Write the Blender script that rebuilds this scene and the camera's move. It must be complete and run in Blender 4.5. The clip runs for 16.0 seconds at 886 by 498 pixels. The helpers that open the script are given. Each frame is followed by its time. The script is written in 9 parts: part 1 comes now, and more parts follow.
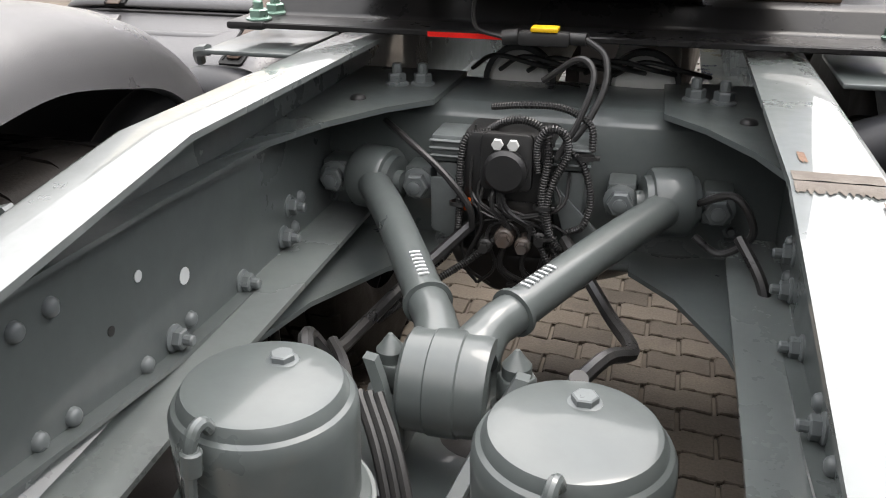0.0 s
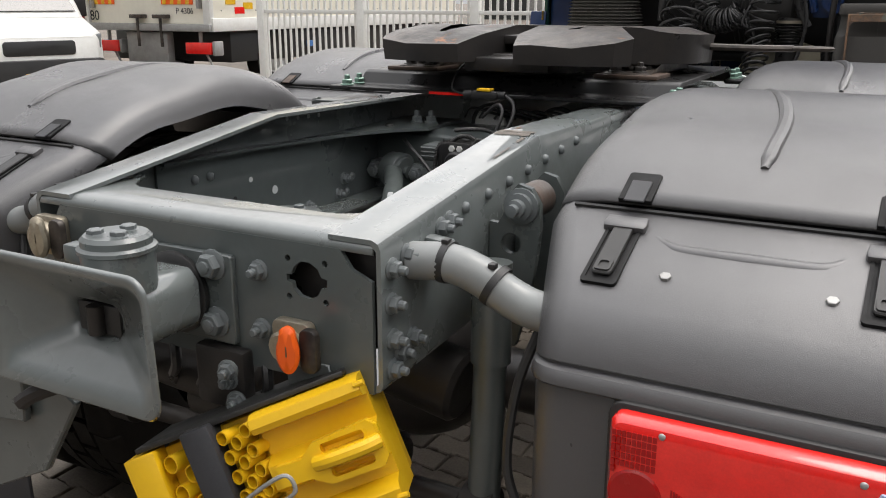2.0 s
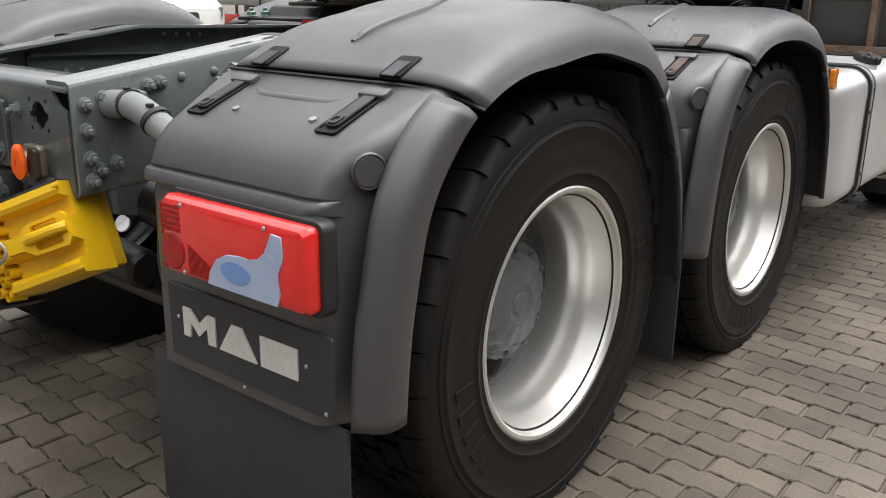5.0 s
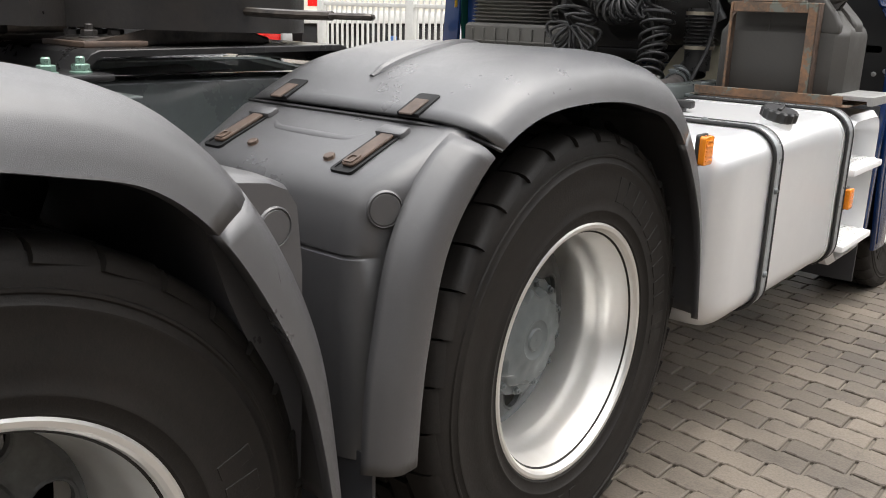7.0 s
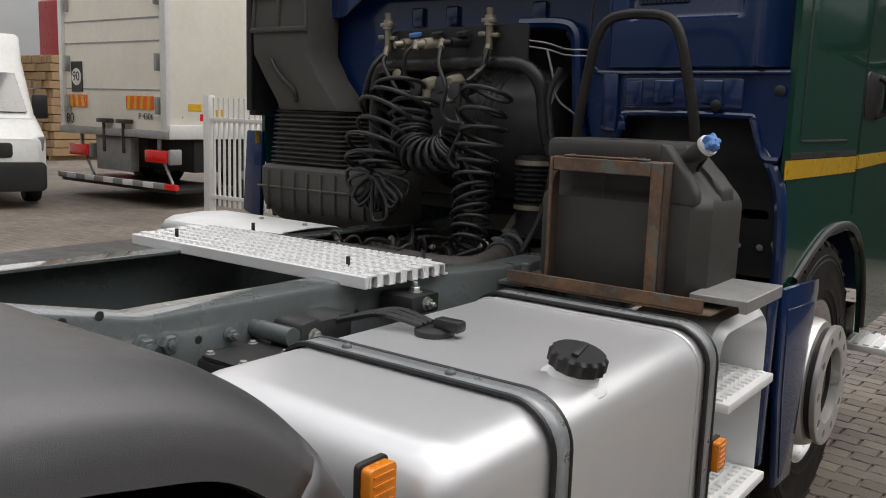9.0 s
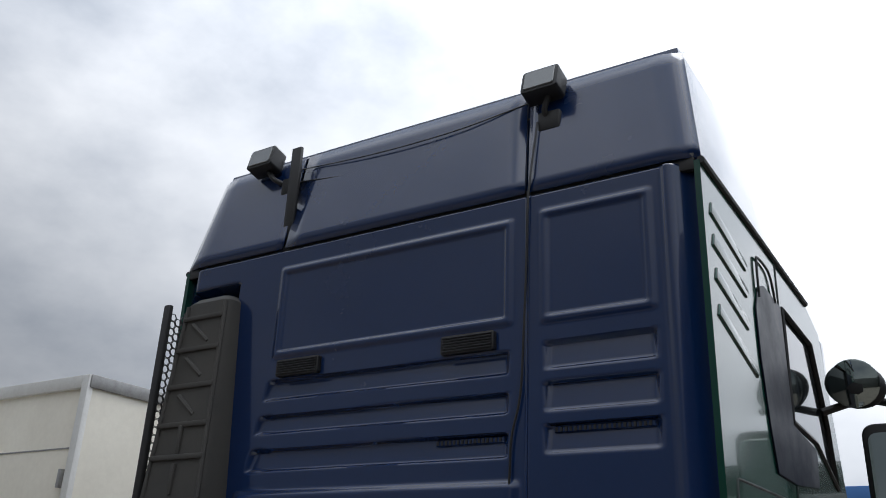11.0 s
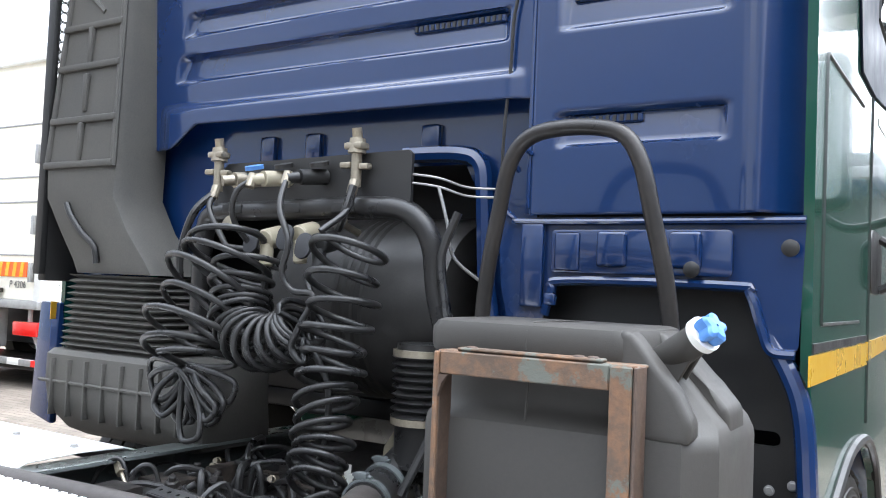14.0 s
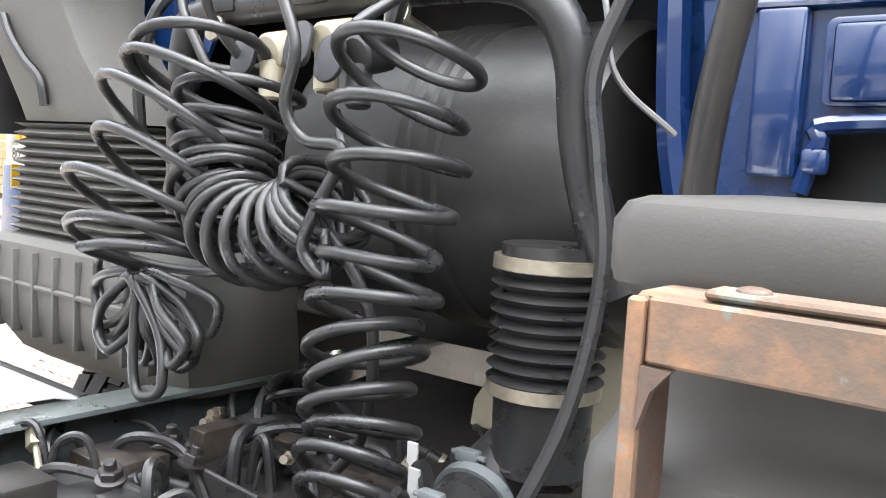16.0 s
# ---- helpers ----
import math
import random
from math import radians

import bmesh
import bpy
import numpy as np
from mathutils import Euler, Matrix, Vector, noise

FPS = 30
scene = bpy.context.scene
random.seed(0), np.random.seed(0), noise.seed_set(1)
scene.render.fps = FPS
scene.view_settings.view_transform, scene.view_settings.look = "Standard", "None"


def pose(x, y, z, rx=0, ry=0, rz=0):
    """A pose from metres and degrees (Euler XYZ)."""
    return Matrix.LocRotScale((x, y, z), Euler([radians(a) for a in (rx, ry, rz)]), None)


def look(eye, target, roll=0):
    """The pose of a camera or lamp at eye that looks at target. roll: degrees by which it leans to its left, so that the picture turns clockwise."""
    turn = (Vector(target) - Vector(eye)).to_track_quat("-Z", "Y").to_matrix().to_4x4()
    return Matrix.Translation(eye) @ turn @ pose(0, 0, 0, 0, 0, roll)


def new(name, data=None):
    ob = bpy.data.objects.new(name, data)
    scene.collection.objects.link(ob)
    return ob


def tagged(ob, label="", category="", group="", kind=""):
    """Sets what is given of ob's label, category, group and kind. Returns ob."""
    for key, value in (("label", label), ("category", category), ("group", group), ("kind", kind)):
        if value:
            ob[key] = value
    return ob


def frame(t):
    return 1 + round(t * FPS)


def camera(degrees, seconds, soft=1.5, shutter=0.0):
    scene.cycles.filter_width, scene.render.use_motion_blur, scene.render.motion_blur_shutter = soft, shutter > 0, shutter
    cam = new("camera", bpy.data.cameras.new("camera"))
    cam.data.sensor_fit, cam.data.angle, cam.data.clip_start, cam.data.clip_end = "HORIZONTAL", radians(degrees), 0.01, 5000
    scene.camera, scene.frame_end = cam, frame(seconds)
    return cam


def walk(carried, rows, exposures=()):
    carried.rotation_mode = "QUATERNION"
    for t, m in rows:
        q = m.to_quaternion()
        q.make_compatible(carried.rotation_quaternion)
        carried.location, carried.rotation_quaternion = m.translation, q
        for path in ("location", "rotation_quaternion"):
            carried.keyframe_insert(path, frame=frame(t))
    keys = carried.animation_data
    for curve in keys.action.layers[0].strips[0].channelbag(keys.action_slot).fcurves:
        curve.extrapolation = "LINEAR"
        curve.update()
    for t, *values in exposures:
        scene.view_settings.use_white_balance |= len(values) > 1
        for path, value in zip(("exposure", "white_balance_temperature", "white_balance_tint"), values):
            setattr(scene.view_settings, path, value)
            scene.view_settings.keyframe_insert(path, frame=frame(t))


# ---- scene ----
cam = camera(54.3, 16.0, 1.0)
PATH = [
    (0, (0.177, -0.910, 1.385), (-0.283, 0.857, 0.569), -0.1),
    (0.5, (0.320, -1.105, 1.384), (-0.305, 0.668, 0.701), -0.1),
    (1, (0.531, -1.330, 1.410), (-0.231, 0.413, 0.793), -0.2),
    (1.5, (0.815, -1.531, 1.404), (-0.051, 0.180, 0.837), -0.1),
    (2, (1.056, -1.784, 1.393), (0.139, -0.095, 0.841), 0.0),
    (2.5, (1.297, -1.946, 1.377), (0.348, -0.276, 0.820), 0.3),
    (3, (1.555, -2.088, 1.330), (0.529, -0.463, 0.777), 0.2),
    (3.2, (1.644, -2.162, 1.325), (0.594, -0.553, 0.767), 0.3),
    (4.25, (2.017, -2.071, 1.250), (0.861, -0.542, 0.680), 0.4),
    (5.3, (2.154, -1.468, 1.244), (0.951, 0.020, 0.663), 0.9),
    (5.5, (2.154, -1.332, 1.239), (0.949, 0.152, 0.654), 1.0),
    (6, (2.186, -1.000, 1.284), (0.962, 0.471, 0.702), 1.4),
    (6.5, (2.176, -0.645, 1.296), (0.943, 0.823, 0.724), 1.6),
    (7, (2.127, -0.307, 1.289), (0.894, 1.170, 0.743), 1.6),
    (7.5, (2.092, 0.048, 1.329), (0.864, 1.535, 0.798), 1.6),
    (8, (2.045, 0.411, 1.357), (0.836, 1.921, 0.849), 1.6),
    (8.5, (1.982, 0.769, 1.378), (0.797, 2.317, 0.934), 1.9),
    (9, (1.921, 1.025, 1.439), (0.736, 2.606, 1.127), 1.9),
    (9.5, (1.867, 1.226, 1.483), (0.682, 2.836, 1.403), 2.2),
    (10, (1.890, 1.284, 1.541), (0.730, 2.902, 1.733), 2.6),
    (10.2, (1.871, 1.253, 1.542), (0.750, 2.879, 1.864), 2.5),
    (11.25, (1.824, 1.259, 1.590), (0.823, 2.794, 2.390), 2.4),
    (12.3, (1.727, 1.378, 1.554), (0.732, 2.941, 2.307), 1.9),
    (12.5, (1.715, 1.370, 1.561), (0.713, 2.975, 2.211), 1.5),
    (13, (1.665, 1.555, 1.503), (0.636, 3.215, 1.936), 1.5),
    (13.5, (1.588, 1.750, 1.466), (0.529, 3.432, 1.690), 1.7),
    (14, (1.459, 1.946, 1.431), (0.395, 3.637, 1.520), 2.4),
    (14.5, (1.370, 2.189, 1.393), (0.316, 3.887, 1.311), 2.6),
    (15, (1.235, 2.370, 1.401), (0.164, 4.048, 1.210), 2.7),
    (15.5, (1.050, 2.555, 1.404), (-0.094, 4.184, 1.208), 2.9),
    (16, (0.903, 2.714, 1.395), (-0.321, 4.284, 1.190), 3.1),
]
EXPOSURES = [
    (0, 0.82, 6850, 13), (0.6, 0.38, 6900, 13), (1, 0.06, 6900, 13), (2, -0.02, 6800, 12), (3.2, -0.08, 6800, 12), (5.3, 0.15, 6700, 11), (7, 0.50, 6750, 11), (8, -0.04, 6700, 11), (8.5, -0.34, 6700, 12),
    (9, -0.65, 6750, 12), (9.5, -0.5, 6700, 12), (10.2, 0.1, 6450, 11), (10.7, -0.6, 6250, 11), (11.25, -1.15, 6050, 10), (12.3, -1.5, 5950, 11), (12.7, -1.4, 5950, 11), (13.2, -0.25, 5850, 10), (13.6, 0.8, 5900, 10), (14, 1.4, 6000, 10),
    (15, 2.4, 6350, 10), (15.5, 2.5, 6400, 10), (16, 2.45, 6450, 11),
]
walk(cam, [(t, look(eye, target, roll)) for t, eye, target, roll in PATH], EXPOSURES)

# ---- light ----
SUN_EL, SUN_AZ = 68.0, 37.0
world = bpy.data.worlds.new("world")
scene.world = world
world.use_nodes = True
wn, wl = world.node_tree.nodes, world.node_tree.links
bg = wn["Background"]
sky = wn.new("ShaderNodeTexSky")
sky.sky_type = "NISHITA"
sky.sun_disc = False
sky.sun_elevation, sky.sun_rotation = radians(SUN_EL), radians(SUN_AZ)
wcoord = wn.new("ShaderNodeTexCoord")
wmap = wn.new("ShaderNodeMapping")
wmap.inputs["Scale"].default_value = (1.0, 1.0, 1.7)
cloud = wn.new("ShaderNodeTexNoise")
cloud.inputs["Scale"].default_value, cloud.inputs["Detail"].default_value = 1.8, 7.0
cloud.inputs["Roughness"].default_value = 0.55
cramp = wn.new("ShaderNodeValToRGB")
cramp.color_ramp.elements[0].position, cramp.color_ramp.elements[0].color = 0.37, (6.6, 7.2, 8.1, 1)
cramp.color_ramp.elements[1].position, cramp.color_ramp.elements[1].color = 0.60, (14.8, 14.9, 15.0, 1)
wmix = wn.new("ShaderNodeMix")
wmix.data_type = "RGBA"
wmix.inputs["Factor"].default_value = 0.9
wl.new(wcoord.outputs["Generated"], wmap.inputs["Vector"])
wl.new(wmap.outputs["Vector"], cloud.inputs["Vector"])
wl.new(cloud.outputs["Fac"], cramp.inputs["Fac"])
wl.new(sky.outputs["Color"], wmix.inputs["A"])
# the cloud is brighter towards the hidden sun
toward = wn.new("ShaderNodeVectorMath")
toward.operation = "DOT_PRODUCT"
toward.inputs[1].default_value = Matrix.Rotation(radians(-SUN_AZ), 3, "Z") @ Vector((0, math.cos(radians(SUN_EL)), math.sin(radians(SUN_EL))))
wl.new(wcoord.outputs["Generated"], toward.inputs[0])
veil = wn.new("ShaderNodeMapRange")
veil.interpolation_type = "SMOOTHSTEP"
veil.inputs["From Min"].default_value, veil.inputs["From Max"].default_value = -0.12, 1.0
veil.inputs["To Min"].default_value, veil.inputs["To Max"].default_value = 0.33, 2.7
wl.new(toward.outputs["Value"], veil.inputs["Value"])
lit = wn.new("ShaderNodeVectorMath")
lit.operation = "SCALE"
wl.new(cramp.outputs["Color"], lit.inputs[0])
wl.new(veil.outputs["Result"], lit.inputs["Scale"])
wl.new(lit.outputs["Vector"], wmix.inputs["B"])
wl.new(wmix.outputs["Result"], bg.inputs["Color"])
bg.inputs["Strength"].default_value = 0.092
sun = new("sun", bpy.data.lights.new("sun", "SUN"))
sun.data.energy, sun.data.angle, sun.data.color = 1.45, radians(28), (1.0, 0.97, 0.93)
sun.matrix_world = pose(0, 0, 30, 90 - SUN_EL, 0, 180 - SUN_AZ)

# ---- building tools ----
def fresh():
    return bmesh.new()


def merge(bm, t, m=None):
    if m is not None:
        bmesh.ops.transform(t, matrix=m, verts=t.verts)
    me = bpy.data.meshes.new("tmp")
    t.to_mesh(me)
    t.free()
    bm.from_mesh(me)
    bpy.data.meshes.remove(me)
    return bm


def as_mesh(bm, name, material, smooth=35, fix=True):
    if fix:
        bmesh.ops.recalc_face_normals(bm, faces=bm.faces)
    me = bpy.data.meshes.new(name)
    bm.to_mesh(me)
    bm.free()
    me.materials.append(material)
    if smooth:
        me.shade_smooth()
        me.set_sharp_from_angle(angle=radians(smooth))
    return me


def thing(name, label, category, group="", kind=""):
    return tagged(new(name), label, category, group, kind)


def part(name, bm, material, parent=None, label="", smooth=35, fix=True):
    ob = new(name, as_mesh(bm, name, material, smooth, fix))
    ob.parent = parent
    if label:
        ob["label"] = label
    return ob


def put(name, mesh, parent, m, label=""):
    ob = new(name, mesh)
    ob.parent = parent
    ob.matrix_basis = m
    if label:
        ob["label"] = label
    return ob


def solid(ob, thickness, offset=-1):
    mod = ob.modifiers.new("thickness", "SOLIDIFY")
    mod.thickness, mod.offset = thickness, offset
    return ob


def box(bm, x0, x1, y0, y1, z0, z1, b=0.004, seg=2, m=None):
    t = bmesh.new()
    bmesh.ops.create_cube(t, size=1)
    d = Matrix.Diagonal((abs(x1 - x0), abs(y1 - y0), abs(z1 - z0), 1))
    bmesh.ops.transform(t, matrix=Matrix.Translation(((x0 + x1) / 2, (y0 + y1) / 2, (z0 + z1) / 2)) @ d, verts=t.verts)
    if b:
        bmesh.ops.bevel(t, geom=t.edges[:], offset=b, segments=seg, profile=0.5, affect="EDGES")
    return merge(bm, t, m)


def frame_to(d):
    """A turn whose z axis points along d."""
    return Vector(d).to_track_quat("Z", "Y").to_matrix().to_4x4()


def along(p, d):
    return Matrix.Translation(p) @ frame_to(d)


def lathe(bm, prof, n=32, m=None, close=False):
    """prof: rows of (radius, height) turned about z."""
    t = bmesh.new()
    rings = []
    for r, h in prof:
        if r < 1e-5:
            rings.append([t.verts.new((0, 0, h))])
        else:
            rings.append([t.verts.new((r * math.cos(2 * math.pi * k / n), r * math.sin(2 * math.pi * k / n), h)) for k in range(n)])
    pairs = list(zip(rings, rings[1:])) + ([(rings[-1], rings[0])] if close else [])
    for a, b in pairs:
        for k in range(n):
            q = [a[k % len(a)], a[(k + 1) % n % len(a)], b[(k + 1) % n % len(b)], b[k % len(b)]]
            q = list(dict.fromkeys(q))
            if len(q) > 2:
                t.faces.new(q)
    return merge(bm, t, m)


def rod(bm, p0, p1, r, n=20, r2=None, b=0.0):
    p0, p1 = Vector(p0), Vector(p1)
    h, r2 = (p1 - p0).length, r if r2 is None else r2
    prof = [(0, 0), (r - b, 0), (r, b), (r2, h - b), (r2 - b, h), (0, h)] if b else [(0, 0), (r, 0), (r2, h), (0, h)]
    return lathe(bm, prof, n, along(p0, p1 - p0))


def curve(pts, k=6):
    """Points of a smooth line through pts."""
    p = [Vector(v) for v in pts]
    p = [2 * p[0] - p[1]] + p + [2 * p[-1] - p[-2]]
    out = []
    for a, b, c, d in zip(p, p[1:], p[2:], p[3:]):
        for j in range(k):
            s = j / k
            out.append(0.5 * (2 * b + (c - a) * s + (2 * a - 5 * b + 4 * c - d) * s * s + (3 * b - a - 3 * c + d) * s**3))
    return out + [p[-2]]


def tube(bm, pts, r, n=8, k=6, cap=True):
    """A round line through pts; r may be a function of the part gone (0 to 1)."""
    p = curve(pts, k) if k else [Vector(v) for v in pts]
    t = bmesh.new()
    rings, side = [], None
    for i, v in enumerate(p):
        d = (p[min(i + 1, len(p) - 1)] - p[max(i - 1, 0)]).normalized()
        if side is None:
            side = d.orthogonal().normalized()
        side = (side - d * side.dot(d)).normalized()
        up = d.cross(side)
        rr = r(i / (len(p) - 1)) if callable(r) else r
        rings.append([t.verts.new(v + rr * (math.cos(2 * math.pi * j / n) * side + math.sin(2 * math.pi * j / n) * up)) for j in range(n)])
    for a, b in zip(rings, rings[1:]):
        for j in range(n):
            t.faces.new((a[j], a[(j + 1) % n], b[(j + 1) % n], b[j]))
    if cap:
        t.faces.new(rings[0][::-1])
        t.faces.new(rings[-1])
    return merge(bm, t)


def prism(bm, poly, axis, lo, hi, b=0.003, seg=2, m=None):
    """A flat outline pushed along an axis. axis x: outline in (y, z); y: (x, z); z: (x, y)."""
    def at(p, h):
        return {"x": (h, p[0], p[1]), "y": (p[0], h, p[1]), "z": (p[0], p[1], h)}[axis]
    t = bmesh.new()
    a = [t.verts.new(at(p, lo)) for p in poly]
    c = [t.verts.new(at(p, hi)) for p in poly]
    t.faces.new(a)
    t.faces.new(c[::-1])
    for i in range(len(poly)):
        j = (i + 1) % len(poly)
        t.faces.new((a[j], a[i], c[i], c[j]))
    if b:
        bmesh.ops.bevel(t, geom=t.edges[:], offset=b, segments=seg, profile=0.5, affect="EDGES", clamp_overlap=True)
    return merge(bm, t, m)


def sheet(bm, rows, closed=False):
    """A skin over rows of points."""
    t = bmesh.new()
    v = [[t.verts.new(p) for p in row] for row in rows]
    for a, b in zip(v, v[1:]):
        n = len(a)
        for j in range(n if closed else n - 1):
            t.faces.new((a[j], a[(j + 1) % n], b[(j + 1) % n], b[j]))
    return merge(bm, t)


def loft(bm, rings):
    t = bmesh.new()
    v = [[t.verts.new(p) for p in row] for row in rings]
    for a, b in zip(v, v[1:]):
        n = len(a)
        for j in range(n):
            t.faces.new((a[j], a[(j + 1) % n], b[(j + 1) % n], b[j]))
    t.faces.new(v[0][::-1])
    t.faces.new(v[-1])
    return merge(bm, t)


def rounded(x0, x1, y0, y1, r, n=5):
    """Outline of a rectangle with round corners."""
    r = min(r, (x1 - x0) / 2 - 1e-4, (y1 - y0) / 2 - 1e-4)
    out = []
    for cx, cy, a in ((x1 - r, y0 + r, -90), (x1 - r, y1 - r, 0), (x0 + r, y1 - r, 90), (x0 + r, y0 + r, 180)):
        for k in range(n + 1):
            w = radians(a + 90 * k / n)
            out.append((cx + r * math.cos(w), cy + r * math.sin(w)))
    return out


def plate_holes(bm, outline, holes, axis, lo, hi):
    """A flat plate with holes cut right through; outline and holes are lists of 2D points."""
    def at(p, h):
        return {"x": (h, p[0], p[1]), "y": (p[0], h, p[1]), "z": (p[0], p[1], h)}[axis]
    t = bmesh.new()
    edges, loops = [], []
    for loop in [outline] + holes:
        vs = [t.verts.new(at(p, lo)) for p in loop]
        loops.append(vs)
        edges += [t.edges.new((vs[i], vs[(i + 1) % len(vs)])) for i in range(len(vs))]
    bmesh.ops.triangle_fill(t, use_beauty=True, use_dissolve=False, edges=edges)
    faces = t.faces[:]
    ext = bmesh.ops.extrude_face_region(t, geom=faces, use_keep_orig=True)
    d = Vector(at((0, 0), hi)) - Vector(at((0, 0), lo))
    bmesh.ops.translate(t, vec=d, verts=[g for g in ext["geom"] if isinstance(g, bmesh.types.BMVert)])
    return merge(bm, t)


def ring(cx, cy, r, n=16, r2=None):
    return [(cx + r * math.cos(2 * math.pi * k / n), cy + (r2 or r) * math.sin(2 * math.pi * k / n)) for k in range(n)]


def bolt_mesh(name, r, h, material, flange=True, stud=0.0):
    """A hexagon head on a washer, standing along z."""
    bm = fresh()
    if flange:
        lathe(bm, [(0, 0), (r * 1.28, 0), (r * 1.28, h * 0.16), (r * 1.0, h * 0.3), (0, h * 0.3)], 14)
    t = bmesh.new()
    hexa = [(r * math.cos(k * math.pi / 3), r * math.sin(k * math.pi / 3)) for k in range(6)]
    lo = [t.verts.new((x, y, h * 0.2)) for x, y in hexa]
    hi = [t.verts.new((x, y, h * 0.88)) for x, y in hexa]
    tp = [t.verts.new((x * 0.86, y * 0.86, h)) for x, y in hexa]
    for a, b in ((lo, hi), (hi, tp)):
        for k in range(6):
            t.faces.new((a[k], a[(k + 1) % 6], b[(k + 1) % 6], b[k]))
    t.faces.new(tp)
    merge(bm, t)
    if stud:
        lathe(bm, [(r * 0.52, h * 0.9), (r * 0.52, h + stud * 0.8), (r * 0.4, h + stud), (0, h + stud)], 10)
    return as_mesh(bm, name, material, 30)


def dome_mesh(name, r, h, material):
    bm = fresh()
    lathe(bm, [(r * 1.05, 0), (r, h * 0.35), (r * 0.85, h * 0.7), (r * 0.5, h * 0.95), (0, h)], 12)
    return as_mesh(bm, name, material, 60)


def writing(body, size, material, name, parent, m, depth=0.0008, label=""):
    c = bpy.data.curves.new(name, "FONT")
    c.body, c.size, c.extrude, c.align_x, c.align_y = body, size, depth, "CENTER", "CENTER"
    tmp = new("tmp_text", c)
    me = bpy.data.meshes.new_from_object(tmp.evaluated_get(bpy.context.evaluated_depsgraph_get()))
    bpy.data.objects.remove(tmp)
    me.name = name
    me.materials.clear()
    me.materials.append(material)
    return put(name, me, parent, m, label)


def ease01(v):
    v = min(max(v, 0.0), 1.0)
    return v * v * (3 - 2 * v)


# ---- materials ----
def mat(name, base, rough=0.5, metal=0.0, other=None, grain=60.0, stain=5.0, amount=0.5, bump=0.1, coat=0.0, rvar=0.12, spots=None, spot_at=0.66, spot_scale=9.0, local=False, spec=0.5, bump_scale=None):
    """Colour that wanders between base and other at two scales, with fine relief, uneven gloss and stains."""
    m = bpy.data.materials.new(name)
    m.use_nodes = True
    n, l = m.node_tree.nodes, m.node_tree.links
    b = n["Principled BSDF"]
    co = n.new("ShaderNodeTexCoord")
    src = co.outputs["Object"]
    if not local:
        geo = n.new("ShaderNodeNewGeometry")
        src = geo.outputs["Position"]

    def noise_node(scale, detail=4.0, rough_=0.6):
        t = n.new("ShaderNodeTexNoise")
        t.inputs["Scale"].default_value, t.inputs["Detail"].default_value, t.inputs["Roughness"].default_value = scale, detail, rough_
        l.new(src, t.inputs["Vector"])
        return t.outputs["Fac"]

    def remap(fac, lo, hi, a=0.0, c=1.0):
        r = n.new("ShaderNodeMapRange")
        r.inputs["From Min"].default_value, r.inputs["From Max"].default_value = lo, hi
        r.inputs["To Min"].default_value, r.inputs["To Max"].default_value = a, c
        l.new(fac, r.inputs["Value"])
        return r.outputs["Result"]

    def mix(fac, a, c):
        x = n.new("ShaderNodeMix")
        x.data_type = "RGBA"
        if hasattr(fac, "is_linked"):
            l.new(fac, x.inputs["Factor"])
        else:
            x.inputs["Factor"].default_value = fac
        for v, i in ((a, "A"), (c, "B")):
            if isinstance(v, tuple):
                x.inputs[i].default_value = (*v[:3], 1)
            else:
                l.new(v, x.inputs[i])
        return x.outputs["Result"]

    other = other or tuple(v * 0.75 for v in base)
    fine, coarse = noise_node(grain, 3.0), noise_node(stain, 6.0, 0.65)
    both = n.new("ShaderNodeMath")
    both.operation = "MULTIPLY_ADD"
    l.new(remap(coarse, 0.35, 0.65), both.inputs[0])
    both.inputs[1].default_value = 0.6 * amount
    l.new(remap(fine, 0.3, 0.7, 0.0, 0.4 * amount), both.inputs[2])
    colour = mix(both.outputs[0], base, other)
    rough_in = remap(coarse, 0.3, 0.7, max(rough - rvar, 0.03), min(rough + rvar, 1.0))
    if spots:
        s = remap(noise_node(spot_scale, 8.0, 0.7), spot_at, spot_at + 0.05)
        colour = mix(s, colour, spots)
    l.new(colour, b.inputs["Base Color"])
    l.new(rough_in, b.inputs["Roughness"])
    b.inputs["Metallic"].default_value = metal
    b.inputs["Specular IOR Level"].default_value = spec
    if coat:
        b.inputs["Coat Weight"].default_value, b.inputs["Coat Roughness"].default_value = coat, 0.03
    if bump:
        bn = n.new("ShaderNodeBump")
        bn.inputs["Strength"].default_value, bn.inputs["Distance"].default_value = bump, 0.002
        l.new(noise_node(bump_scale or grain * 2.5, 4.0), bn.inputs["Height"])
        l.new(bn.outputs["Normal"], b.inputs["Normal"])
    return m


M_FRAME = mat("chassis_paint", (0.094, 0.107, 0.105), 0.34, 0.0, (0.062, 0.071, 0.070), 40, 4, 0.6, 0.04, coat=0.45)
# worn paint with rust specks, lighter than M_FRAME to look lit from above
M_FRAME_WORN_LIT = mat("chassis_paint_worn_lit", (0.145, 0.162, 0.159), 0.30, 0.0, (0.10, 0.11, 0.108), 40, 5, 0.6, 0.0, coat=0.9, spots=(0.09, 0.05, 0.03), spot_at=0.72, spot_scale=14)
M_BOLT = mat("painted_bolt", (0.13, 0.145, 0.145), 0.35, 0.0, (0.11, 0.12, 0.125), 200, 30, 0.7, 0.05)
M_ZINC = mat("zinc_bolt", (0.42, 0.44, 0.40), 0.35, 0.8, (0.22, 0.26, 0.22), 200, 40, 0.8, 0.05)
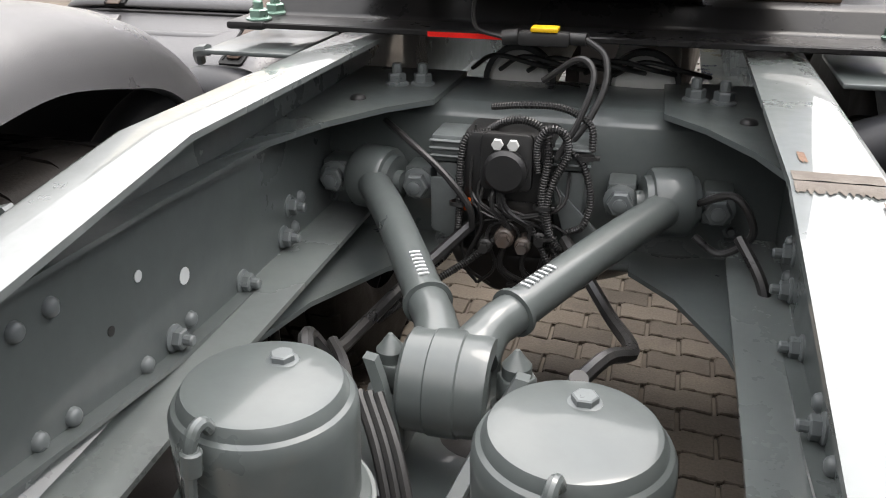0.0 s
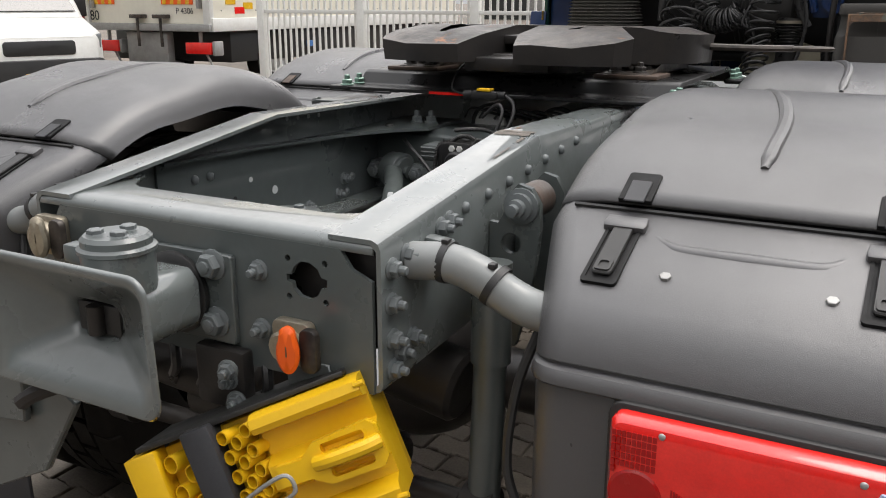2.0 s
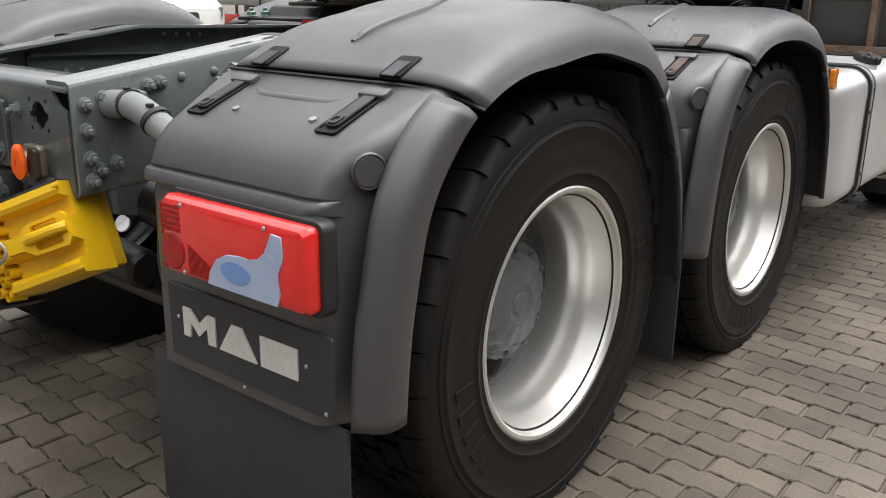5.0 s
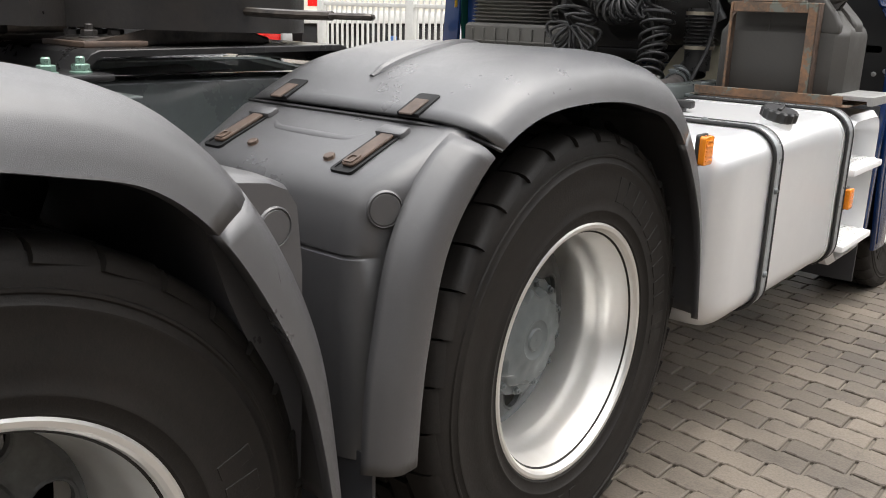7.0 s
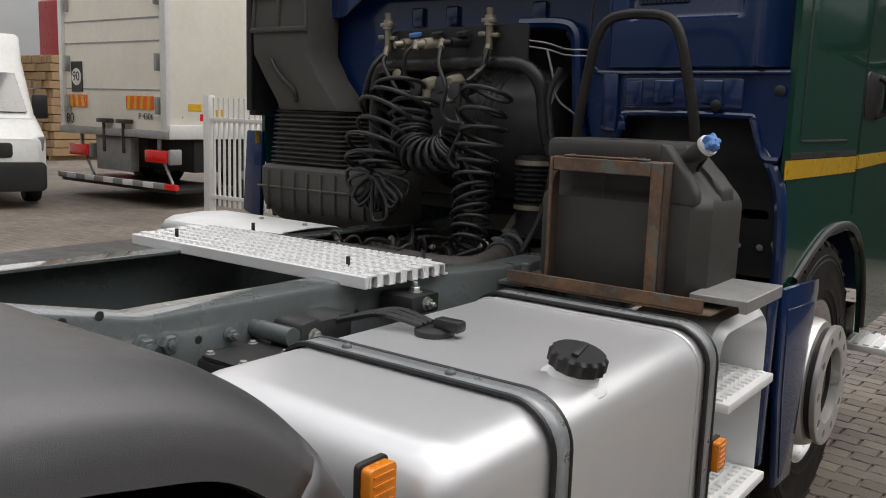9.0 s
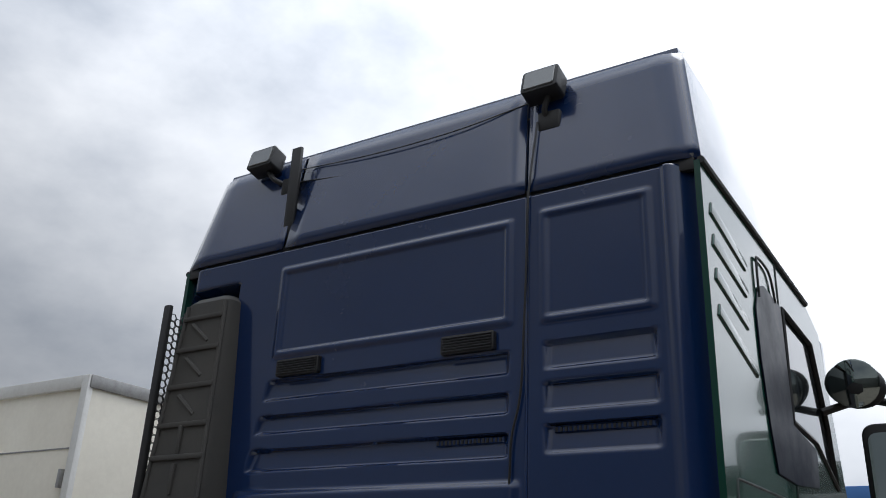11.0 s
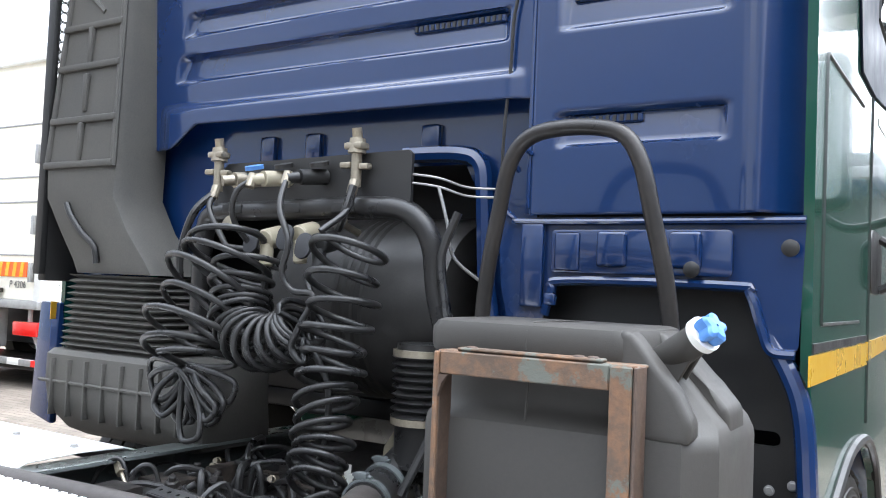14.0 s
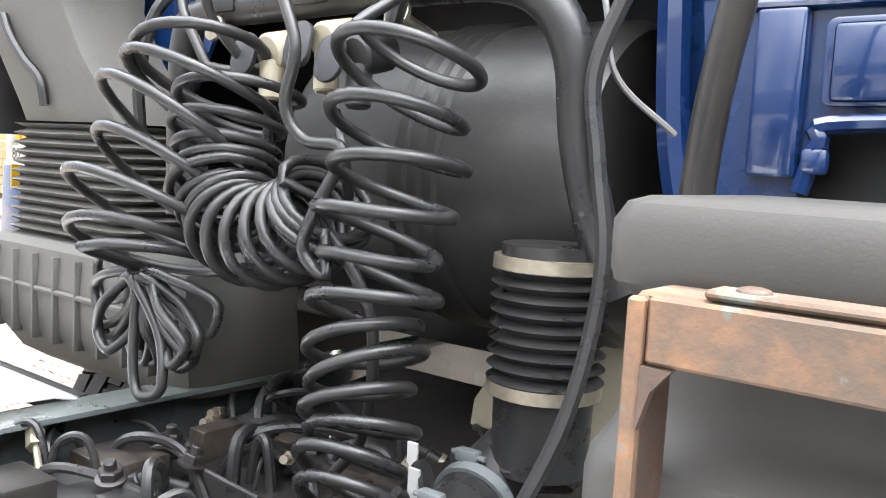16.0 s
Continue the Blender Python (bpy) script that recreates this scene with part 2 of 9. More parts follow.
M_FENDER = mat("grey_plastic", (0.066, 0.064, 0.066), 0.34, 0.0, (0.043, 0.042, 0.043), 400, 3, 0.9, 0.3, bump_scale=900, spec=1.0, spots=(0.105, 0.103, 0.101), spot_at=0.70, spot_scale=26)
M_FENDER_DARK = mat("dark_plastic", (0.035, 0.036, 0.04), 0.5, 0.0, (0.022, 0.022, 0.025), 300, 5, 0.7, 0.15)
M_BLACK = mat("black_plastic", (0.016, 0.016, 0.017), 0.45, 0.0, (0.028, 0.027, 0.025), 200, 8, 0.8, 0.1)
M_HOSE = mat("black_hose", (0.018, 0.018, 0.019), 0.33, 0.0, (0.034, 0.032, 0.030), 200, 12, 0.8, 0.1)
M_RUBBER = mat("tyre_rubber", (0.0085, 0.0078, 0.0073), 0.6, 0.0, (0.019, 0.0155, 0.0128), 80, 6, 0.8, 0.3, spec=0.22)
M_RIM = mat("silver_rim", (0.74, 0.73, 0.71), 0.34, 0.75, (0.62, 0.59, 0.54), 30, 5, 0.5, 0.02, rvar=0.04)
M_HUB = mat("grey_hub", (0.125, 0.140, 0.140), 0.42, 0.0, (0.085, 0.092, 0.09), 70, 9, 0.6, 0.1)
M_TANK = mat("brushed_aluminium", (0.78, 0.78, 0.78), 0.33, 0.55, (0.68, 0.68, 0.685), 14, 1.2, 0.5, 0.02, rvar=0.03)
M_ALU = mat("aluminium", (0.93, 0.93, 0.92), 0.42, 0.15, (0.80, 0.80, 0.79), 90, 10, 0.4, 0.05)
M_BLUE = mat("blue_cab_paint", (0.006, 0.026, 0.100), 0.24, 0.0, (0.006, 0.023, 0.084), 30, 1.6, 0.5, 0.008, coat=0.85, rvar=0.06)
M_GREEN = mat("green_cab_paint", (0.007, 0.062, 0.040), 0.16, 0.0, (0.007, 0.054, 0.036), 30, 1.6, 0.4, 0.0, coat=0.5, rvar=0.01)
M_YSTRIPE = mat("yellow_stripe", (0.72, 0.42, 0.02), 0.3, 0.0, (0.64, 0.36, 0.02), 30, 3, 0.4, 0.01, coat=0.6)
M_STEEL = mat("greasy_steel", (0.115, 0.094, 0.078), 0.40, 0.3, (0.020, 0.017, 0.015), 30, 5, 1.4, 0.7, spots=(0.24, 0.095, 0.03), spot_at=0.62, spot_scale=5, bump_scale=45)
M_DARKSTEEL = mat("dark_steel", (0.022, 0.021, 0.021), 0.38, 0.2, (0.04, 0.034, 0.03), 60, 9, 0.8, 0.2)
M_PLATE = mat("black_mounting_plate", (0.012, 0.012, 0.013), 0.3, 0.0, (0.026, 0.024, 0.022), 50, 5, 0.6, 0.08, spec=0.3)
M_RUST = mat("rusty_steel", (0.25, 0.125, 0.06), 0.75, 0.0, (0.10, 0.07, 0.05), 60, 7, 1.3, 0.5, spots=(0.12, 0.125, 0.105), spot_at=0.53, spot_scale=13)
M_YELLOW = mat("yellow_plastic", (0.80, 0.48, 0.01), 0.38, 0.0, (0.70, 0.40, 0.01), 90, 7, 0.6, 0.05)
M_ORANGE = mat("orange_plastic", (0.85, 0.12, 0.01), 0.4, 0.0, (0.75, 0.09, 0.01), 90, 20, 0.5, 0.05)
M_AMBER = mat("amber_lens", (0.85, 0.26, 0.01), 0.2, 0.0, (0.7, 0.18, 0.01), 300, 40, 0.5, 0.1, coat=0.6)
M_RED = mat("red_lens", (0.88, 0.022, 0.016), 0.16, 0.0, (0.5, 0.008, 0.008), 300, 20, 0.5, 0.06, coat=0.8)
M_LENS = mat("clear_lens", (0.42, 0.50, 0.68), 0.2, 0.0, (0.30, 0.38, 0.58), 200, 15, 0.6, 0.06, coat=0.6)
M_WHITE = mat("white_paint", (0.78, 0.78, 0.75), 0.4, 0.0, (0.62, 0.61, 0.57), 20, 2.5, 0.6, 0.03)
M_BOXWHITE = mat("box_panel", (0.90, 0.86, 0.74), 0.5, 0.0, (0.78, 0.74, 0.63), 12, 1.1, 0.8, 0.03, spots=(0.45, 0.43, 0.38), spot_at=0.735, spot_scale=3)
M_GALV = mat("galvanised", (0.42, 0.42, 0.41), 0.5, 0.5, (0.28, 0.27, 0.26), 60, 8, 0.8, 0.1)
M_LETTER = mat("light_lettering", (0.66, 0.65, 0.60), 0.5, 0.0, (0.5, 0.49, 0.45), 120, 30, 0.7, 0.05)
M_BLUECAP = mat("blue_cap", (0.10, 0.26, 0.62), 0.45, 0.0, (0.07, 0.2, 0.5), 120, 20, 0.6, 0.1)
M_BRASS = mat("brass_fitting", (0.42, 0.37, 0.28), 0.4, 0.7, (0.25, 0.22, 0.18), 150, 30, 0.8, 0.1)
M_BEIGE = mat("cream_plastic", (0.40, 0.36, 0.26), 0.5, 0.0, (0.36, 0.32, 0.24), 120, 30, 0.7, 0.1)
M_GLASS = mat("dark_window", (0.02, 0.025, 0.028), 0.06, 0.0, (0.03, 0.034, 0.036), 10, 2, 0.4, 0.0, coat=0.5, rvar=0.02)
M_WOOD = mat("raw_timber", (0.44, 0.29, 0.15), 0.75, 0.0, (0.30, 0.19, 0.10), 40, 6, 0.9, 0.3)
M_PAVER = None
M_SCUFF = mat("rubbed_rust", (0.17, 0.09, 0.05), 0.7, 0.0, (0.12, 0.07, 0.045), 150, 30, 1.0, 0.3, spots=(0.05, 0.04, 0.035), spot_at=0.58, spot_scale=60)
M_GREASE = mat("grease_mark", (0.05, 0.04, 0.033), 0.45, 0.0, (0.09, 0.06, 0.04), 150, 30, 1.0, 0.2)
M_OLDRUST = mat("old_brown_rust", (0.10, 0.062, 0.042), 0.6, 0.0, (0.055, 0.04, 0.032), 120, 20, 1.0, 0.2)
M_INTAKE = mat("dusty_black_plastic", (0.062, 0.060, 0.056), 0.62, 0.0, (0.10, 0.094, 0.083), 200, 4, 0.9, 0.15, spec=0.35)
M_STRAP = mat("tank_strap_steel", (0.36, 0.375, 0.38), 0.35, 0.2, (0.16, 0.165, 0.17), 60, 9, 0.7, 0.05)
M_WORN = mat("worn_bare_band", (0.12, 0.10, 0.082), 0.65, 0.0, (0.09, 0.075, 0.06), 200, 40, 1.2, 0.4)
# near-black for latch slots and recesses: the shade of the pits as colour
M_LATCH_PIT = mat("latch_pit_shade", (0.007, 0.007, 0.0075), 0.6, 0.0, (0.012, 0.012, 0.012), 200, 20, 0.7, 0.1, spec=0.2)
M_DISC = mat("dusty_grey_disc", (0.120, 0.126, 0.124), 0.5, 0.0, (0.042, 0.040, 0.037), 60, 9, 0.8, 0.15)
M_LENSGREY = mat("lamp_lens", (0.25, 0.26, 0.26), 0.15, 0.3, (0.16, 0.17, 0.17), 200, 20, 0.6, 0.05, coat=0.6)
M_MIRROR = mat("mirror_glass", (0.42, 0.47, 0.45), 0.04, 1.0, (0.38, 0.43, 0.41), 20, 4, 0.2, 0.0, rvar=0.01)
M_DRUM = mat("dusty_cover", (0.034, 0.032, 0.030), 0.42, 0.1, (0.018, 0.017, 0.016), 50, 7, 0.9, 0.15, spots=(0.02, 0.018, 0.017), spot_at=0.68, spot_scale=11)
M_DUSTPIPE = mat("dusty_pipe", (0.072, 0.063, 0.058), 0.6, 0.0, (0.046, 0.042, 0.040), 160, 7, 0.9, 0.1, spec=0.4)
M_NAVYTRIM = mat("navy_trim", (0.006, 0.010, 0.026), 0.42, 0.0, (0.008, 0.012, 0.028), 60, 3, 0.5, 0.01, spec=0.22)
M_CAN = mat("can_plastic", (0.054, 0.051, 0.047), 0.56, 0.0, (0.066, 0.062, 0.056), 120, 6, 0.8, 0.12, spots=(0.11, 0.11, 0.11), spot_at=0.74, spot_scale=30, spec=0.3)
M_SHIELD = mat("shield_aluminium", (0.92, 0.92, 0.90), 0.42, 0.15, (0.76, 0.75, 0.72), 60, 5, 0.5, 0.05)
M_TUBE = mat("grey_tube_paint", (0.21, 0.222, 0.22), 0.4, 0.1, (0.26, 0.265, 0.26), 60, 7, 0.7, 0.06, spots=(0.12, 0.06, 0.03), spot_at=0.70, spot_scale=10)
M_RUSTED = mat("rusty_bush", (0.095, 0.092, 0.088), 0.5, 0.2, (0.09, 0.055, 0.038), 60, 14, 1.0, 0.3)
M_PALE = mat("pale_paint_mark", (0.55, 0.57, 0.57), 0.5, 0.0, (0.45, 0.46, 0.46), 60, 14, 0.5, 0.0)
# the chock's yellow again, darker: shade put into the colour of its back
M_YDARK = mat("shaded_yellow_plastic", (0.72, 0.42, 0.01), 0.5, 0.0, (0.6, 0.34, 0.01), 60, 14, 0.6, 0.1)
M_BLUELENS = mat("blue_lens", (0.20, 0.34, 0.66), 0.25, 0.0, (0.14, 0.26, 0.55), 60, 14, 0.6, 0.1)
M_REDDARK = mat("deep_red_lens", (0.42, 0.008, 0.008), 0.2, 0.0, (0.3, 0.005, 0.005), 60, 14, 0.6, 0.1)
M_WHITEBOLT = mat("white_bolt_paint", (0.8, 0.8, 0.78), 0.35, 0.3, (0.65, 0.65, 0.63), 60, 14, 0.5, 0.1)
M_GREENZINC = mat("green_zinc", (0.22, 0.34, 0.28), 0.35, 0.6, (0.14, 0.22, 0.18), 90, 24, 0.7, 0.1)
M_REDPAINT = mat("red_lorry_paint", (0.45, 0.03, 0.03), 0.35, 0.0, (0.36, 0.025, 0.025), 20, 2, 0.5, 0.02, coat=0.5)
M_HALL = mat("sheet_cladding", (0.045, 0.048, 0.046), 0.6, 0.0, (0.032, 0.034, 0.033), 3, 0.3, 0.6, 0.05)
# ---- truck tractor ----
truck = thing("truck_tractor", "three-axle truck tractor with grey chassis and blue and green cab", "truck")

BOLT = bolt_mesh("bolt", 0.014, 0.016, M_BOLT, stud=0.012)
BOLT_BIG = bolt_mesh("bolt_big", 0.021, 0.022, M_BOLT, stud=0.006)
BOLT_ZINC = bolt_mesh("bolt_zinc", 0.015, 0.016, M_ZINC, stud=0.014)
BOLT_ALU = bolt_mesh("bolt_silver", 0.0085, 0.007, M_GALV)
BOLT_FLAT = bolt_mesh("bolt_flat", 0.013, 0.010, M_BOLT)
BOLT_ZINCGREY = bolt_mesh("bolt_stud", 0.016, 0.020, M_BOLT, stud=0.016)
BOLT_GREEN = bolt_mesh("bolt_green", 0.017, 0.018, M_GREENZINC, stud=0.014)
BOLT_STEEL = bolt_mesh("bolt_steel", 0.017, 0.018, M_DARKSTEEL, stud=0.012)
BOLT_WHITE = bolt_mesh("bolt_white", 0.0095, 0.007, M_WHITEBOLT, flange=False)
SCREW = dome_mesh("screw", 0.0045, 0.003, M_GALV)
DOME_BLACK = dome_mesh("rubber_plug", 0.013, 0.008, M_BLACK)
RIVET = dome_mesh("rivet", 0.0105, 0.009, M_BOLT)
RIVET_RUST = dome_mesh("rivet_rusty", 0.009, 0.003, M_OLDRUST)


def bolts(parent, mesh, name, places, d):
    for p in places:
        put(name, mesh, parent, along(p, d))


# chassis rails: (y, top, bottom) of the web and its set outward, flanges turned inward
RAIL = [(-0.745, 1.050, 0.800, 0), (-0.14, 1.130, 0.830, 0), (0.50, 1.118, 0.835, 0), (1.60, 1.10, 0.835, 0), (2.05, 1.00, 0.72, 0), (2.72, 0.994, 0.716, 0.0), (2.86, 0.993, 0.715, 0.035), (3.02, 0.992, 0.714, 0.125), (3.16, 0.990, 0.713, 0.16), (5.6, 0.97, 0.70, 0.16)]
XO, XI, FL, TH = 0.386, 0.378, 0.095, 0.008


def rail(s):
    bm = fresh()
    rows = []
    for y, top, bot, out in RAIL:
        sec = [(XO - FL, top - TH), (XO - FL, top), (XO - 0.016, top), (XO - 0.005, top - 0.005), (XO, top - 0.016), (XO, bot + 0.016), (XO - 0.005, bot + 0.005), (XO - 0.016, bot), (XO - FL, bot), (XO - FL, bot + TH), (XI - 0.010, bot + TH), (XI, bot + 0.018), (XI, top - 0.018), (XI - 0.010, top - TH)]
        rows.append([(s * (x + (out if s > 0 else 0.0)), y, z) for x, z in sec])
    loft(bm, rows)
    return part("frame_rail", bm, M_FRAME_WORN_LIT, truck, "grey painted chassis rail with worn edges")


rail_r, rail_l = rail(1), rail(-1)

# rear cross member with a window, holes and open corners
REAR_Y = -0.745
bm = fresh()
out = [(-0.372, 0.80), (0.372, 0.80), (0.372, 0.985), (0.335, 1.0), (0.315, 1.03), (-0.315, 1.03), (-0.335, 1.0), (-0.372, 0.985)]
holes = [[(0.250 + dx, 0.970 + dz) for dx, dz in ((-0.040, -0.006), (-0.029, -0.007), (-0.027, -0.018), (-0.014, -0.029), (0.004, -0.031), (0.020, -0.024), (0.028, -0.010), (0.038, -0.009), (0.040, 0.006), (0.028, 0.008), (0.022, 0.021), (0.006, 0.030), (-0.012, 0.029), (-0.025, 0.018), (-0.030, 0.006), (-0.040, 0.005))]]
holes += [ring(0.250 + dx, 0.970 + dz, 0.0055, 8) for dx in (-0.036, 0.036) for dz in (-0.032, 0.032)]
plate_holes(bm, out, holes, "y", REAR_Y - 0.004, REAR_Y + 0.004)
cross = part("rear_cross_member", bm, M_FRAME, truck, "grey rear cross member with punched holes")
# dark block for the forging behind the window, added to keep the hole dark
bm = fresh()
box(bm, 0.14, 0.36, -0.715, -0.690, 0.86, 1.02, 0.006)
part("backing_block", bm, M_DARKSTEEL, cross)
bm = fresh()
prof = [(-0.749, 1.028), (-0.744, 1.040), (-0.733, 1.048), (-0.715, 1.050), (-0.600, 1.052)]
rows = []
for x in np.linspace(-0.372, 0.372, 33):
    e = max(0.0, (abs(x) - 0.215) / 0.095)
    far = -0.635 + 0.10 * min(e, 1.0) ** 2.2
    rows.append([(x, y, z) for y, z in prof[:4]] + [(x, -0.700, 1.0505), (x, far - 0.004, 1.052), (x, far, 1.0515)])
sheet(bm, rows)
# the top gets the lighter paint, which carries sky brightness in its colour
solid(part("cross_member_top", bm, M_FRAME_WORN_LIT, cross), 0.007)


# ---- wheels ----
def tyre_profile(w, ro, ri):
    """Section from the inner bead over the tread to the outer bead, with the moulded rings of the outer wall."""
    h = w / 2
    inner = [(ri, -h * 0.80), (ri + 0.012, -h * 0.86), (ri + 0.05, -h * 0.97), (ri + 0.11, -h * 1.0), (ro - 0.075, -h * 0.99), (ro - 0.035, -h * 0.95), (ro - 0.014, -h * 0.87), (ro - 0.011, -h * 0.5), (ro - 0.011, h * 0.5), (ro - 0.014, h * 0.87)]
    outer = [(ro - 0.026, h * 0.925), (ro - 0.040, h * 0.95), (ro - 0.052, h * 0.962), (ro - 0.054, h * 0.985), (ro - 0.058, h * 0.988), (ro - 0.061, h * 0.968), (ro - 0.070, h * 0.978), (ro - 0.073, h * 0.996), (ro - 0.078, h * 0.997), (ro - 0.082, h * 0.982), (ri + 0.115, h * 1.0), (ri + 0.085, h * 0.998), (ri + 0.062, h * 0.982), (ri + 0.059, h * 0.995), (ri + 0.055, h * 0.993), (ri + 0.052, h * 0.972), (ri + 0.036, h * 0.935), (ri + 0.030, h * 0.94), (ri + 0.022, h * 0.90), (ri + 0.018, h * 0.91), (ri, h * 0.80)]
    return inner + outer


def make_tyre():
    bm = fresh()
    lathe(bm, tyre_profile(0.30, 0.522, 0.285), 96)
    return as_mesh(bm, "tyre", M_RUBBER, 40)


def make_tread():
    """Worn block tread; narrow notches cut into both shoulders."""
    bm = fresh()
    n = 34
    for k in range(n):
        a = 2 * math.pi * k / n
        for side in (-1, 1):
            a2 = a + (math.pi / n if side > 0 else 0)
            w = 2 * math.pi * 0.515 / n * (0.955 if k % 2 else 0.93)
            m = Matrix.Rotation(a2, 4, "Z") @ Matrix.Rotation(radians(7 * side), 4, "X")
            prism(bm, [(0.497, side * 0.1412), (0.506, side * 0.1385), (0.515, side * 0.131), (0.521, side * 0.116), (0.523, side * 0.07), (0.500, side * 0.07), (0.49, side * 0.10)], "y", -w / 2, w / 2, 0, m=m)
            box(bm, 0.50, 0.523, -w * 0.44, w * 0.44, side * 0.006 if side > 0 else -0.06, 0.06 if side > 0 else -0.006, 0, m=Matrix.Rotation(a2 + math.pi / n * 0.5, 4, "Z"))
    return as_mesh(bm, "tread", M_RUBBER, 30)


def make_rim():
    """Deep-set steel rim: rolled lip, bead seat, hump and drop centre."""
    bm = fresh()
    lathe(bm, [(0.262, -0.20), (0.285, -0.12), (0.300, -0.118), (0.306, -0.112), (0.306, -0.105), (0.292, -0.100), (0.270, -0.088), (0.256, -0.070), (0.252, -0.030), (0.255, 0.000), (0.258, 0.012), (0.262, 0.022), (0.266, 0.040), (0.269, 0.060), (0.272, 0.072), (0.277, 0.084), (0.284, 0.110), (0.288, 0.120), (0.292, 0.132), (0.298, 0.1385), (0.306, 0.1400), (0.313, 0.1365), (0.3145, 0.128), (0.311, 0.121), (0.300, 0.118)], 96)
    return as_mesh(bm, "rim", M_RIM, 22)


def make_disc():
    """Dished wheel disc with round hand holes."""
    bm = fresh()
    n = 8
    t = fresh()
    holes = [ring(0.207 * math.cos(2 * math.pi * k / n), 0.207 * math.sin(2 * math.pi * k / n), 0.036, 18) for k in range(n)]
    plate_holes(t, ring(0, 0, 0.256, 64), holes, "z", -0.090, -0.076)
    merge(bm, t)
    for k in range(n):
        lathe(bm, [(0.036, -0.076), (0.040, -0.0735), (0.044, -0.076)], 18, Matrix.Translation((0.207 * math.cos(2 * math.pi * k / n), 0.207 * math.sin(2 * math.pi * k / n), 0)))
    lathe(bm, [(0.262, -0.060), (0.250, -0.070), (0.246, -0.076)], 64)
    lathe(bm, [(0.168, -0.076), (0.163, -0.066), (0.150, -0.060)], 64)
    return as_mesh(bm, "wheel_disc", M_DISC, 30)


def make_hub():
    """Flange with lobes between the bolts, and a raised scalloped cover with a pressed centre."""
    bm = fresh()
    n = 12
    rows = []
    for r, z, wave in ((0.152, -0.085, 0), (0.152, -0.030, 0), (0.150, -0.012, 0.001), (0.146, -0.006, 0.003), (0.122, -0.004, 0.006), (0.118, 0.000, 0.007), (0.115, 0.010, 0.007), (0.108, 0.018, 0.006), (0.080, 0.021, 0.003), (0.074, 0.024, 0.001), (0.050, 0.027, 0), (0.046, 0.024, 0), (0.030, 0.0235, 0), (0.026, 0.028, 0), (0.001, 0.029, 0)):
        rows.append([((r + wave * math.cos(n * a)) * math.cos(a), (r + wave * math.cos(n * a)) * math.sin(a), z) for a in np.linspace(0, 2 * math.pi, 144, endpoint=False)])
    sheet(bm, rows, closed=True)
    return as_mesh(bm, "hub_cover", M_HUB, 40)


TYRE, TREAD, RIM, DISC, HUB = make_tyre(), make_tread(), make_rim(), make_disc(), make_hub()
HUBBOLT = bolt_mesh("hub_bolt", 0.0095, 0.011, M_HUB, stud=0.004)
SIDEMARKS = []
for k in range(17):
    bm = fresh()
    if k < 12:
        box(bm, 0.365, 0.425, -0.013 - 0.004 * (k % 3), 0.014 + 0.004 * (k % 2), 0.1475, 0.1508, 0.001, 1, m=Matrix.Rotation(radians(98 - 7.2 * k), 4, "Z"))
    else:
        box(bm, 0.36, 0.42, -0.013, 0.013, 0.1475, 0.1510, 0.001, 1, m=Matrix.Rotation(radians(36 - 8 * k), 4, "Z"))
    SIDEMARKS.append(as_mesh(bm, "sidewall_mark", M_RUBBER, 30))


def wheel(x, y, s, spin=0.0, outer=True):
    """A wheel whose outer side looks along s * x. x: middle of the outer tyre."""
    m = Matrix.Translation((x, y, 0.508)) @ Matrix.Rotation(radians(90 * s), 4, "Y") @ Matrix.Rotation(radians(spin), 4, "Z")
    w = put("tyre", TYRE, truck, m, "worn black rubber truck tyre")
    put("tread", TREAD, w, Matrix.Identity(4))
    if outer:
        for me_mark in SIDEMARKS:
            put("sidewall_mark", me_mark, w, Matrix.Identity(4))
    return w


def drive_wheel(y, s, spin):
    w = wheel(s * 1.020, y, s, spin)
    put("rim", RIM, w, Matrix.Identity(4), "silver steel rim with scuffed lip")
    put("wheel_disc", DISC, w, Matrix.Identity(4))
    put("hub_cover", HUB, w, Matrix.Identity(4), "grey scalloped hub cover")
    for k in range(12):
        a = 2 * math.pi * (k + 0.5) / 12
        put("hub_bolt", HUBBOLT, w, Matrix.Translation((0.136 * math.cos(a), 0.136 * math.sin(a), -0.006)))
    wheel(s * 0.70, y, s, spin + 7, False)


for s in (1, -1):
    drive_wheel(0.0, s, 10)
    drive_wheel(1.35, s, 62)

# axle housings
bm = fresh()
rod(bm, (-0.62, 0, 0.508), (0.62, 0, 0.508), 0.075, 20)
t = bmesh.new()
bmesh.ops.create_uvsphere(t, u_segments=24, v_segments=14, radius=0.2)
merge(bm, t, Matrix.Translation((0, 0, 0.508)) @ Matrix.Diagonal((1.2, 0.9, 1.0, 1)))
axle = part("rear_axle", bm, M_DARKSTEEL, truck, "dark greasy rear axle housing")
put("drive_axle", axle.data, truck, Matrix.Translation((0, 1.35, 0)))

# ---- fenders ----
EDGE = [(-0.635, 0.505), (-0.626, 0.62), (-0.611, 0.72), (-0.573, 0.87), (-0.51, 0.967), (-0.425, 1.042), (-0.31, 1.09), (-0.17, 1.105), (-0.01, 1.10), (0.13, 1.075), (0.235, 1.045), (0.322, 0.975), (0.402, 0.868), (0.465, 0.745), (0.50, 0.60), (0.52, 0.47)]
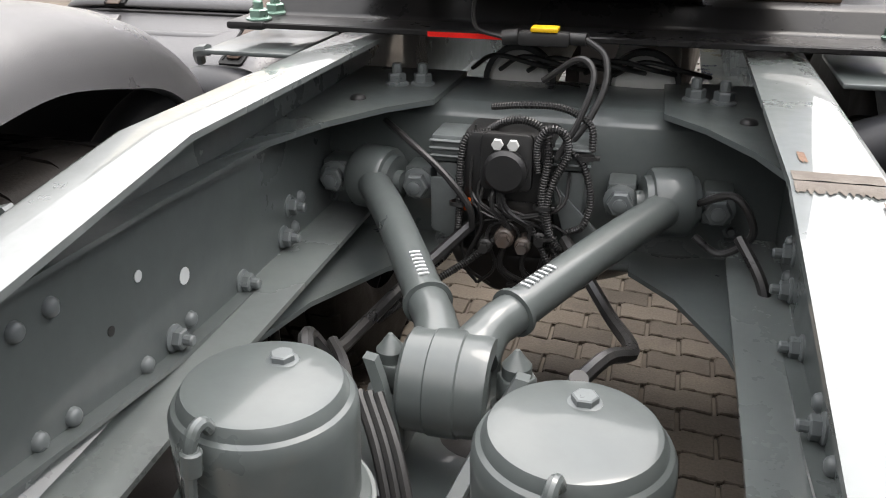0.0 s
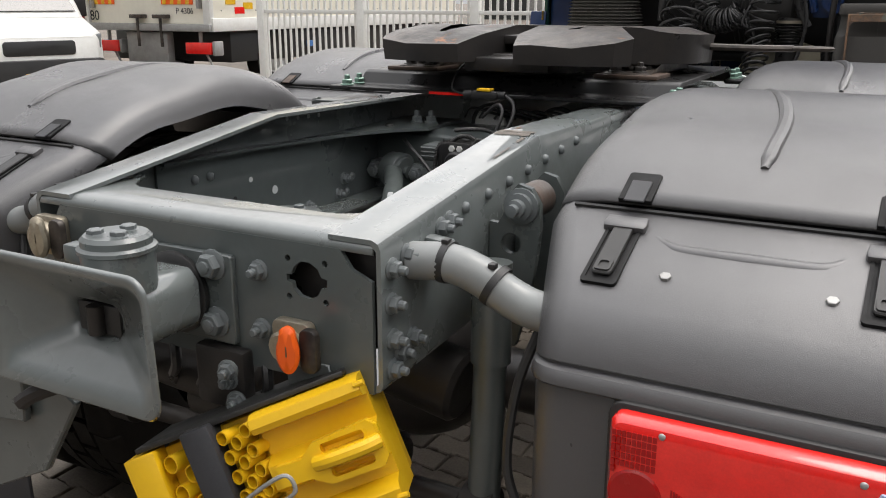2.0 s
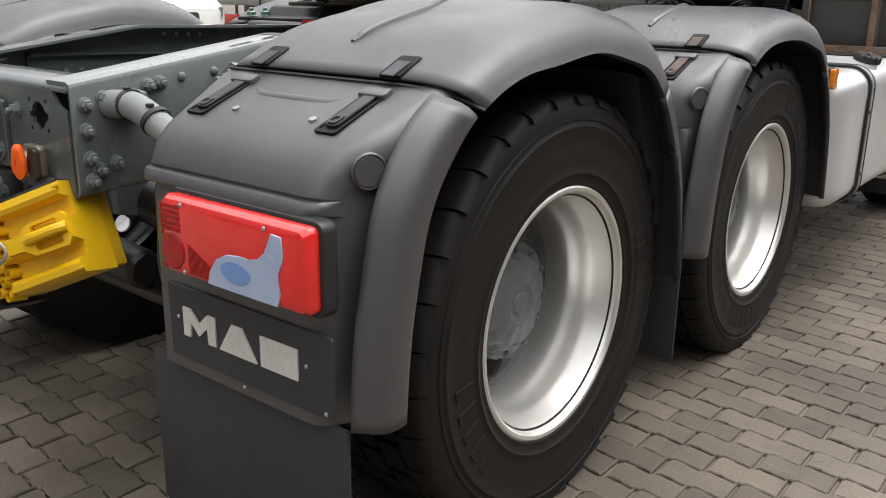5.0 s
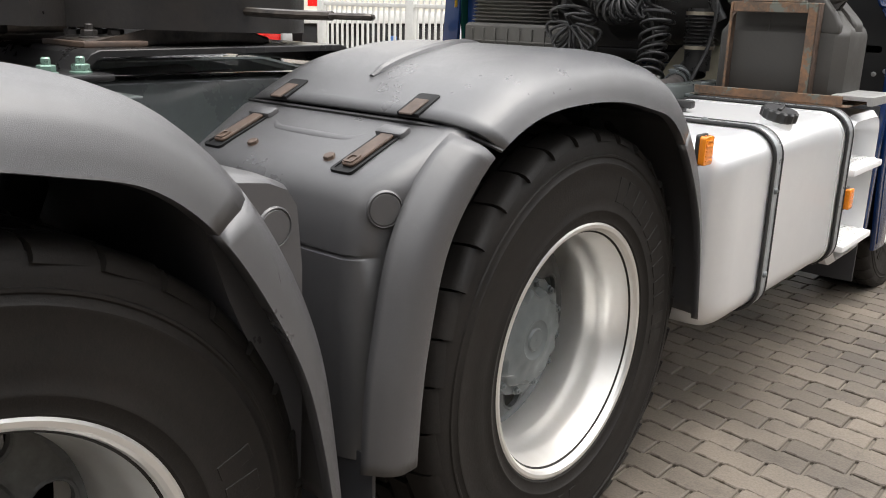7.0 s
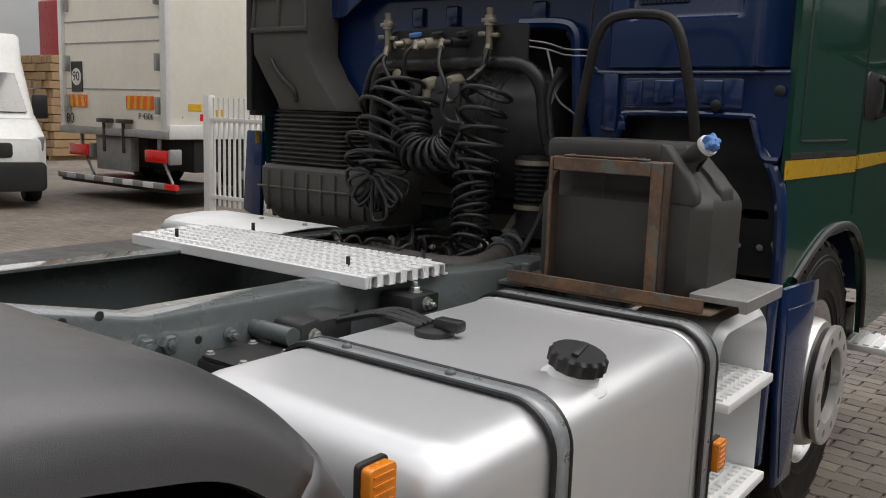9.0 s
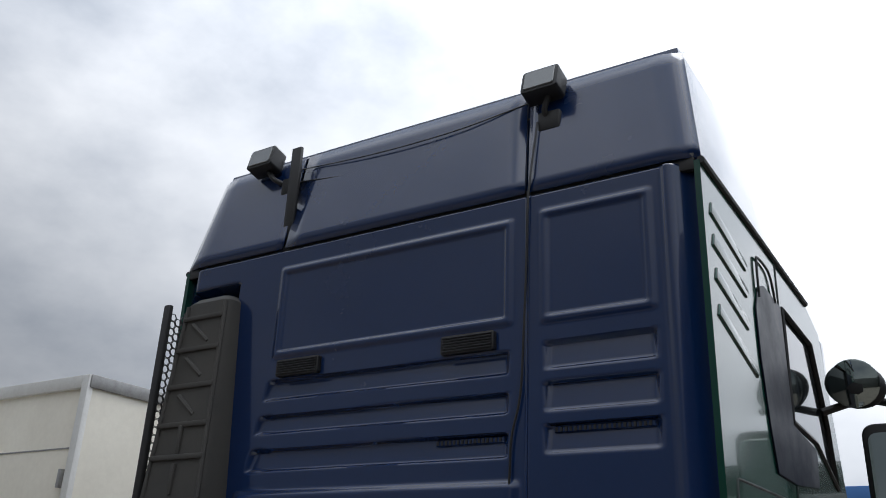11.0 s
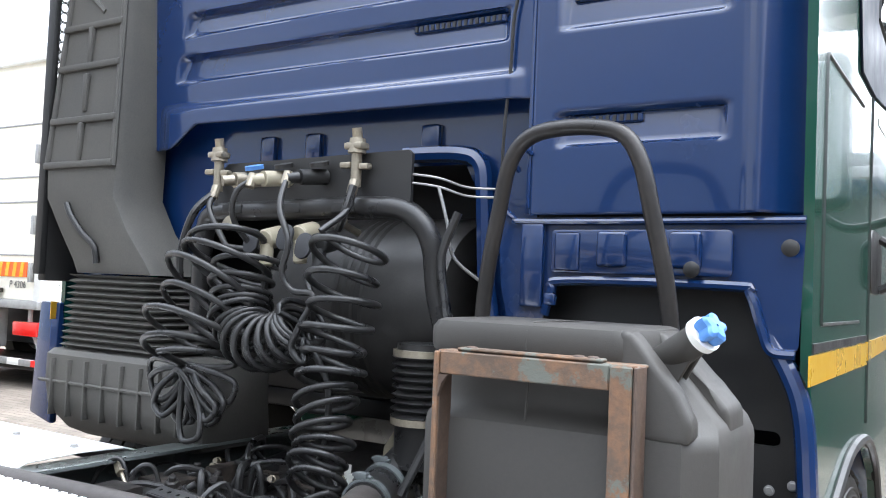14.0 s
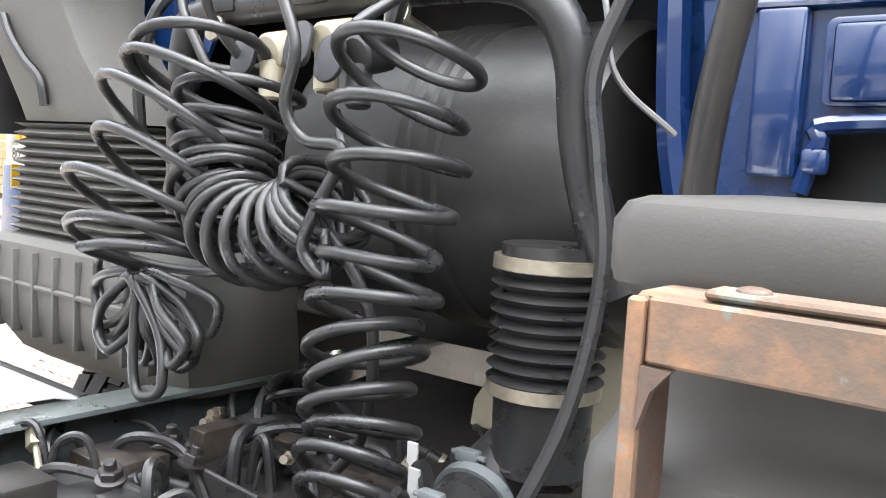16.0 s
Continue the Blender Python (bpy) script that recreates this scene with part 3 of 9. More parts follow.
CREST = [(-0.76, 0.505), (-0.755, 0.62), (-0.74, 0.73), (-0.69, 0.90), (-0.60, 1.02), (-0.487, 1.092), (-0.33, 1.165), (-0.17, 1.198), (-0.01, 1.203), (0.15, 1.185), (0.285, 1.138), (0.415, 1.036), (0.502, 0.905), (0.545, 0.765), (0.565, 0.61), (0.577, 0.47)]
XIN, XOUT = 0.545, 1.232


def arch_rows(i0, i1, k=5, xin=XIN):
    e = curve([(0, *p) for p in EDGE], k)[i0 * k:i1 * k + 1]
    c = curve([(0, *p) for p in CREST], k)[i0 * k:i1 * k + 1]
    rows = []
    for a, b in zip(e, c):
        d = a - b
        row = [(xin + 0.02, a.y + d.y * 0.03, a.z + d.z * 0.03), (xin, a.y, a.z), (xin + 0.006, b.y + d.y * 0.8, b.z + d.z * 0.8)]
        for w in (80, 60, 40, 20, 0):
            row.append((xin + 0.142 - 0.13 * math.sin(radians(w)), b.y + d.y * 0.62 * (1 - math.cos(radians(w))), b.z + d.z * 0.62 * (1 - math.cos(radians(w)))))
        row.append((1.09, b.y, b.z))
        for w in (20, 40, 60, 80):
            row.append((1.09 + 0.13 * math.sin(radians(w)), b.y + d.y * 0.62 * (1 - math.cos(radians(w))), b.z + d.z * 0.62 * (1 - math.cos(radians(w)))))
        row += [(1.226, b.y + d.y * 0.8, b.z + d.z * 0.8), (XOUT, a.y, a.z), (XOUT - 0.02, a.y + d.y * 0.03, a.z + d.z * 0.03)]
        rows.append(row)
    return rows


def mirror(rows, s, y):
    return [[(s * px, py + y, pz) for px, py, pz in row] for row in rows]


def fender(s, y, lamp):
    side = "with tail lamp" if lamp else "between the rear wheels"

    def lifted(rows):
        """The rear mudguard stands a little higher over the front half of its wheel."""
        h = 0.024 if lamp else 0.0
        return [[(px, py, pz + h * ease01((py + 0.22) / 0.24) * (1 - ease01((py - 0.30) / 0.20))) for px, py, pz in row] for row in rows]

    bm = fresh()
    sheet(bm, mirror(lifted(arch_rows(5, 11)), s, y))
    top = solid(part("mudguard", bm, M_FENDER, truck, "dull grey plastic mudguard " + side), 0.007)
    # pressed groove over the crown
    bm = fresh()
    pts = [(0.77, 0.12, 1.187), (0.80, 0.04, 1.197), (0.835, -0.06, 1.201), (0.86, -0.16, 1.197), (0.868, -0.25, 1.184), (0.866, -0.33, 1.163), (0.864, -0.385, 1.141)]
    tube(bm, mirror(lifted([pts]), s, y)[0], lambda f: 0.003 + 0.010 * ease01(f * 2.2) - 0.006 * ease01((f - 0.9) * 10), 10)
    part("crown_bead", bm, M_FENDER, top)
    # front lower strip
    bm = fresh()
    sheet(bm, mirror(lifted(arch_rows(11, 15)), s, y))
    solid(part("front_strip", bm, M_FENDER, top), 0.008)
    if lamp:
        # box in front of the arch, closing the gap to the next wheel
        bm = fresh()
        outl = [(0.335, 1.052), (0.40, 1.054), (0.470, 1.044), (0.508, 1.028), (0.526, 1.000), (0.534, 0.90), (0.530, 0.70), (0.52, 0.50), (0.490, 0.50), (0.47, 0.62), (0.44, 0.76), (0.39, 0.88)]
        loft(bm, [[(s * px, y + 0.44 + (py - 0.44) * k, 0.8 + (pz - 0.8) * k) for py, pz in outl] for px, k in ((0.60, 0.93), (0.615, 1.0), (1.11, 1.0), (1.135, 0.985), (1.147, 0.955))])
        front = part("front_cover", bm, M_FENDER, top)
        bm = fresh()
        lathe(bm, [(0.0, 0.0025), (0.026, 0.0025), (0.0275, 0.0005), (0.029, 0.0005), (0.030, 0.003), (0.033, -0.001), (0.030, -0.006)], 28, along((s * 1.1475, y + 0.478, 0.965), (s, 0, 0)))
        part("side_mark", bm, M_FENDER, front)
    # rear box
    bm = fresh()
    deck = [(-0.43, 1.098), (-0.50, 1.072), (-0.62, 1.022), (-0.69, 0.990), (-0.722, 0.960), (-0.738, 0.925), (-0.741, 0.9165), (-0.737, 0.914), (-0.737, 0.911), (-0.752, 0.908), (-0.758, 0.900), (-0.760, 0.889), (-0.757, 0.885), (-0.730, 0.880)]
    low = [(-0.738, 0.862), (-0.742, 0.50), (-0.690, 0.495), (-0.672, 0.62), (-0.642, 0.80), (-0.575, 0.93), (-0.48, 1.02), (-0.42, 1.06)]
    if not lamp:
        deck = [(-0.43, 1.098), (-0.50, 1.072), (-0.62, 1.022), (-0.672, 0.998), (-0.690, 0.965), (-0.697, 0.90), (-0.699, 0.880), (-0.693, 0.877), (-0.693, 0.874), (-0.700, 0.871), (-0.703, 0.80)]
        low = [(-0.700, 0.70), (-0.70, 0.50), (-0.655, 0.495), (-0.645, 0.62), (-0.615, 0.80), (-0.555, 0.92), (-0.48, 1.02), (-0.42, 1.06)]
    rows = []
    poly = deck + low
    nd = len(deck) + 3

    def shrink(r):
        """The outline with its deck and back drawn in by r."""
        out = []
        for i, (py, pz) in enumerate(poly):
            if i >= nd:
                out.append((py, pz))
                continue
            f = ease01((1.0 - pz) / 0.11)
            d = Vector((0.36 + 0.64 * f, -0.93 * (1 - f))).normalized()
            out.append((py + d.x * r, pz + d.y * r))
        return out

    for px, w in [(0.552 + 0.05 * (1 - math.cos(radians(a))), 90 - a) for a in (0, 22, 45, 67, 90)]:
        rows.append([(s * (px + 0.07 * ease01((-0.45 - py) / 0.28)), y + py, pz) for py, pz in shrink(0.05 * (1 - math.cos(radians(w))))])
    for px, w in [(1.152 + 0.040 * math.sin(radians(a)), a) for a in (0, 22, 45, 67, 90)]:
        rows.append([(s * (px - 0.060 * ease01((-0.56 - py) / 0.17)), y + py, pz) for py, pz in shrink(0.040 * (1 - math.cos(radians(w))))])
    loft(bm, rows)
    rear = part("rear_cover", bm, M_FENDER, top)
    # flared lip round the arch
    bm = fresh()
    e = curve([(0, *p) for p in EDGE], 5)[0:25]
    c = curve([(0, *p) for p in CREST], 5)[0:25]
    rows = []
    for i, (a, b) in enumerate(zip(e, c)):
        d = (b - a) * (0.66 + 0.20 * ease01((i - 10) / 14))
        row = [(s * 1.178, y + a.y + d.y * 1.10, a.z + d.z * 1.10)]
        for f, px in ((1.0, 1.190), (0.93, 1.199), (0.84, 1.212), (0.70, 1.2245), (0.52, 1.2315), (0.30, XOUT + 0.001), (0.10, XOUT), (0.02, XOUT - 0.002)):
            row.append((s * px, y + a.y + d.y * f, a.z + d.z * f))
        rows.append(row + [(s * (XOUT - 0.012), y + a.y - d.y * 0.02, a.z - d.z * 0.02), (s * (XOUT - 0.05), y + a.y + 0.004, a.z)])
    sheet(bm, rows)
    solid(part("arch_lip", bm, M_FENDER, rear), 0.006)
    # round side mark
    bm = fresh()
    lathe(bm, [(0.0, 0.0025), (0.026, 0.0025), (0.0275, 0.0005), (0.029, 0.0005), (0.030, 0.003), (0.033, -0.001), (0.030, -0.006)], 28, along((s * 1.163, y - 0.655, 0.955 if lamp else 0.960), (s * 0.90, -0.42, 0)))
    part("side_mark", bm, M_FENDER, rear)
    # latches: slot on the crown, strap in a recess on the deck
    for lx in (0.692, 1.058):
        bm = fresh()
        m = Matrix.Translation((s * lx, y - 0.478, 1.0990)) @ Matrix.Rotation(radians(25.5), 4, "X") @ Matrix.Diagonal((0.78, 1, 1, 1))
        prism(bm, [(-0.034, -0.012), (0.034, -0.012), (0.034, 0.055), (0.028, 0.06), (-0.028, 0.06), (-0.034, 0.055)], "z", -0.006, 0.0025, 0.001, 1, m)
        slot = part("latch_slot", bm, M_LATCH_PIT, top, "black latch slot")
        bm = fresh()
        box(bm, -0.021, 0.021, -0.018, 0.036, 0.002, 0.0055, 0.0015, 1, m)
        part("strap_end", bm, M_FENDER_DARK if lamp else M_OLDRUST, slot)
        bm = fresh()
        m = Matrix.Translation((s * lx, y - 0.585, 1.0365)) @ Matrix.Rotation(radians(22), 4, "X") @ Matrix.Diagonal((0.78, 1, 1, 1))
        plate_holes(bm, rounded(-0.034, 0.034, -0.078, 0.066, 0.008, 3), [rounded(-0.027, 0.027, -0.070, 0.060, 0.006, 3)], "z", -0.004, 0.0035)
        bmesh.ops.transform(bm, matrix=m, verts=bm.verts)
        slot = part("latch_recess", bm, M_LATCH_PIT, rear, "black rubber latch in its recess")
        # the floor's near-black stands in for shade inside the recess
        bm = fresh()
        box(bm, -0.027, 0.027, -0.070, 0.060, -0.004, 0.0012, 0.0, 1, m)
        part("recess_floor", bm, M_LATCH_PIT, slot)
        bm = fresh()
        prism(bm, rounded(-0.020, 0.020, -0.060, 0.064, 0.009, 3), "z", 0.0012, 0.008, 0.002, 1, m)
        strap = part("latch_strap", bm, M_BLACK if lamp else M_OLDRUST, slot)
        bm = fresh()
        plate_holes(bm, rounded(-0.015, 0.015, -0.056, -0.028, 0.006, 3), [rounded(-0.009, 0.009, -0.050, -0.035, 0.004, 3)], "z", 0.008, 0.0105)
        bmesh.ops.transform(bm, matrix=m, verts=bm.verts)
        part("latch_tongue", bm, M_BLACK if lamp else M_OLDRUST, slot)
        bm = fresh()
        prism(bm, [(-0.040, 0.050), (0.040, 0.050), (0.043, 0.060), (0.040, 0.080), (-0.040, 0.080), (-0.043, 0.060)], "z", -0.006, 0.011, 0.004, 2, m)
        part("latch_bridge", bm, M_FENDER, slot)
    # low step pressed into the deck between the latches
    bm = fresh()
    for q in ([(0.735, -0.530), (0.765, -0.548), (0.80, -0.556), (0.95, -0.556), (0.985, -0.548), (1.005, -0.530)],):
        tube(bm, [(s * px, y + py, 1.022 + (py + 0.62) * 0.417 - 0.0125) for px, py in q], lambda f: 0.0155 - 0.004 * abs(2 * f - 1), 14)
    part("deck_step", bm, M_FENDER, rear)
    # seam between cover and box
    bm = fresh()
    tube(bm, [(s * px, y - 0.487, 1.079) for px in (XIN + 0.05, 0.8, 1.0, 1.08)] + [(s * 1.15, y - 0.475, 1.073), (s * 1.205, y - 0.45, 1.056), (s * 1.232, y - 0.428, 1.041)], 0.004, 6)
    part("seam", bm, M_BLACK, top)
    for bx in (0.78, 0.996):
        put("cover_bolt", BOLT_ALU if lamp else BOLT_RUST, rear, along((s * bx, y - 0.622, 1.018), (0, -0.38, 0.92)))
    return top, rear


BOLT_RUST = bolt_mesh("bolt_rusty", 0.011, 0.010, M_OLDRUST)
for s in (1, -1):
    for y, lamp in ((0.0, True), (1.35, False)):
        top, rear = fender(s, y, lamp)
        bm = fresh()
        if lamp:
            box(bm, s * 0.575, s * 1.165, -0.722, -0.712, 0.13, 0.50, 0.003)
        else:
            box(bm, s * 0.66, s * 1.17, y - 0.688, y - 0.678, 0.17, 0.52, 0.003)
        part("mudflap", bm, M_FENDER_DARK, rear, "black rubber mudflap")

# ---- fuel tank ----
def tank(s):
    bm = fresh()
    rows = []
    for yy, inset in ((1.935, 0.080), (1.940, 0.055), (1.952, 0.030), (1.972, 0.012), (1.998, 0.003), (2.03, 0.0), (3.00, 0.0), (3.03, 0.012), (3.05, 0.035), (3.06, 0.075)):
        rows.append([(s * (0.926 + (px - 0.926) * (1 - inset / 0.326)), yy, 0.6775 + (pz - 0.6775) * (1 - inset / 0.2775)) for px, pz in rounded(0.60, 1.252, 0.40, 0.955, 0.085, 8)])
    loft(bm, rows)
    body = part("fuel_tank", bm, M_TANK, truck, "brushed aluminium fuel tank with straps")
    for yy in (2.262, 2.968):
        bm = fresh()
        o = rounded(0.59, 1.262, 0.39, 0.966, 0.090, 8)
        t = fresh()
        sheet(t, [[(s * px, yy + dy, pz) for px, pz in o] for dy in (-0.025, 0.025)], closed=True)
        merge(bm, t)
        st = solid(part("tank_strap", bm, M_STRAP, body, "grey steel tank strap"), 0.006)
        for dy in (-0.028, 0.028):
            bm = fresh()
            q = [(s * px, yy + dy, pz) for px, pz in rounded(0.592, 1.260, 0.392, 0.964, 0.090, 8)]
            tube(bm, q + q[:1], 0.0055, 6, 0)
            part("strap_rubber", bm, M_BLACK, st)
    return body


tank_r = tank(1)
# raised weld bead round the front end of the tank
bm = fresh()
q = [(px, 2.905, pz) for px, pz in rounded(0.599, 1.253, 0.399, 0.956, 0.086, 8)]
tube(bm, q + q[:1], 0.004, 6, 0)
part("weld_bead", bm, M_TANK, tank_r)

# ---- rear of the chassis ----
FY = -0.749  # outer face of the rear cross member

# coupling plate with bolts and tow jaw
bm = fresh()
prism(bm, rounded(-0.135, 0.105, 0.835, 0.992, 0.006, 2), "y", FY - 0.012, FY, 0.002, 1)
tp = part("tow_plate", bm, M_FRAME, truck, "grey bolted towing coupling plate")
bolts(tp, BOLT_BIG, "plate_bolt", [(x, FY - 0.012, z) for x in (0.067, -0.100) for z in (0.973, 0.872)], (0, -1, 0))
bolts(cross, BOLT, "cross_bolt", [(x, FY, z) for x in (0.155, -0.19) for z in (0.973, 0.872)], (0, -1, 0))
bm = fresh()
lathe(bm, [(0, 0), (0.068, 0), (0.072, 0.006), (0.072, 0.014), (0.060, 0.022), (0, 0.022)], 32, along((-0.015, FY - 0.012, 0.915), (0, -1, 0)))
part("jaw_ring", bm, M_BLACK, tp)
bm = fresh()
prism(bm, [(-0.075, 0.868), (0.045, 0.868), (0.058, 0.89), (0.058, 0.95), (0.040, 0.972), (-0.070, 0.972), (-0.088, 0.95), (-0.088, 0.89)], "y", -0.93, -0.782, 0.010, 3)
jaw = part("tow_jaw", bm, M_FRAME_WORN_LIT, truck, "grey steel towing jaw with guide funnel")
bm = fresh()
lathe(bm, [(0, 0.96), (0.056, 0.96), (0.056, 1.022), (0.060, 1.024), (0.060, 1.030), (0.054, 1.034), (0.054, 1.044), (0.048, 1.050), (0, 1.050)], 32, Matrix.Translation((0.0, -0.895, 0)))
box(bm, -0.085, -0.04, -0.93, -0.90, 1.0, 1.03, 0.006)
part("jaw_head", bm, M_FRAME, jaw)
bolts(jaw, BOLT_FLAT, "jaw_bolt", [(0.018, -0.905, 1.048), (-0.022, -0.915, 1.048), (0.0, -0.87, 1.048)], (0, 0, 1))
bm = fresh()
rows = []
for yy, x0, x1, z0, z1 in ((-0.925, -0.060, 0.040, 0.893, 0.948), (-0.94, -0.080, 0.058, 0.883, 0.958), (-0.985, -0.160, 0.150, 0.845, 1.010), (-1.015, -0.19, 0.188, 0.823, 1.036)):
    rows.append([(x, yy - 0.03 * (z - 0.9), z) for x, z in rounded(x0, x1, z0, z1, 0.03, 5)])
sheet(bm, rows, closed=True)
solid(part("guide_funnel", bm, M_FRAME_WORN_LIT, jaw, "chipped grey guide funnel"), 0.009, 0)
# black plate over the jaw's face: the darkness of the hollow, put in as colour
bm = fresh()
box(bm, -0.056, 0.036, -0.935, -0.925, 0.896, 0.945, 0.003)
part("jaw_mouth", bm, M_BLACK, jaw, "flat black plate in place of the jaw's dark hollow")
bm = fresh()
rod(bm, (-0.01, -0.940, 0.898), (-0.01, -0.940, 0.944), 0.014, 16)
part("coupling_pin", bm, M_DARKSTEEL, jaw)
bm = fresh()
tube(bm, [(-0.02, -0.88, 0.86), (-0.05, -0.93, 0.82), (-0.12, -0.98, 0.79), (-0.15, -0.99, 0.77)], 0.014, 8)
part("jaw_handle", bm, M_DARKSTEEL, jaw)

# sockets with lids
def socket(x, z, lid, parent):
    bm = fresh()
    prism(bm, rounded(x - 0.055, x + 0.02, z - 0.040, z + 0.035, 0.012, 3), "y", FY - 0.02, FY, 0.003)
    rod(bm, (x - 0.015, FY - 0.02, z), (x - 0.015, FY - 0.05, z), 0.026, 16, b=0.004)
    so = part("air_socket", bm, M_BRASS, parent, "cast metal trailer air socket")
    bm = fresh()
    rows = []
    for h, r in ((0, 0.016), (0.004, 0.024), (0.012, 0.025), (0.018, 0.019), (0.019, 0.002)):
        rows.append([along((x + 0.005, FY - 0.05, z), (0.35, -1, 0)) @ Vector((r * 0.75 * math.cos(a), r * 1.35 * math.sin(a) + (0.012 if math.sin(a) > 0.7 else 0), h)) for a in np.linspace(0, 2 * math.pi, 28, endpoint=False)])
    sheet(bm, rows, closed=True)
    part("socket_lid", bm, lid, so, "orange plastic lid" if lid == M_ORANGE else "")
    bm = fresh()
    prism(bm, rounded(x + 0.018, x + 0.05, z - 0.035, z + 0.038, 0.012, 3), "y", FY - 0.045, FY - 0.03, 0.004)
    part("socket_flap", bm, M_STEEL, so)


socket(0.245, 0.868, M_ORANGE, truck)
socket(-0.315, 0.975, M_BRASS, truck)
bm = fresh()
prism(bm, [(0.20, 0.83), (0.29, 0.835), (0.30, 0.79), (0.21, 0.76)], "y", FY - 0.006, FY, 0.002, 1)
part("socket_bracket", bm, M_FRAME, cross)

# faceted plate holder and plate with plain bars
bm = fresh()
prism(bm, [(-0.44, 0.80), (-0.20, 0.815), (-0.10, 0.75), (-0.20, 0.60), (-0.34, 0.53), (-0.46, 0.62)], "y", -0.93, -0.915, 0.003, 1)
hold = part("plate_holder", bm, M_FRAME, truck, "grey folded steel plate holder")
bm = fresh()
prism(bm, [(-0.44, 0.80), (-0.20, 0.815), (-0.21, 0.70), (-0.45, 0.67)], "y", -0.95, -0.935, 0.003, 1)
part("holder_fold", bm, M_FRAME, hold)
bm = fresh()
rod(bm, (-0.30, -0.92, 0.72), (-0.30, -0.75, 0.76), 0.02, 12)
part("holder_arm", bm, M_FRAME, hold)
bm = fresh()
box(bm, -0.78, -0.38, -0.962, -0.956, 0.68, 0.785, 0.002, 1)
plate_y = part("number_plate", bm, M_YELLOW, truck, "yellow plate with plain black bars")
for k in range(6):
    bm = fresh()
    box(bm, -0.755 + 0.06 * k, -0.72 + 0.06 * k, -0.9645, -0.962, 0.702, 0.763, 0)
    part("plate_bar", bm, M_BLACK, plate_y)
bm = fresh()
box(bm, -0.62, -0.56, -0.956, -0.74, 0.70, 0.73, 0.003)
part("plate_arm", bm, M_BLACK, plate_y)

# rail end fittings, both sides
for s, rl in ((1, rail_r), (-1, rail_l)):
    bolts(rl, BOLT, "rail_bolt", [(s * XO, y, z) for y, z in ((-0.715, 1.0), (-0.672, 1.012), (-0.718, 0.945), (-0.715, 0.885), (-0.695, 0.858), (-0.655, 0.868), (-0.715, 0.835), (-0.56, 1.03), (-0.53, 1.035))], (s, 0, 0))
    bolts(rl, RIVET, "rail_rivet", [(s * XO, -0.47 + 0.092 * k, 1.045 + 0.007 * k) for k in range(7)] + [(s * XO, 0.0 + 0.06 * k, 0.90) for k in range(6)], (s, 0, 0))
    # bent tube that carries the mudguard
    bm = fresh()
    tube(bm, [(s * 0.386, -0.655, 0.998), (s * 0.45, -0.645, 1.0), (s * 0.50, -0.64, 0.985), (s * 0.55, -0.632, 0.955), (s * 0.60, -0.63, 0.940), (s * 0.70, -0.63, 0.938)], 0.031, 20)
    st = part("support_tube", bm, M_TUBE, truck, "bent grey mudguard support tube with cable ties")
    for x, z in ((0.445, 1.0), (0.525, 0.972)):
        bm = fresh()
        d = Vector((s, 0, -0.1 if x < 0.5 else -0.55))
        lathe(bm, [(0.0315, -0.006), (0.0345, -0.006), (0.0345, 0.006), (0.0315, 0.006)], 24, along((s * x, -0.643 if x < 0.5 else -0.636, z), d), close=True)
        box(bm, s * x - 0.006, s * x + 0.006, -0.655, -0.64, z + 0.030, z + 0.039, 0.002)
        part("cable_tie", bm, M_BLACK, st)
    bm = fresh()
    prism(bm, [(s * 0.386, 1.03), (s * 0.435, 1.025), (s * 0.44, 0.97), (s * 0.386, 0.96)], "y", -0.62, -0.59, 0.008)
    part("tube_socket", bm, M_FRAME, st)
    # spring hanger plate with pivot
    bm = fresh()
    hang = [(0.388, 1.00), (0.405, 0.998), (0.418, 1.02), (0.425, 1.055), (0.445, 1.075), (0.470, 1.068), (0.487, 1.04), (0.489, 1.0), (0.485, 0.95), (0.47, 0.85), (0.445, 0.76), (0.388, 0.76)]
    plate_holes(bm, [(s * x, z) for x, z in hang], [ring(s * 0.432, 0.962, 0.020, 16)], "y", -0.372, -0.358)
    hp = part("spring_hanger", bm, M_FRAME, truck, "grey spring hanger plate with pivot bolt")
    bm = fresh()
    lathe(bm, [(0, 0), (0.034, 0), (0.034, 0.006), (0.026, 0.008), (0.026, 0.018), (0.017, 0.020), (0.017, 0.034), (0.011, 0.036), (0.011, 0.05), (0, 0.052)], 16, along((s * 0.452, -0.372, 1.035), (0, -1, 0)))
    part("pivot_nut", bm, M_BOLT, hp)
    bm = fresh()
    rod(bm, (s * 0.452, -0.357, 1.035), (s * 0.452, -0.285, 1.035), 0.034, 24, b=0.004)
    part("pivot_bush", bm, M_RUSTED, hp)
    bm = fresh()
    plate_holes(bm, [(s * x, z) for x, z in hang], [], "y", -0.25, -0.236)
    part("rear_hanger", bm, M_FRAME, hp)
    # spring leaf and bolts behind
    bm = fresh()
    rows = []
    for y, z in ((-0.33, 0.86), (-0.15, 0.93), (0.05, 0.97), (0.30, 0.985), (0.5, 0.97)):
        rows.append([(s * 0.505, y, z), (s * 0.585, y, z), (s * 0.585, y, z - 0.02), (s * 0.505, y, z - 0.02)])
    loft(bm, rows)
    part("leaf_spring", bm, M_FRAME, truck, "flat grey leaf spring")
    bm = fresh()
    tube(bm, [(s * 0.40, 0.42, 0.97), (s * 0.55, 0.40, 1.03), (s * 0.66, 0.34, 1.0), (s * 0.72, 0.26, 0.9)], 0.045, 14)
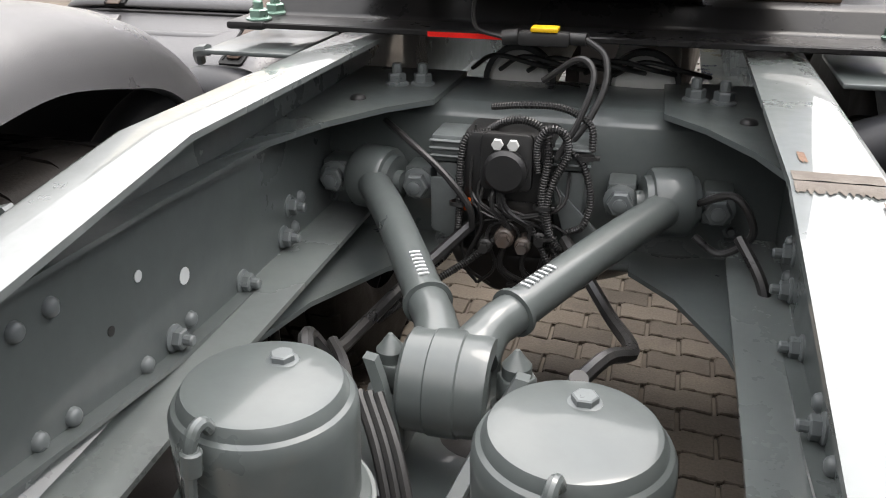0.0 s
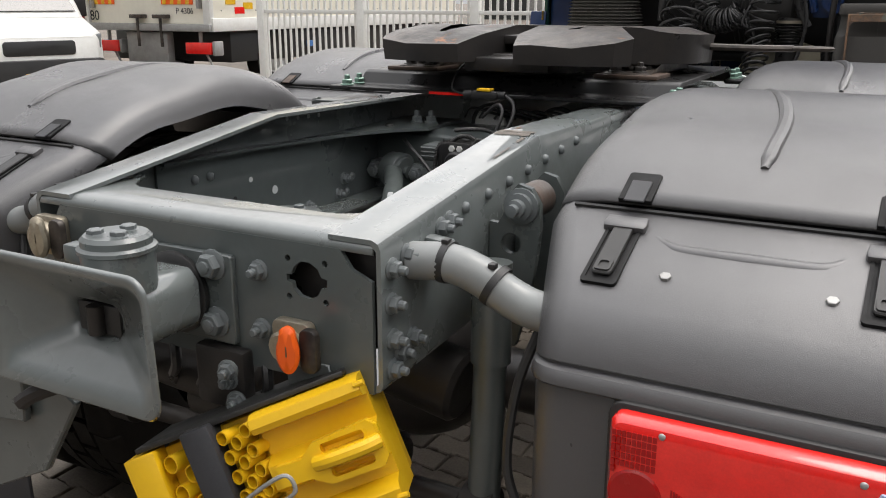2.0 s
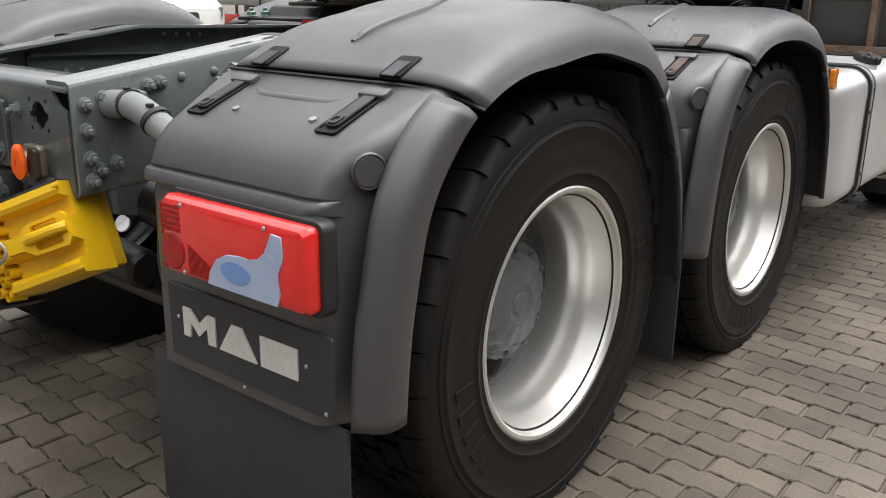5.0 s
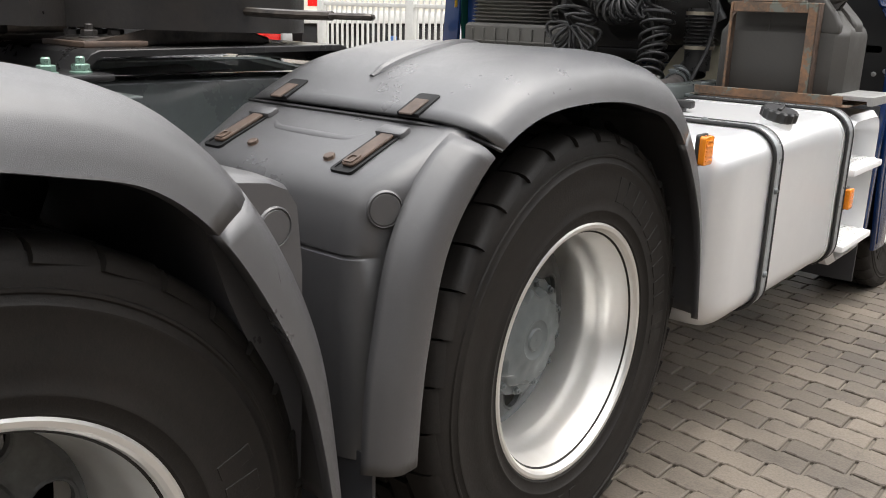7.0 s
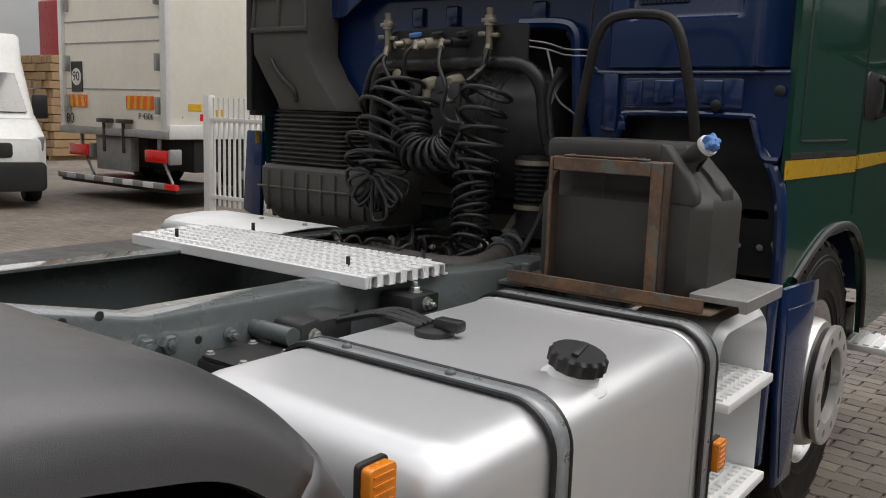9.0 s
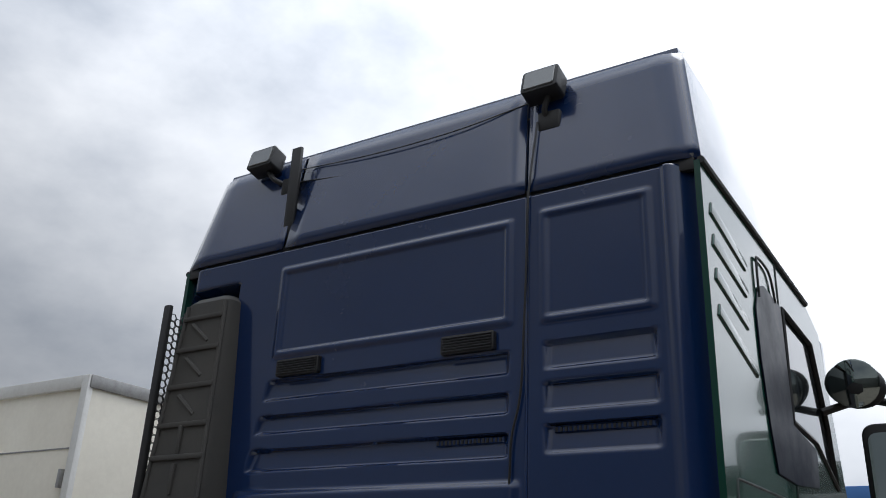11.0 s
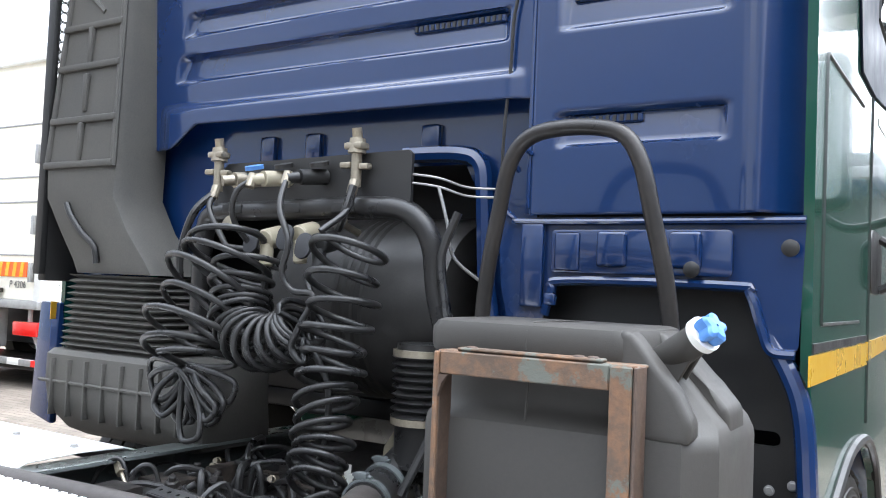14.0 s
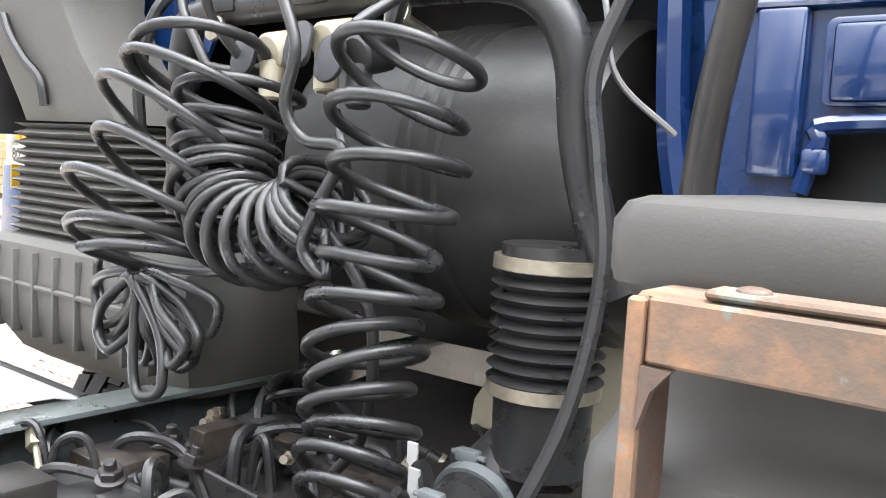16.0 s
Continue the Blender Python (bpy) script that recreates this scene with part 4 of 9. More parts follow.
    part("air_pipe", bm, M_FENDER_DARK, truck, "fat dark pipe beside the rail")
    # upright damper
    bm = fresh()
    rod(bm, (s * 0.455, -0.52, 0.52), (s * 0.455, -0.50, 0.80), 0.030, 18)
    rod(bm, (s * 0.455, -0.50, 0.78), (s * 0.45, -0.49, 0.96), 0.036, 18)
    dm = part("damper", bm, M_FRAME, truck, "grey upright shock absorber")
    bm = fresh()
    lathe(bm, [(0.020, -0.03), (0.042, -0.03), (0.042, 0.03), (0.020, 0.03)], 20, along((s * 0.45, -0.525, 0.50), (1, 0, 0)), close=True)
    part("damper_eye", bm, M_DARKSTEEL, dm)
    bm = fresh()
    rod(bm, (0.02 * s, -0.52, 0.50), (s * 0.41, -0.525, 0.50), 0.022, 12)
    part("stabiliser_bar", bm, M_DARKSTEEL, truck)
    bm = fresh()
    tube(bm, [(s * 0.60, -0.63, 0.92), (s * 0.575, -0.66, 0.82), (s * 0.57, -0.68, 0.70), (s * 0.60, -0.69, 0.62)], 0.008, 8)
    part("lamp_cable", bm, M_BLACK, truck)
# paint rubbed through to rust on the flange, near the kink
def flange_z(y):
    for (y0, z0, _, _), (y1, z1, _, _) in zip(RAIL, RAIL[1:]):
        if y0 <= y <= y1:
            return z0 + (z1 - z0) * (y - y0) / (y1 - y0)
    return RAIL[0][1]


rnd = random.Random(31)


def scuff(x0, x1, y0, y1, mt, rag=0.006, steps=9):
    """A ragged patch on one straight stretch of the flange."""
    low = [(x0 + (x1 - x0) * k / steps, y0 + rnd.uniform(0, rag)) for k in range(steps + 1)]
    up = [(x0 + (x1 - x0) * k / steps, y1 - (rnd.uniform(0, rag * 0.5) if y1 < -0.141 or y0 > -0.139 else 0)) for k in range(steps, -1, -1)]
    bm = fresh()
    t = bmesh.new()
    t.faces.new([t.verts.new((px, py, flange_z(py) + 0.0012)) for px, py in low + up])
    merge(bm, t)
    part("paint_scuff", bm, mt, rail_r, "rusty worn patch in the paint", 30, False)


scuff(0.294, 0.371, -0.139, -0.112, M_WORN, 0.003)
scuff(0.294, 0.371, -0.166, -0.141, M_WORN, 0.010, 40)
scuff(0.362, 0.371, -0.215, -0.168, M_WORN, 0.012, 6)
scuff(0.366, 0.371, -0.330, -0.238, M_GREASE, 0.02, 3)
scuff(0.306, 0.313, -0.085, -0.045, M_SCUFF, 0.012, 7)
# dirty brake parts under the cross member
for x, y, z, r, ln in ((-0.08, -0.66, 0.74, 0.06, 0.34), (0.30, -0.45, 0.72, 0.07, 0.16), (0.05, -0.55, 0.60, 0.05, 0.5)):
    bm = fresh()
    rod(bm, (x - ln / 2, y, z), (x + ln / 2, y, z - 0.03), r, 18, b=0.01)
    part("brake_part", bm, M_DARKSTEEL, truck)
for k in range(7):
    bm = fresh()
    x0 = -0.22 + 0.07 * k
    tube(bm, [(x0, -0.72, 0.83), (x0 + 0.03, -0.75, 0.77), (x0 - 0.02, -0.70, 0.70), (x0 + 0.06, -0.6, 0.64)], 0.010, 8)
    part("brake_hose", bm, M_HOSE, truck)
bolts(truck, BOLT, "bracket_bolt", [(0.10, -0.78, 0.78), (0.115, -0.78, 0.745), (0.12, -0.80, 0.81)], (0.3, -1, 0))
bm = fresh()
box(bm, 0.02, 0.13, -0.775, -0.745, 0.72, 0.83, 0.008)
part("hose_bracket", bm, M_DARKSTEEL, truck)

# ---- inside the frame ----
for s in (1, -1):
    # inner liner with its narrow upper flange
    bm = fresh()
    rows = []
    for y, top, bot in ((-0.46, 1.056, 0.88), (-0.14, 1.048, 0.84), (0.20, 1.030, 0.83), (0.60, 1.028, 0.83)):
        w = 0.034
        rows.append([(s * (XI - w), y, top - 0.006), (s * (XI - w), y, top), (s * (XI - 0.002), y, top), (s * (XI - 0.002), y, bot), (s * (XI - 0.03), y, bot), (s * (XI - 0.03), y, bot + 0.006), (s * (XI - 0.009), y, bot + 0.006), (s * (XI - 0.009), y, top - 0.006)])
    loft(bm, rows)
    ln = part("inner_liner", bm, M_FRAME, truck, "grey inner frame liner with bolts")
    # gusset plates, upper and lower
    bm = fresh()
    up = [(0.372, 0.04), (0.345, 0.12), (0.30, 0.24), (0.24, 0.34), (0.18, 0.405), (0.175, 0.62), (0.372, 0.62)]
    plate_holes(bm, [(s * x, y) for x, y in up], [], "z", 1.030, 1.039)
    gp = part("gusset_plate", bm, M_FRAME, truck, "grey gusset plate between rail and cross member")
    bolts(gp, BOLT_ZINCGREY, "gusset_bolt", [(s * 0.268, 0.49, 1.039), (s * 0.225, 0.50, 1.039)], (0, 0, 1))
    bolts(gp, DOME_BLACK, "plug", [(s * 0.30, 0.38, 1.039)], (0, 0, 1))
    bm = fresh()
    lowp = [(0.372, -0.32), (0.34, -0.20), (0.33, -0.05), (0.29, 0.12), (0.22, 0.26), (0.15, 0.34), (0.15, 0.5), (0.372, 0.5)]
    plate_holes(bm, [(s * x, y) for x, y in lowp], [], "z", 0.795, 0.803)
    part("lower_gusset", bm, M_FRAME, truck, "grey lower gusset plate with curved edge")
    bolts(ln, BOLT, "liner_bolt", [(s * (XI - 0.009), y, z) for y, z in ((-0.11, 0.86), (0.07, 0.85), (0.21, 0.86), (0.24, 0.90))], (-s, 0, 0))
    bolts(ln, RIVET, "liner_rivet", [(s * (XI - 0.009), y, z) for y, z in ((-0.07, 0.865), (-0.17, 0.858), (-0.30, 0.875), (-0.35, 0.88), (-0.30, 1.0), (-0.35, 1.0), (0.28, 0.90), (0.25, 0.86))], (-s, 0, 0))
    if s < 0:
        for k in range(4):
            bm = fresh()
            lathe(bm, [(0, 0.001), (0.006, 0.001), (0.006, 0)], 12, along((-XI + 0.0005, 0.004 + 0.046 * k, 1.098 - 0.0017 * k), (1, 0, 0)))
            part("web_hole", bm, M_PALE, rail_l)
    for y, z, r in ((-0.07, 0.925, 0.011), (-0.16, 0.967, 0.007), (-0.22, 0.93, 0.006)):
        bm = fresh()
        lathe(bm, [(0, 0.001), (r, 0.001), (r, 0)], 12, along((s * (XI - 0.0095), y, z), (-s, 0, 0)))
        part("web_hole", bm, M_PALE if s < 0 and r > 0.006 else M_BLACK, ln)
    # rod bracket
    cx = s * 0.235 - 0.035
    bm = fresh()
    br = [(-0.15, 0.80), (0.13, 0.795), (0.13, 1.02), (-0.05, 1.02), (-0.13, 0.93)] if s < 0 else [(-0.13, 0.795), (0.15, 0.80), (0.13, 0.93), (0.05, 1.02), (-0.13, 1.02)]
    prism(bm, [(cx + x, z) for x, z in br], "y", 0.435, 0.455, 0.006)
    bk = part("rod_bracket", bm, M_FRAME, truck, "cast grey rod bracket")
    bm = fresh()
    box(bm, cx - 0.15, cx + 0.13, 0.37, 0.44, 0.785, 0.80, 0.005)
    part("bracket_foot", bm, M_FRAME, bk)
    for dx in (-0.072, 0.072):
        bm = fresh()
        box(bm, cx + dx - 0.022, cx + dx + 0.022, 0.37, 0.44, 0.88, 0.935, 0.005)
        part("bracket_block", bm, M_FRAME, bk)
        put("bracket_bolt", BOLT_BIG, bk, along((cx + dx, 0.37, 0.907), (0, -1, 0)))
    bolts(bk, BOLT, "bracket_bolt", [(cx - s * 0.01 + s * 0.11, 0.435, 0.85), (cx + s * 0.095, 0.435, 0.83), (cx - s * 0.11, 0.40, 0.80)], (0, -1, 0.2))
    bm = fresh()
    lathe(bm, [(0, -0.052), (0.018, -0.052), (0.018, -0.040), (0.040, -0.040), (0.042, -0.030), (0.050, -0.029), (0.053, -0.024), (0.053, 0.024), (0.050, 0.029), (0.042, 0.030), (0.040, 0.040), (0.018, 0.040), (0.018, 0.052), (0, 0.052)], 40, along((cx, 0.375, 0.91), (1, s * 0.25, 0)))
    part("rod_eye", bm, M_FRAME, bk)

# cross member between the gussets
bm = fresh()
prism(bm, [(0.42, 0.80), (0.44, 0.80), (0.44, 1.005), (0.455, 1.022), (0.62, 1.022), (0.62, 1.030), (0.45, 1.030), (0.42, 1.010)], "x", -0.37, 0.37, 0.002, 1)
mid = part("middle_cross_member", bm, M_FRAME, truck, "grey pressed middle cross member")
# push rods of the axle, meeting in one joint
joint = Vector((-0.034, -0.065, 0.822))
bm = fresh()
lathe(bm, [(0, -0.054), (0.054, -0.054), (0.062, -0.048), (0.063, -0.020), (0.065, -0.018), (0.065, 0.016), (0.063, 0.018), (0.062, 0.040), (0.059, 0.050), (0.042, 0.052), (0.038, 0.042), (0, 0.042)], 48, along(joint, (1, 0, 0)))
vj = part("rod_joint", bm, M_FRAME, truck, "grey forged joint with two push rods")
for s in (1, -1):
    cx = s * 0.235 - 0.035
    bm = fresh()
    a = Vector((joint.x + s * 0.036, 0.0, 0.866))
    tube(bm, [joint + Vector((s * 0.022, 0.025, 0.03)), a, a.lerp(Vector((cx, 0.37, 0.912)), 0.12), a.lerp(Vector((cx, 0.37, 0.912)), 0.6), (cx, 0.35, 0.912)], lambda f: 0.033 - 0.006 * ease01(f * 4), 20)
    rodp = part("push_rod", bm, M_FRAME, vj)
    e = Vector((cx, 0.37, 0.912))
    bm = fresh()
    lathe(bm, [(0.026, -0.004), (0.033, -0.003), (0.033, 0.003), (0.026, 0.004)], 24, along(a.lerp(e, 0.10), e - a), close=True)
    part("rod_weld", bm, M_FRAME, rodp)
    for k in range(7):
        c = a.lerp(e, 0.16 + 0.022 * k)
        d = (e - a).normalized()
        sd = d.cross(Vector((0, 0, 1))).normalized()
        upv = sd.cross(d)
        bm = fresh()
        tube(bm, [c + 0.0285 * (math.cos(w) * upv - math.sin(w) * sd) for w in (-0.25, 0, 0.25)], 0.002, 5, 2)
        part("stamp_mark", bm, M_PALE, rodp)
    bx = joint.x + s * 0.077
    bm = fresh()
    box(bm, bx - 0.026, bx + 0.026, -0.085, -0.02, 0.72, 0.80, 0.008)
    part("joint_block", bm, M_FRAME, vj)
    bm = fresh()
    lathe(bm, [(0, 0.79), (0.030, 0.79), (0.030, 0.797), (0.024, 0.80), (0, 0.80)], 20, Matrix.Translation((bx, -0.054, 0)))
    t = fresh()
    hx = [(0.0245 * math.cos(k * math.pi / 3), 0.0245 * math.sin(k * math.pi / 3)) for k in range(6)]
    prism(t, hx, "z", 0.80, 0.838, 0.002, 1, Matrix.Translation((bx, -0.054, 0)))
    merge(bm, t)
    lathe(bm, [(0.018, 0.836), (0.018, 0.852), (0.013, 0.858), (0.003, 0.872), (0, 0.872)], 16, Matrix.Translation((bx, -0.054, 0)))
    part("cone_nut", bm, M_FRAME, vj)
bm = fresh()
prism(bm, [(-0.20, -0.14), (0.12, -0.14), (0.16, 0.05), (-0.24, 0.05)], "z", 0.665, 0.70, 0.008)
part("joint_base", bm, M_FRAME, vj)
# forked arm of the brake chambers
for s in (1, -1):
    bm = fresh()
    rows = []
    for f in np.linspace(0, 1, 8):
        x, y, z = joint.x + s * (0.005 + 0.085 * f), -0.13 - 0.12 * (1 - f) ** 2 + 0.05 * f, 0.70 + 0.16 * f
        rows.append([(x - 0.008, y, z), (x + 0.008, y - 0.004, z), (x + 0.008, y - 0.02, z), (x - 0.008, y - 0.016, z)])
    loft(bm, rows)
    part("fork_strip", bm, M_FRAME, vj)

# brake chambers
for cx, fx in ((-0.170, -0.187), (0.130, 0.125)):
    bm = fresh()
    lathe(bm, [(0, 0.60), (0.092, 0.60), (0.092, 0.765), (0.099, 0.77), (0.102, 0.782), (0.099, 0.794), (0.090, 0.80), (0.0925, 0.892), (0.0915, 0.906), (0.088, 0.913), (0.0835, 0.916), (0.0815, 0.922), (0.0775, 0.9285), (0.070, 0.9305), (0, 0.9345)], 56, Matrix.Translation((cx, -0.268, 0)))
    ch = part("brake_chamber", bm, M_FRAME, truck, "grey painted cylindrical brake chamber", 24)
    put("chamber_bolt", BOLT_FLAT, ch, along((cx + 0.005, -0.232, 0.931), (0, 0, 1)))
    bm = fresh()
    tube(bm, [(fx + 0.002, -0.346, 0.925), (fx, -0.354, 0.9365), (fx - 0.003, -0.365, 0.932), (fx - 0.006, -0.371, 0.905), (fx - 0.012, -0.374, 0.81), (fx - 0.018, -0.374, 0.68)], 0.0065, 10)
    part("air_line", bm, M_FRAME, ch)
    bm = fresh()
    rod(bm, (fx - 0.004, -0.3695, 0.918), (fx - 0.006, -0.3705, 0.892), 0.010, 12, b=0.002)
    part("line_elbow", bm, M_FRAME, ch)
    bm = fresh()
    lathe(bm, [(0.095, 0.7815 - 0.006), (0.105, 0.7815 - 0.006), (0.105, 0.7815 + 0.006), (0.095, 0.7815 + 0.006)], 48, Matrix.Translation((cx, -0.268, 0)), close=True)
    part("clamp_band", bm, M_FRAME, ch)

# valve block with cables
bm = fresh()
box(bm, -0.115, 0.025, 0.335, 0.42, 0.90, 1.012, 0.01)
vb = part("relay_valve", bm, M_BLACK, truck, "black relay valve with two white bolts")
bm = fresh()
prism(bm, rounded(-0.085, -0.005, 0.925, 1.015, 0.01, 3), "y", 0.322, 0.336, 0.004)
lathe(bm, [(0, 0), (0.034, 0), (0.034, 0.010), (0.028, 0.016), (0, 0.016)], 28, along((-0.045, 0.322, 0.958), (0, -1, 0)))
part("valve_cover", bm, M_BLACK, vb)
for x in (-0.058, -0.034):
    put("white_bolt", BOLT_WHITE, vb, along((x, 0.322, 0.999), (0, -1, 0)))
for x in (-0.135, 0.045):
    bm = fresh()
    box(bm, x - 0.035, x + 0.035, 0.345, 0.42, 0.955, 1.0, 0.008)
    box(bm, x - 0.028, x + 0.028, 0.35, 0.41, 0.88, 0.955, 0.008)
    part("modulator", bm, M_HUB, vb, "grey cast brake modulator")
bm = fresh()
prism(bm, [(-0.17, 0.93), (-0.12, 0.93), (-0.12, 0.82), (-0.17, 0.84)], "y", 0.345, 0.352, 0.004)
part("valve_bracket", bm, M_HUB, vb)
bm = fresh()
prism(bm, [(0.02, 0.94), (0.10, 0.86), (0.11, 0.84), (0.05, 0.83)], "y", 0.345, 0.352, 0.004)
part("valve_bracket", bm, M_HUB, vb)
bm = fresh()
box(bm, -0.10, 0.02, 0.35, 0.42, 0.80, 0.90, 0.01)
part("lower_valve", bm, M_DARKSTEEL, vb)
bm = fresh()
box(bm, -0.118, -0.098, 0.325, 0.335, 0.885, 0.905, 0.002)
part("orange_tag", bm, M_ORANGE, vb)
def conduit(bm, pts, r, pitch=0.0042):
    """A ribbed cable conduit along the points."""
    c = [Vector(p) for p in curve([Vector(p) for p in pts], 12)]
    length = sum((q - p).length for p, q in zip(c, c[1:]))
    ribs = int(length / pitch)
    fine, acc, i, step = [], 0.0, 0, length / (ribs * 3)
    for k in range(ribs * 3 + 1):
        want = min(k * step, length - 1e-6)
        while i < len(c) - 2 and acc + (c[i + 1] - c[i]).length < want:
            acc += (c[i + 1] - c[i]).length
            i += 1
        fine.append(c[i].lerp(c[i + 1], (want - acc) / max((c[i + 1] - c[i]).length, 1e-9)))
    n = len(fine) - 1
    tube(bm, fine, lambda f: r * (1.0 if round(f * n) % 3 else 0.80), 8, 0)


for pts, r in (
        ([(-0.085, 0.36, 1.005), (-0.050, 0.345, 1.028), (-0.015, 0.34, 1.032), (0.012, 0.335, 1.015), (0.018, 0.325, 0.975), (0.012, 0.32, 0.92), (0.022, 0.325, 0.865), (0.045, 0.33, 0.80)], 0.0068),
        ([(0.004, 0.33, 0.955), (0.002, 0.325, 1.0), (0.018, 0.322, 1.026), (0.042, 0.325, 1.018), (0.046, 0.33, 0.985), (0.028, 0.325, 0.945), (0.020, 0.32, 0.90), (0.035, 0.32, 0.845), (0.075, 0.33, 0.83)], 0.0068),
        ([(0.05, 0.345, 0.99), (0.072, 0.34, 0.965), (0.085, 0.335, 0.915), (0.075, 0.33, 0.875), (0.052, 0.335, 0.86)], 0.0060),
        ([(-0.075, 0.35, 1.01), (-0.110, 0.34, 1.0), (-0.118, 0.33, 0.95), (-0.116, 0.32, 0.89), (-0.125, 0.325, 0.83), (-0.155, 0.32, 0.79), (-0.19, 0.27, 0.775)], 0.0064),
        ([(-0.08, 0.38, 1.04), (-0.03, 0.37, 1.048), (0.03, 0.36, 1.05), (0.075, 0.35, 1.03), (0.082, 0.345, 0.99)], 0.0060),
        ([(-0.05, 0.33, 0.85), (-0.085, 0.325, 0.815), (-0.12, 0.31, 0.79), (-0.165, 0.26, 0.77), (-0.20, 0.15, 0.77)], 0.0064),
        ([(0.0, 0.33, 0.86), (0.018, 0.32, 0.83), (0.035, 0.31, 0.80), (0.06, 0.28, 0.775)], 0.0060)):
    bm = fresh()
    conduit(bm, pts, r)
    part("cable_conduit", bm, M_HOSE, vb, "black ribbed cable conduit")
rnd = random.Random(4)
for k in range(12):
    a, b = rnd.uniform(-0.11, 0.05), rnd.uniform(-0.10, 0.06)
    bm = fresh()
    tube(bm, [(a, 0.345, 0.94 + rnd.uniform(-0.03, 0.08)), (a + rnd.uniform(-0.02, 0.02), 0.325, 0.90), (b, 0.33, 0.86), (b + rnd.uniform(-0.03, 0.03), 0.335, 0.79), (b + rnd.uniform(-0.05, 0.05), 0.35, 0.75)], rnd.choice((0.0022, 0.003, 0.0045)), 7, 5)
    part("valve_cable", bm, M_HOSE, vb)
for x, z, r in ((-0.045, 0.845, 0.016), (-0.015, 0.835, 0.013), (-0.075, 0.83, 0.012), (0.012, 0.85, 0.011)):
    bm = fresh()
    rod(bm, (x, 0.352, z), (x, 0.318, z), r, 16, b=0.003)
    rod(bm, (x, 0.318, z), (x, 0.306, z), r * 0.7, 6)
    part("valve_port", bm, M_RUSTED if r > 0.012 else M_BLACK, vb)
for x in (-0.135, 0.045):
    for k in range(3):
        bm = fresh()
        box(bm, x - 0.037, x + 0.037, 0.340, 0.346, 0.964 + 0.012 * k, 0.969 + 0.012 * k, 0.002, 1)
        part("cooling_rib", bm, M_HUB, vb)
for p in ((0.014, 0.318, 0.905), (0.018, 0.318, 0.855), (-0.118, 0.318, 0.90), (0.075, 0.33, 0.985)):
    bm = fresh()
    lathe(bm, [(0.012, -0.003), (0.0145, -0.003), (0.0145, 0.003), (0.012, 0.003)], 14, along(p, (0, 0.1, 1)), close=True)
    box(bm, p[0] + 0.012, p[0] + 0.020, p[1] - 0.004, p[1] + 0.004, p[2] - 0.003, p[2] + 0.003, 0.001, 1)
    part("cable_tie", bm, M_BLACK, vb)
# dark casting under the valves
bm = fresh()
prism(bm, [(-0.15, 0.80), (0.11, 0.80), (0.10, 0.755), (0.05, 0.725), (-0.07, 0.725), (-0.13, 0.76)], "y", 0.37, 0.47, 0.012, 3)
part("under_casting", bm, M_DARKSTEEL, vb)
for pts, r in (([(-0.005, 0.40, 1.08), (0.05, 0.38, 1.12), (0.075, 0.36, 1.10), (0.06, 0.34, 1.04), (0.03, 0.33, 0.98)], 0.005), ([(-0.26, 0.40, 1.0), (-0.20, 0.34, 0.985), (-0.14, 0.31, 0.95), (-0.10, 0.31, 0.90), (-0.095, 0.32, 0.86)], 0.0055), ([(-0.10, 0.33, 0.86), (-0.17, 0.25, 0.80), (-0.20, 0.10, 0.79), (-0.21, 0.0, 0.80), (-0.215, -0.06, 0.86), (-0.20, -0.10, 0.84), (-0.19, -0.13, 0.80)], 0.010), ([(-0.20, -0.02, 0.83), (-0.17, -0.06, 0.82), (-0.15, -0.10, 0.78), (-0.14, -0.14, 0.66)], 0.008), ([(0.05, 0.33, 0.85), (0.13, 0.20, 0.80), (0.17, 0.05, 0.83), (0.14, -0.03, 0.86), (0.10, -0.08, 0.83), (0.11, -0.14, 0.86), (0.125, -0.19, 0.93)], 0.010), ([(0.24, 0.35, 0.92), (0.29, 0.31, 0.95), (0.32, 0.30, 0.90), (0.28, 0.31, 0.86), (0.24, 0.32, 0.88)], 0.006), ([(0.30, 0.28, 0.90), (0.33, 0.24, 0.86), (0.345, 0.22, 0.82)], 0.009)):
    bm = fresh()
    tube(bm, pts, r, 8)
    part("brake_cable", bm, M_HOSE, truck)
for k in range(3):
    bm = fresh()
    dx = 0.012 * k
    tube(bm, [(-0.13 + dx, -0.12, 0.83), (-0.09 + dx, -0.17, 0.78), (-0.06 + dx, -0.22, 0.70), (-0.05 + dx, -0.26, 0.58)], 0.007, 8)
    part("air_line", bm, M_BLACK, truck)
    bm = fresh()
    tube(bm, [(0.06 - dx, -0.14, 0.80), (0.04 - dx, -0.19, 0.74), (0.02 - dx, -0.24, 0.66), (0.0 - dx, -0.28, 0.56)], 0.007, 8)
    part("air_line", bm, M_BLACK, truck)
# silver air reservoirs under the mounting plate
for x in (-0.077, 0.140):
    bm = fresh()
    lathe(bm, [(0, 0), (0.048, 0.005), (0.058, 0.015), (0.062, 0.03), (0.062, 0.55), (0.05, 0.58), (0, 0.58)], 32, along((x, 0.60, 1.030), (0, 1, 0.02)))
    rs = part("air_reservoir", bm, M_WHITE, truck, "white air reservoir with strap")
    bm = fresh()
    lathe(bm, [(0.055, 0), (0.0645, 0), (0.0645, 0.018), (0.055, 0.018)], 32, along((x, 0.605, 1.030), (0, 1, 0.02)), close=True)
    part("reservoir_strap", bm, M_BLACK, rs)
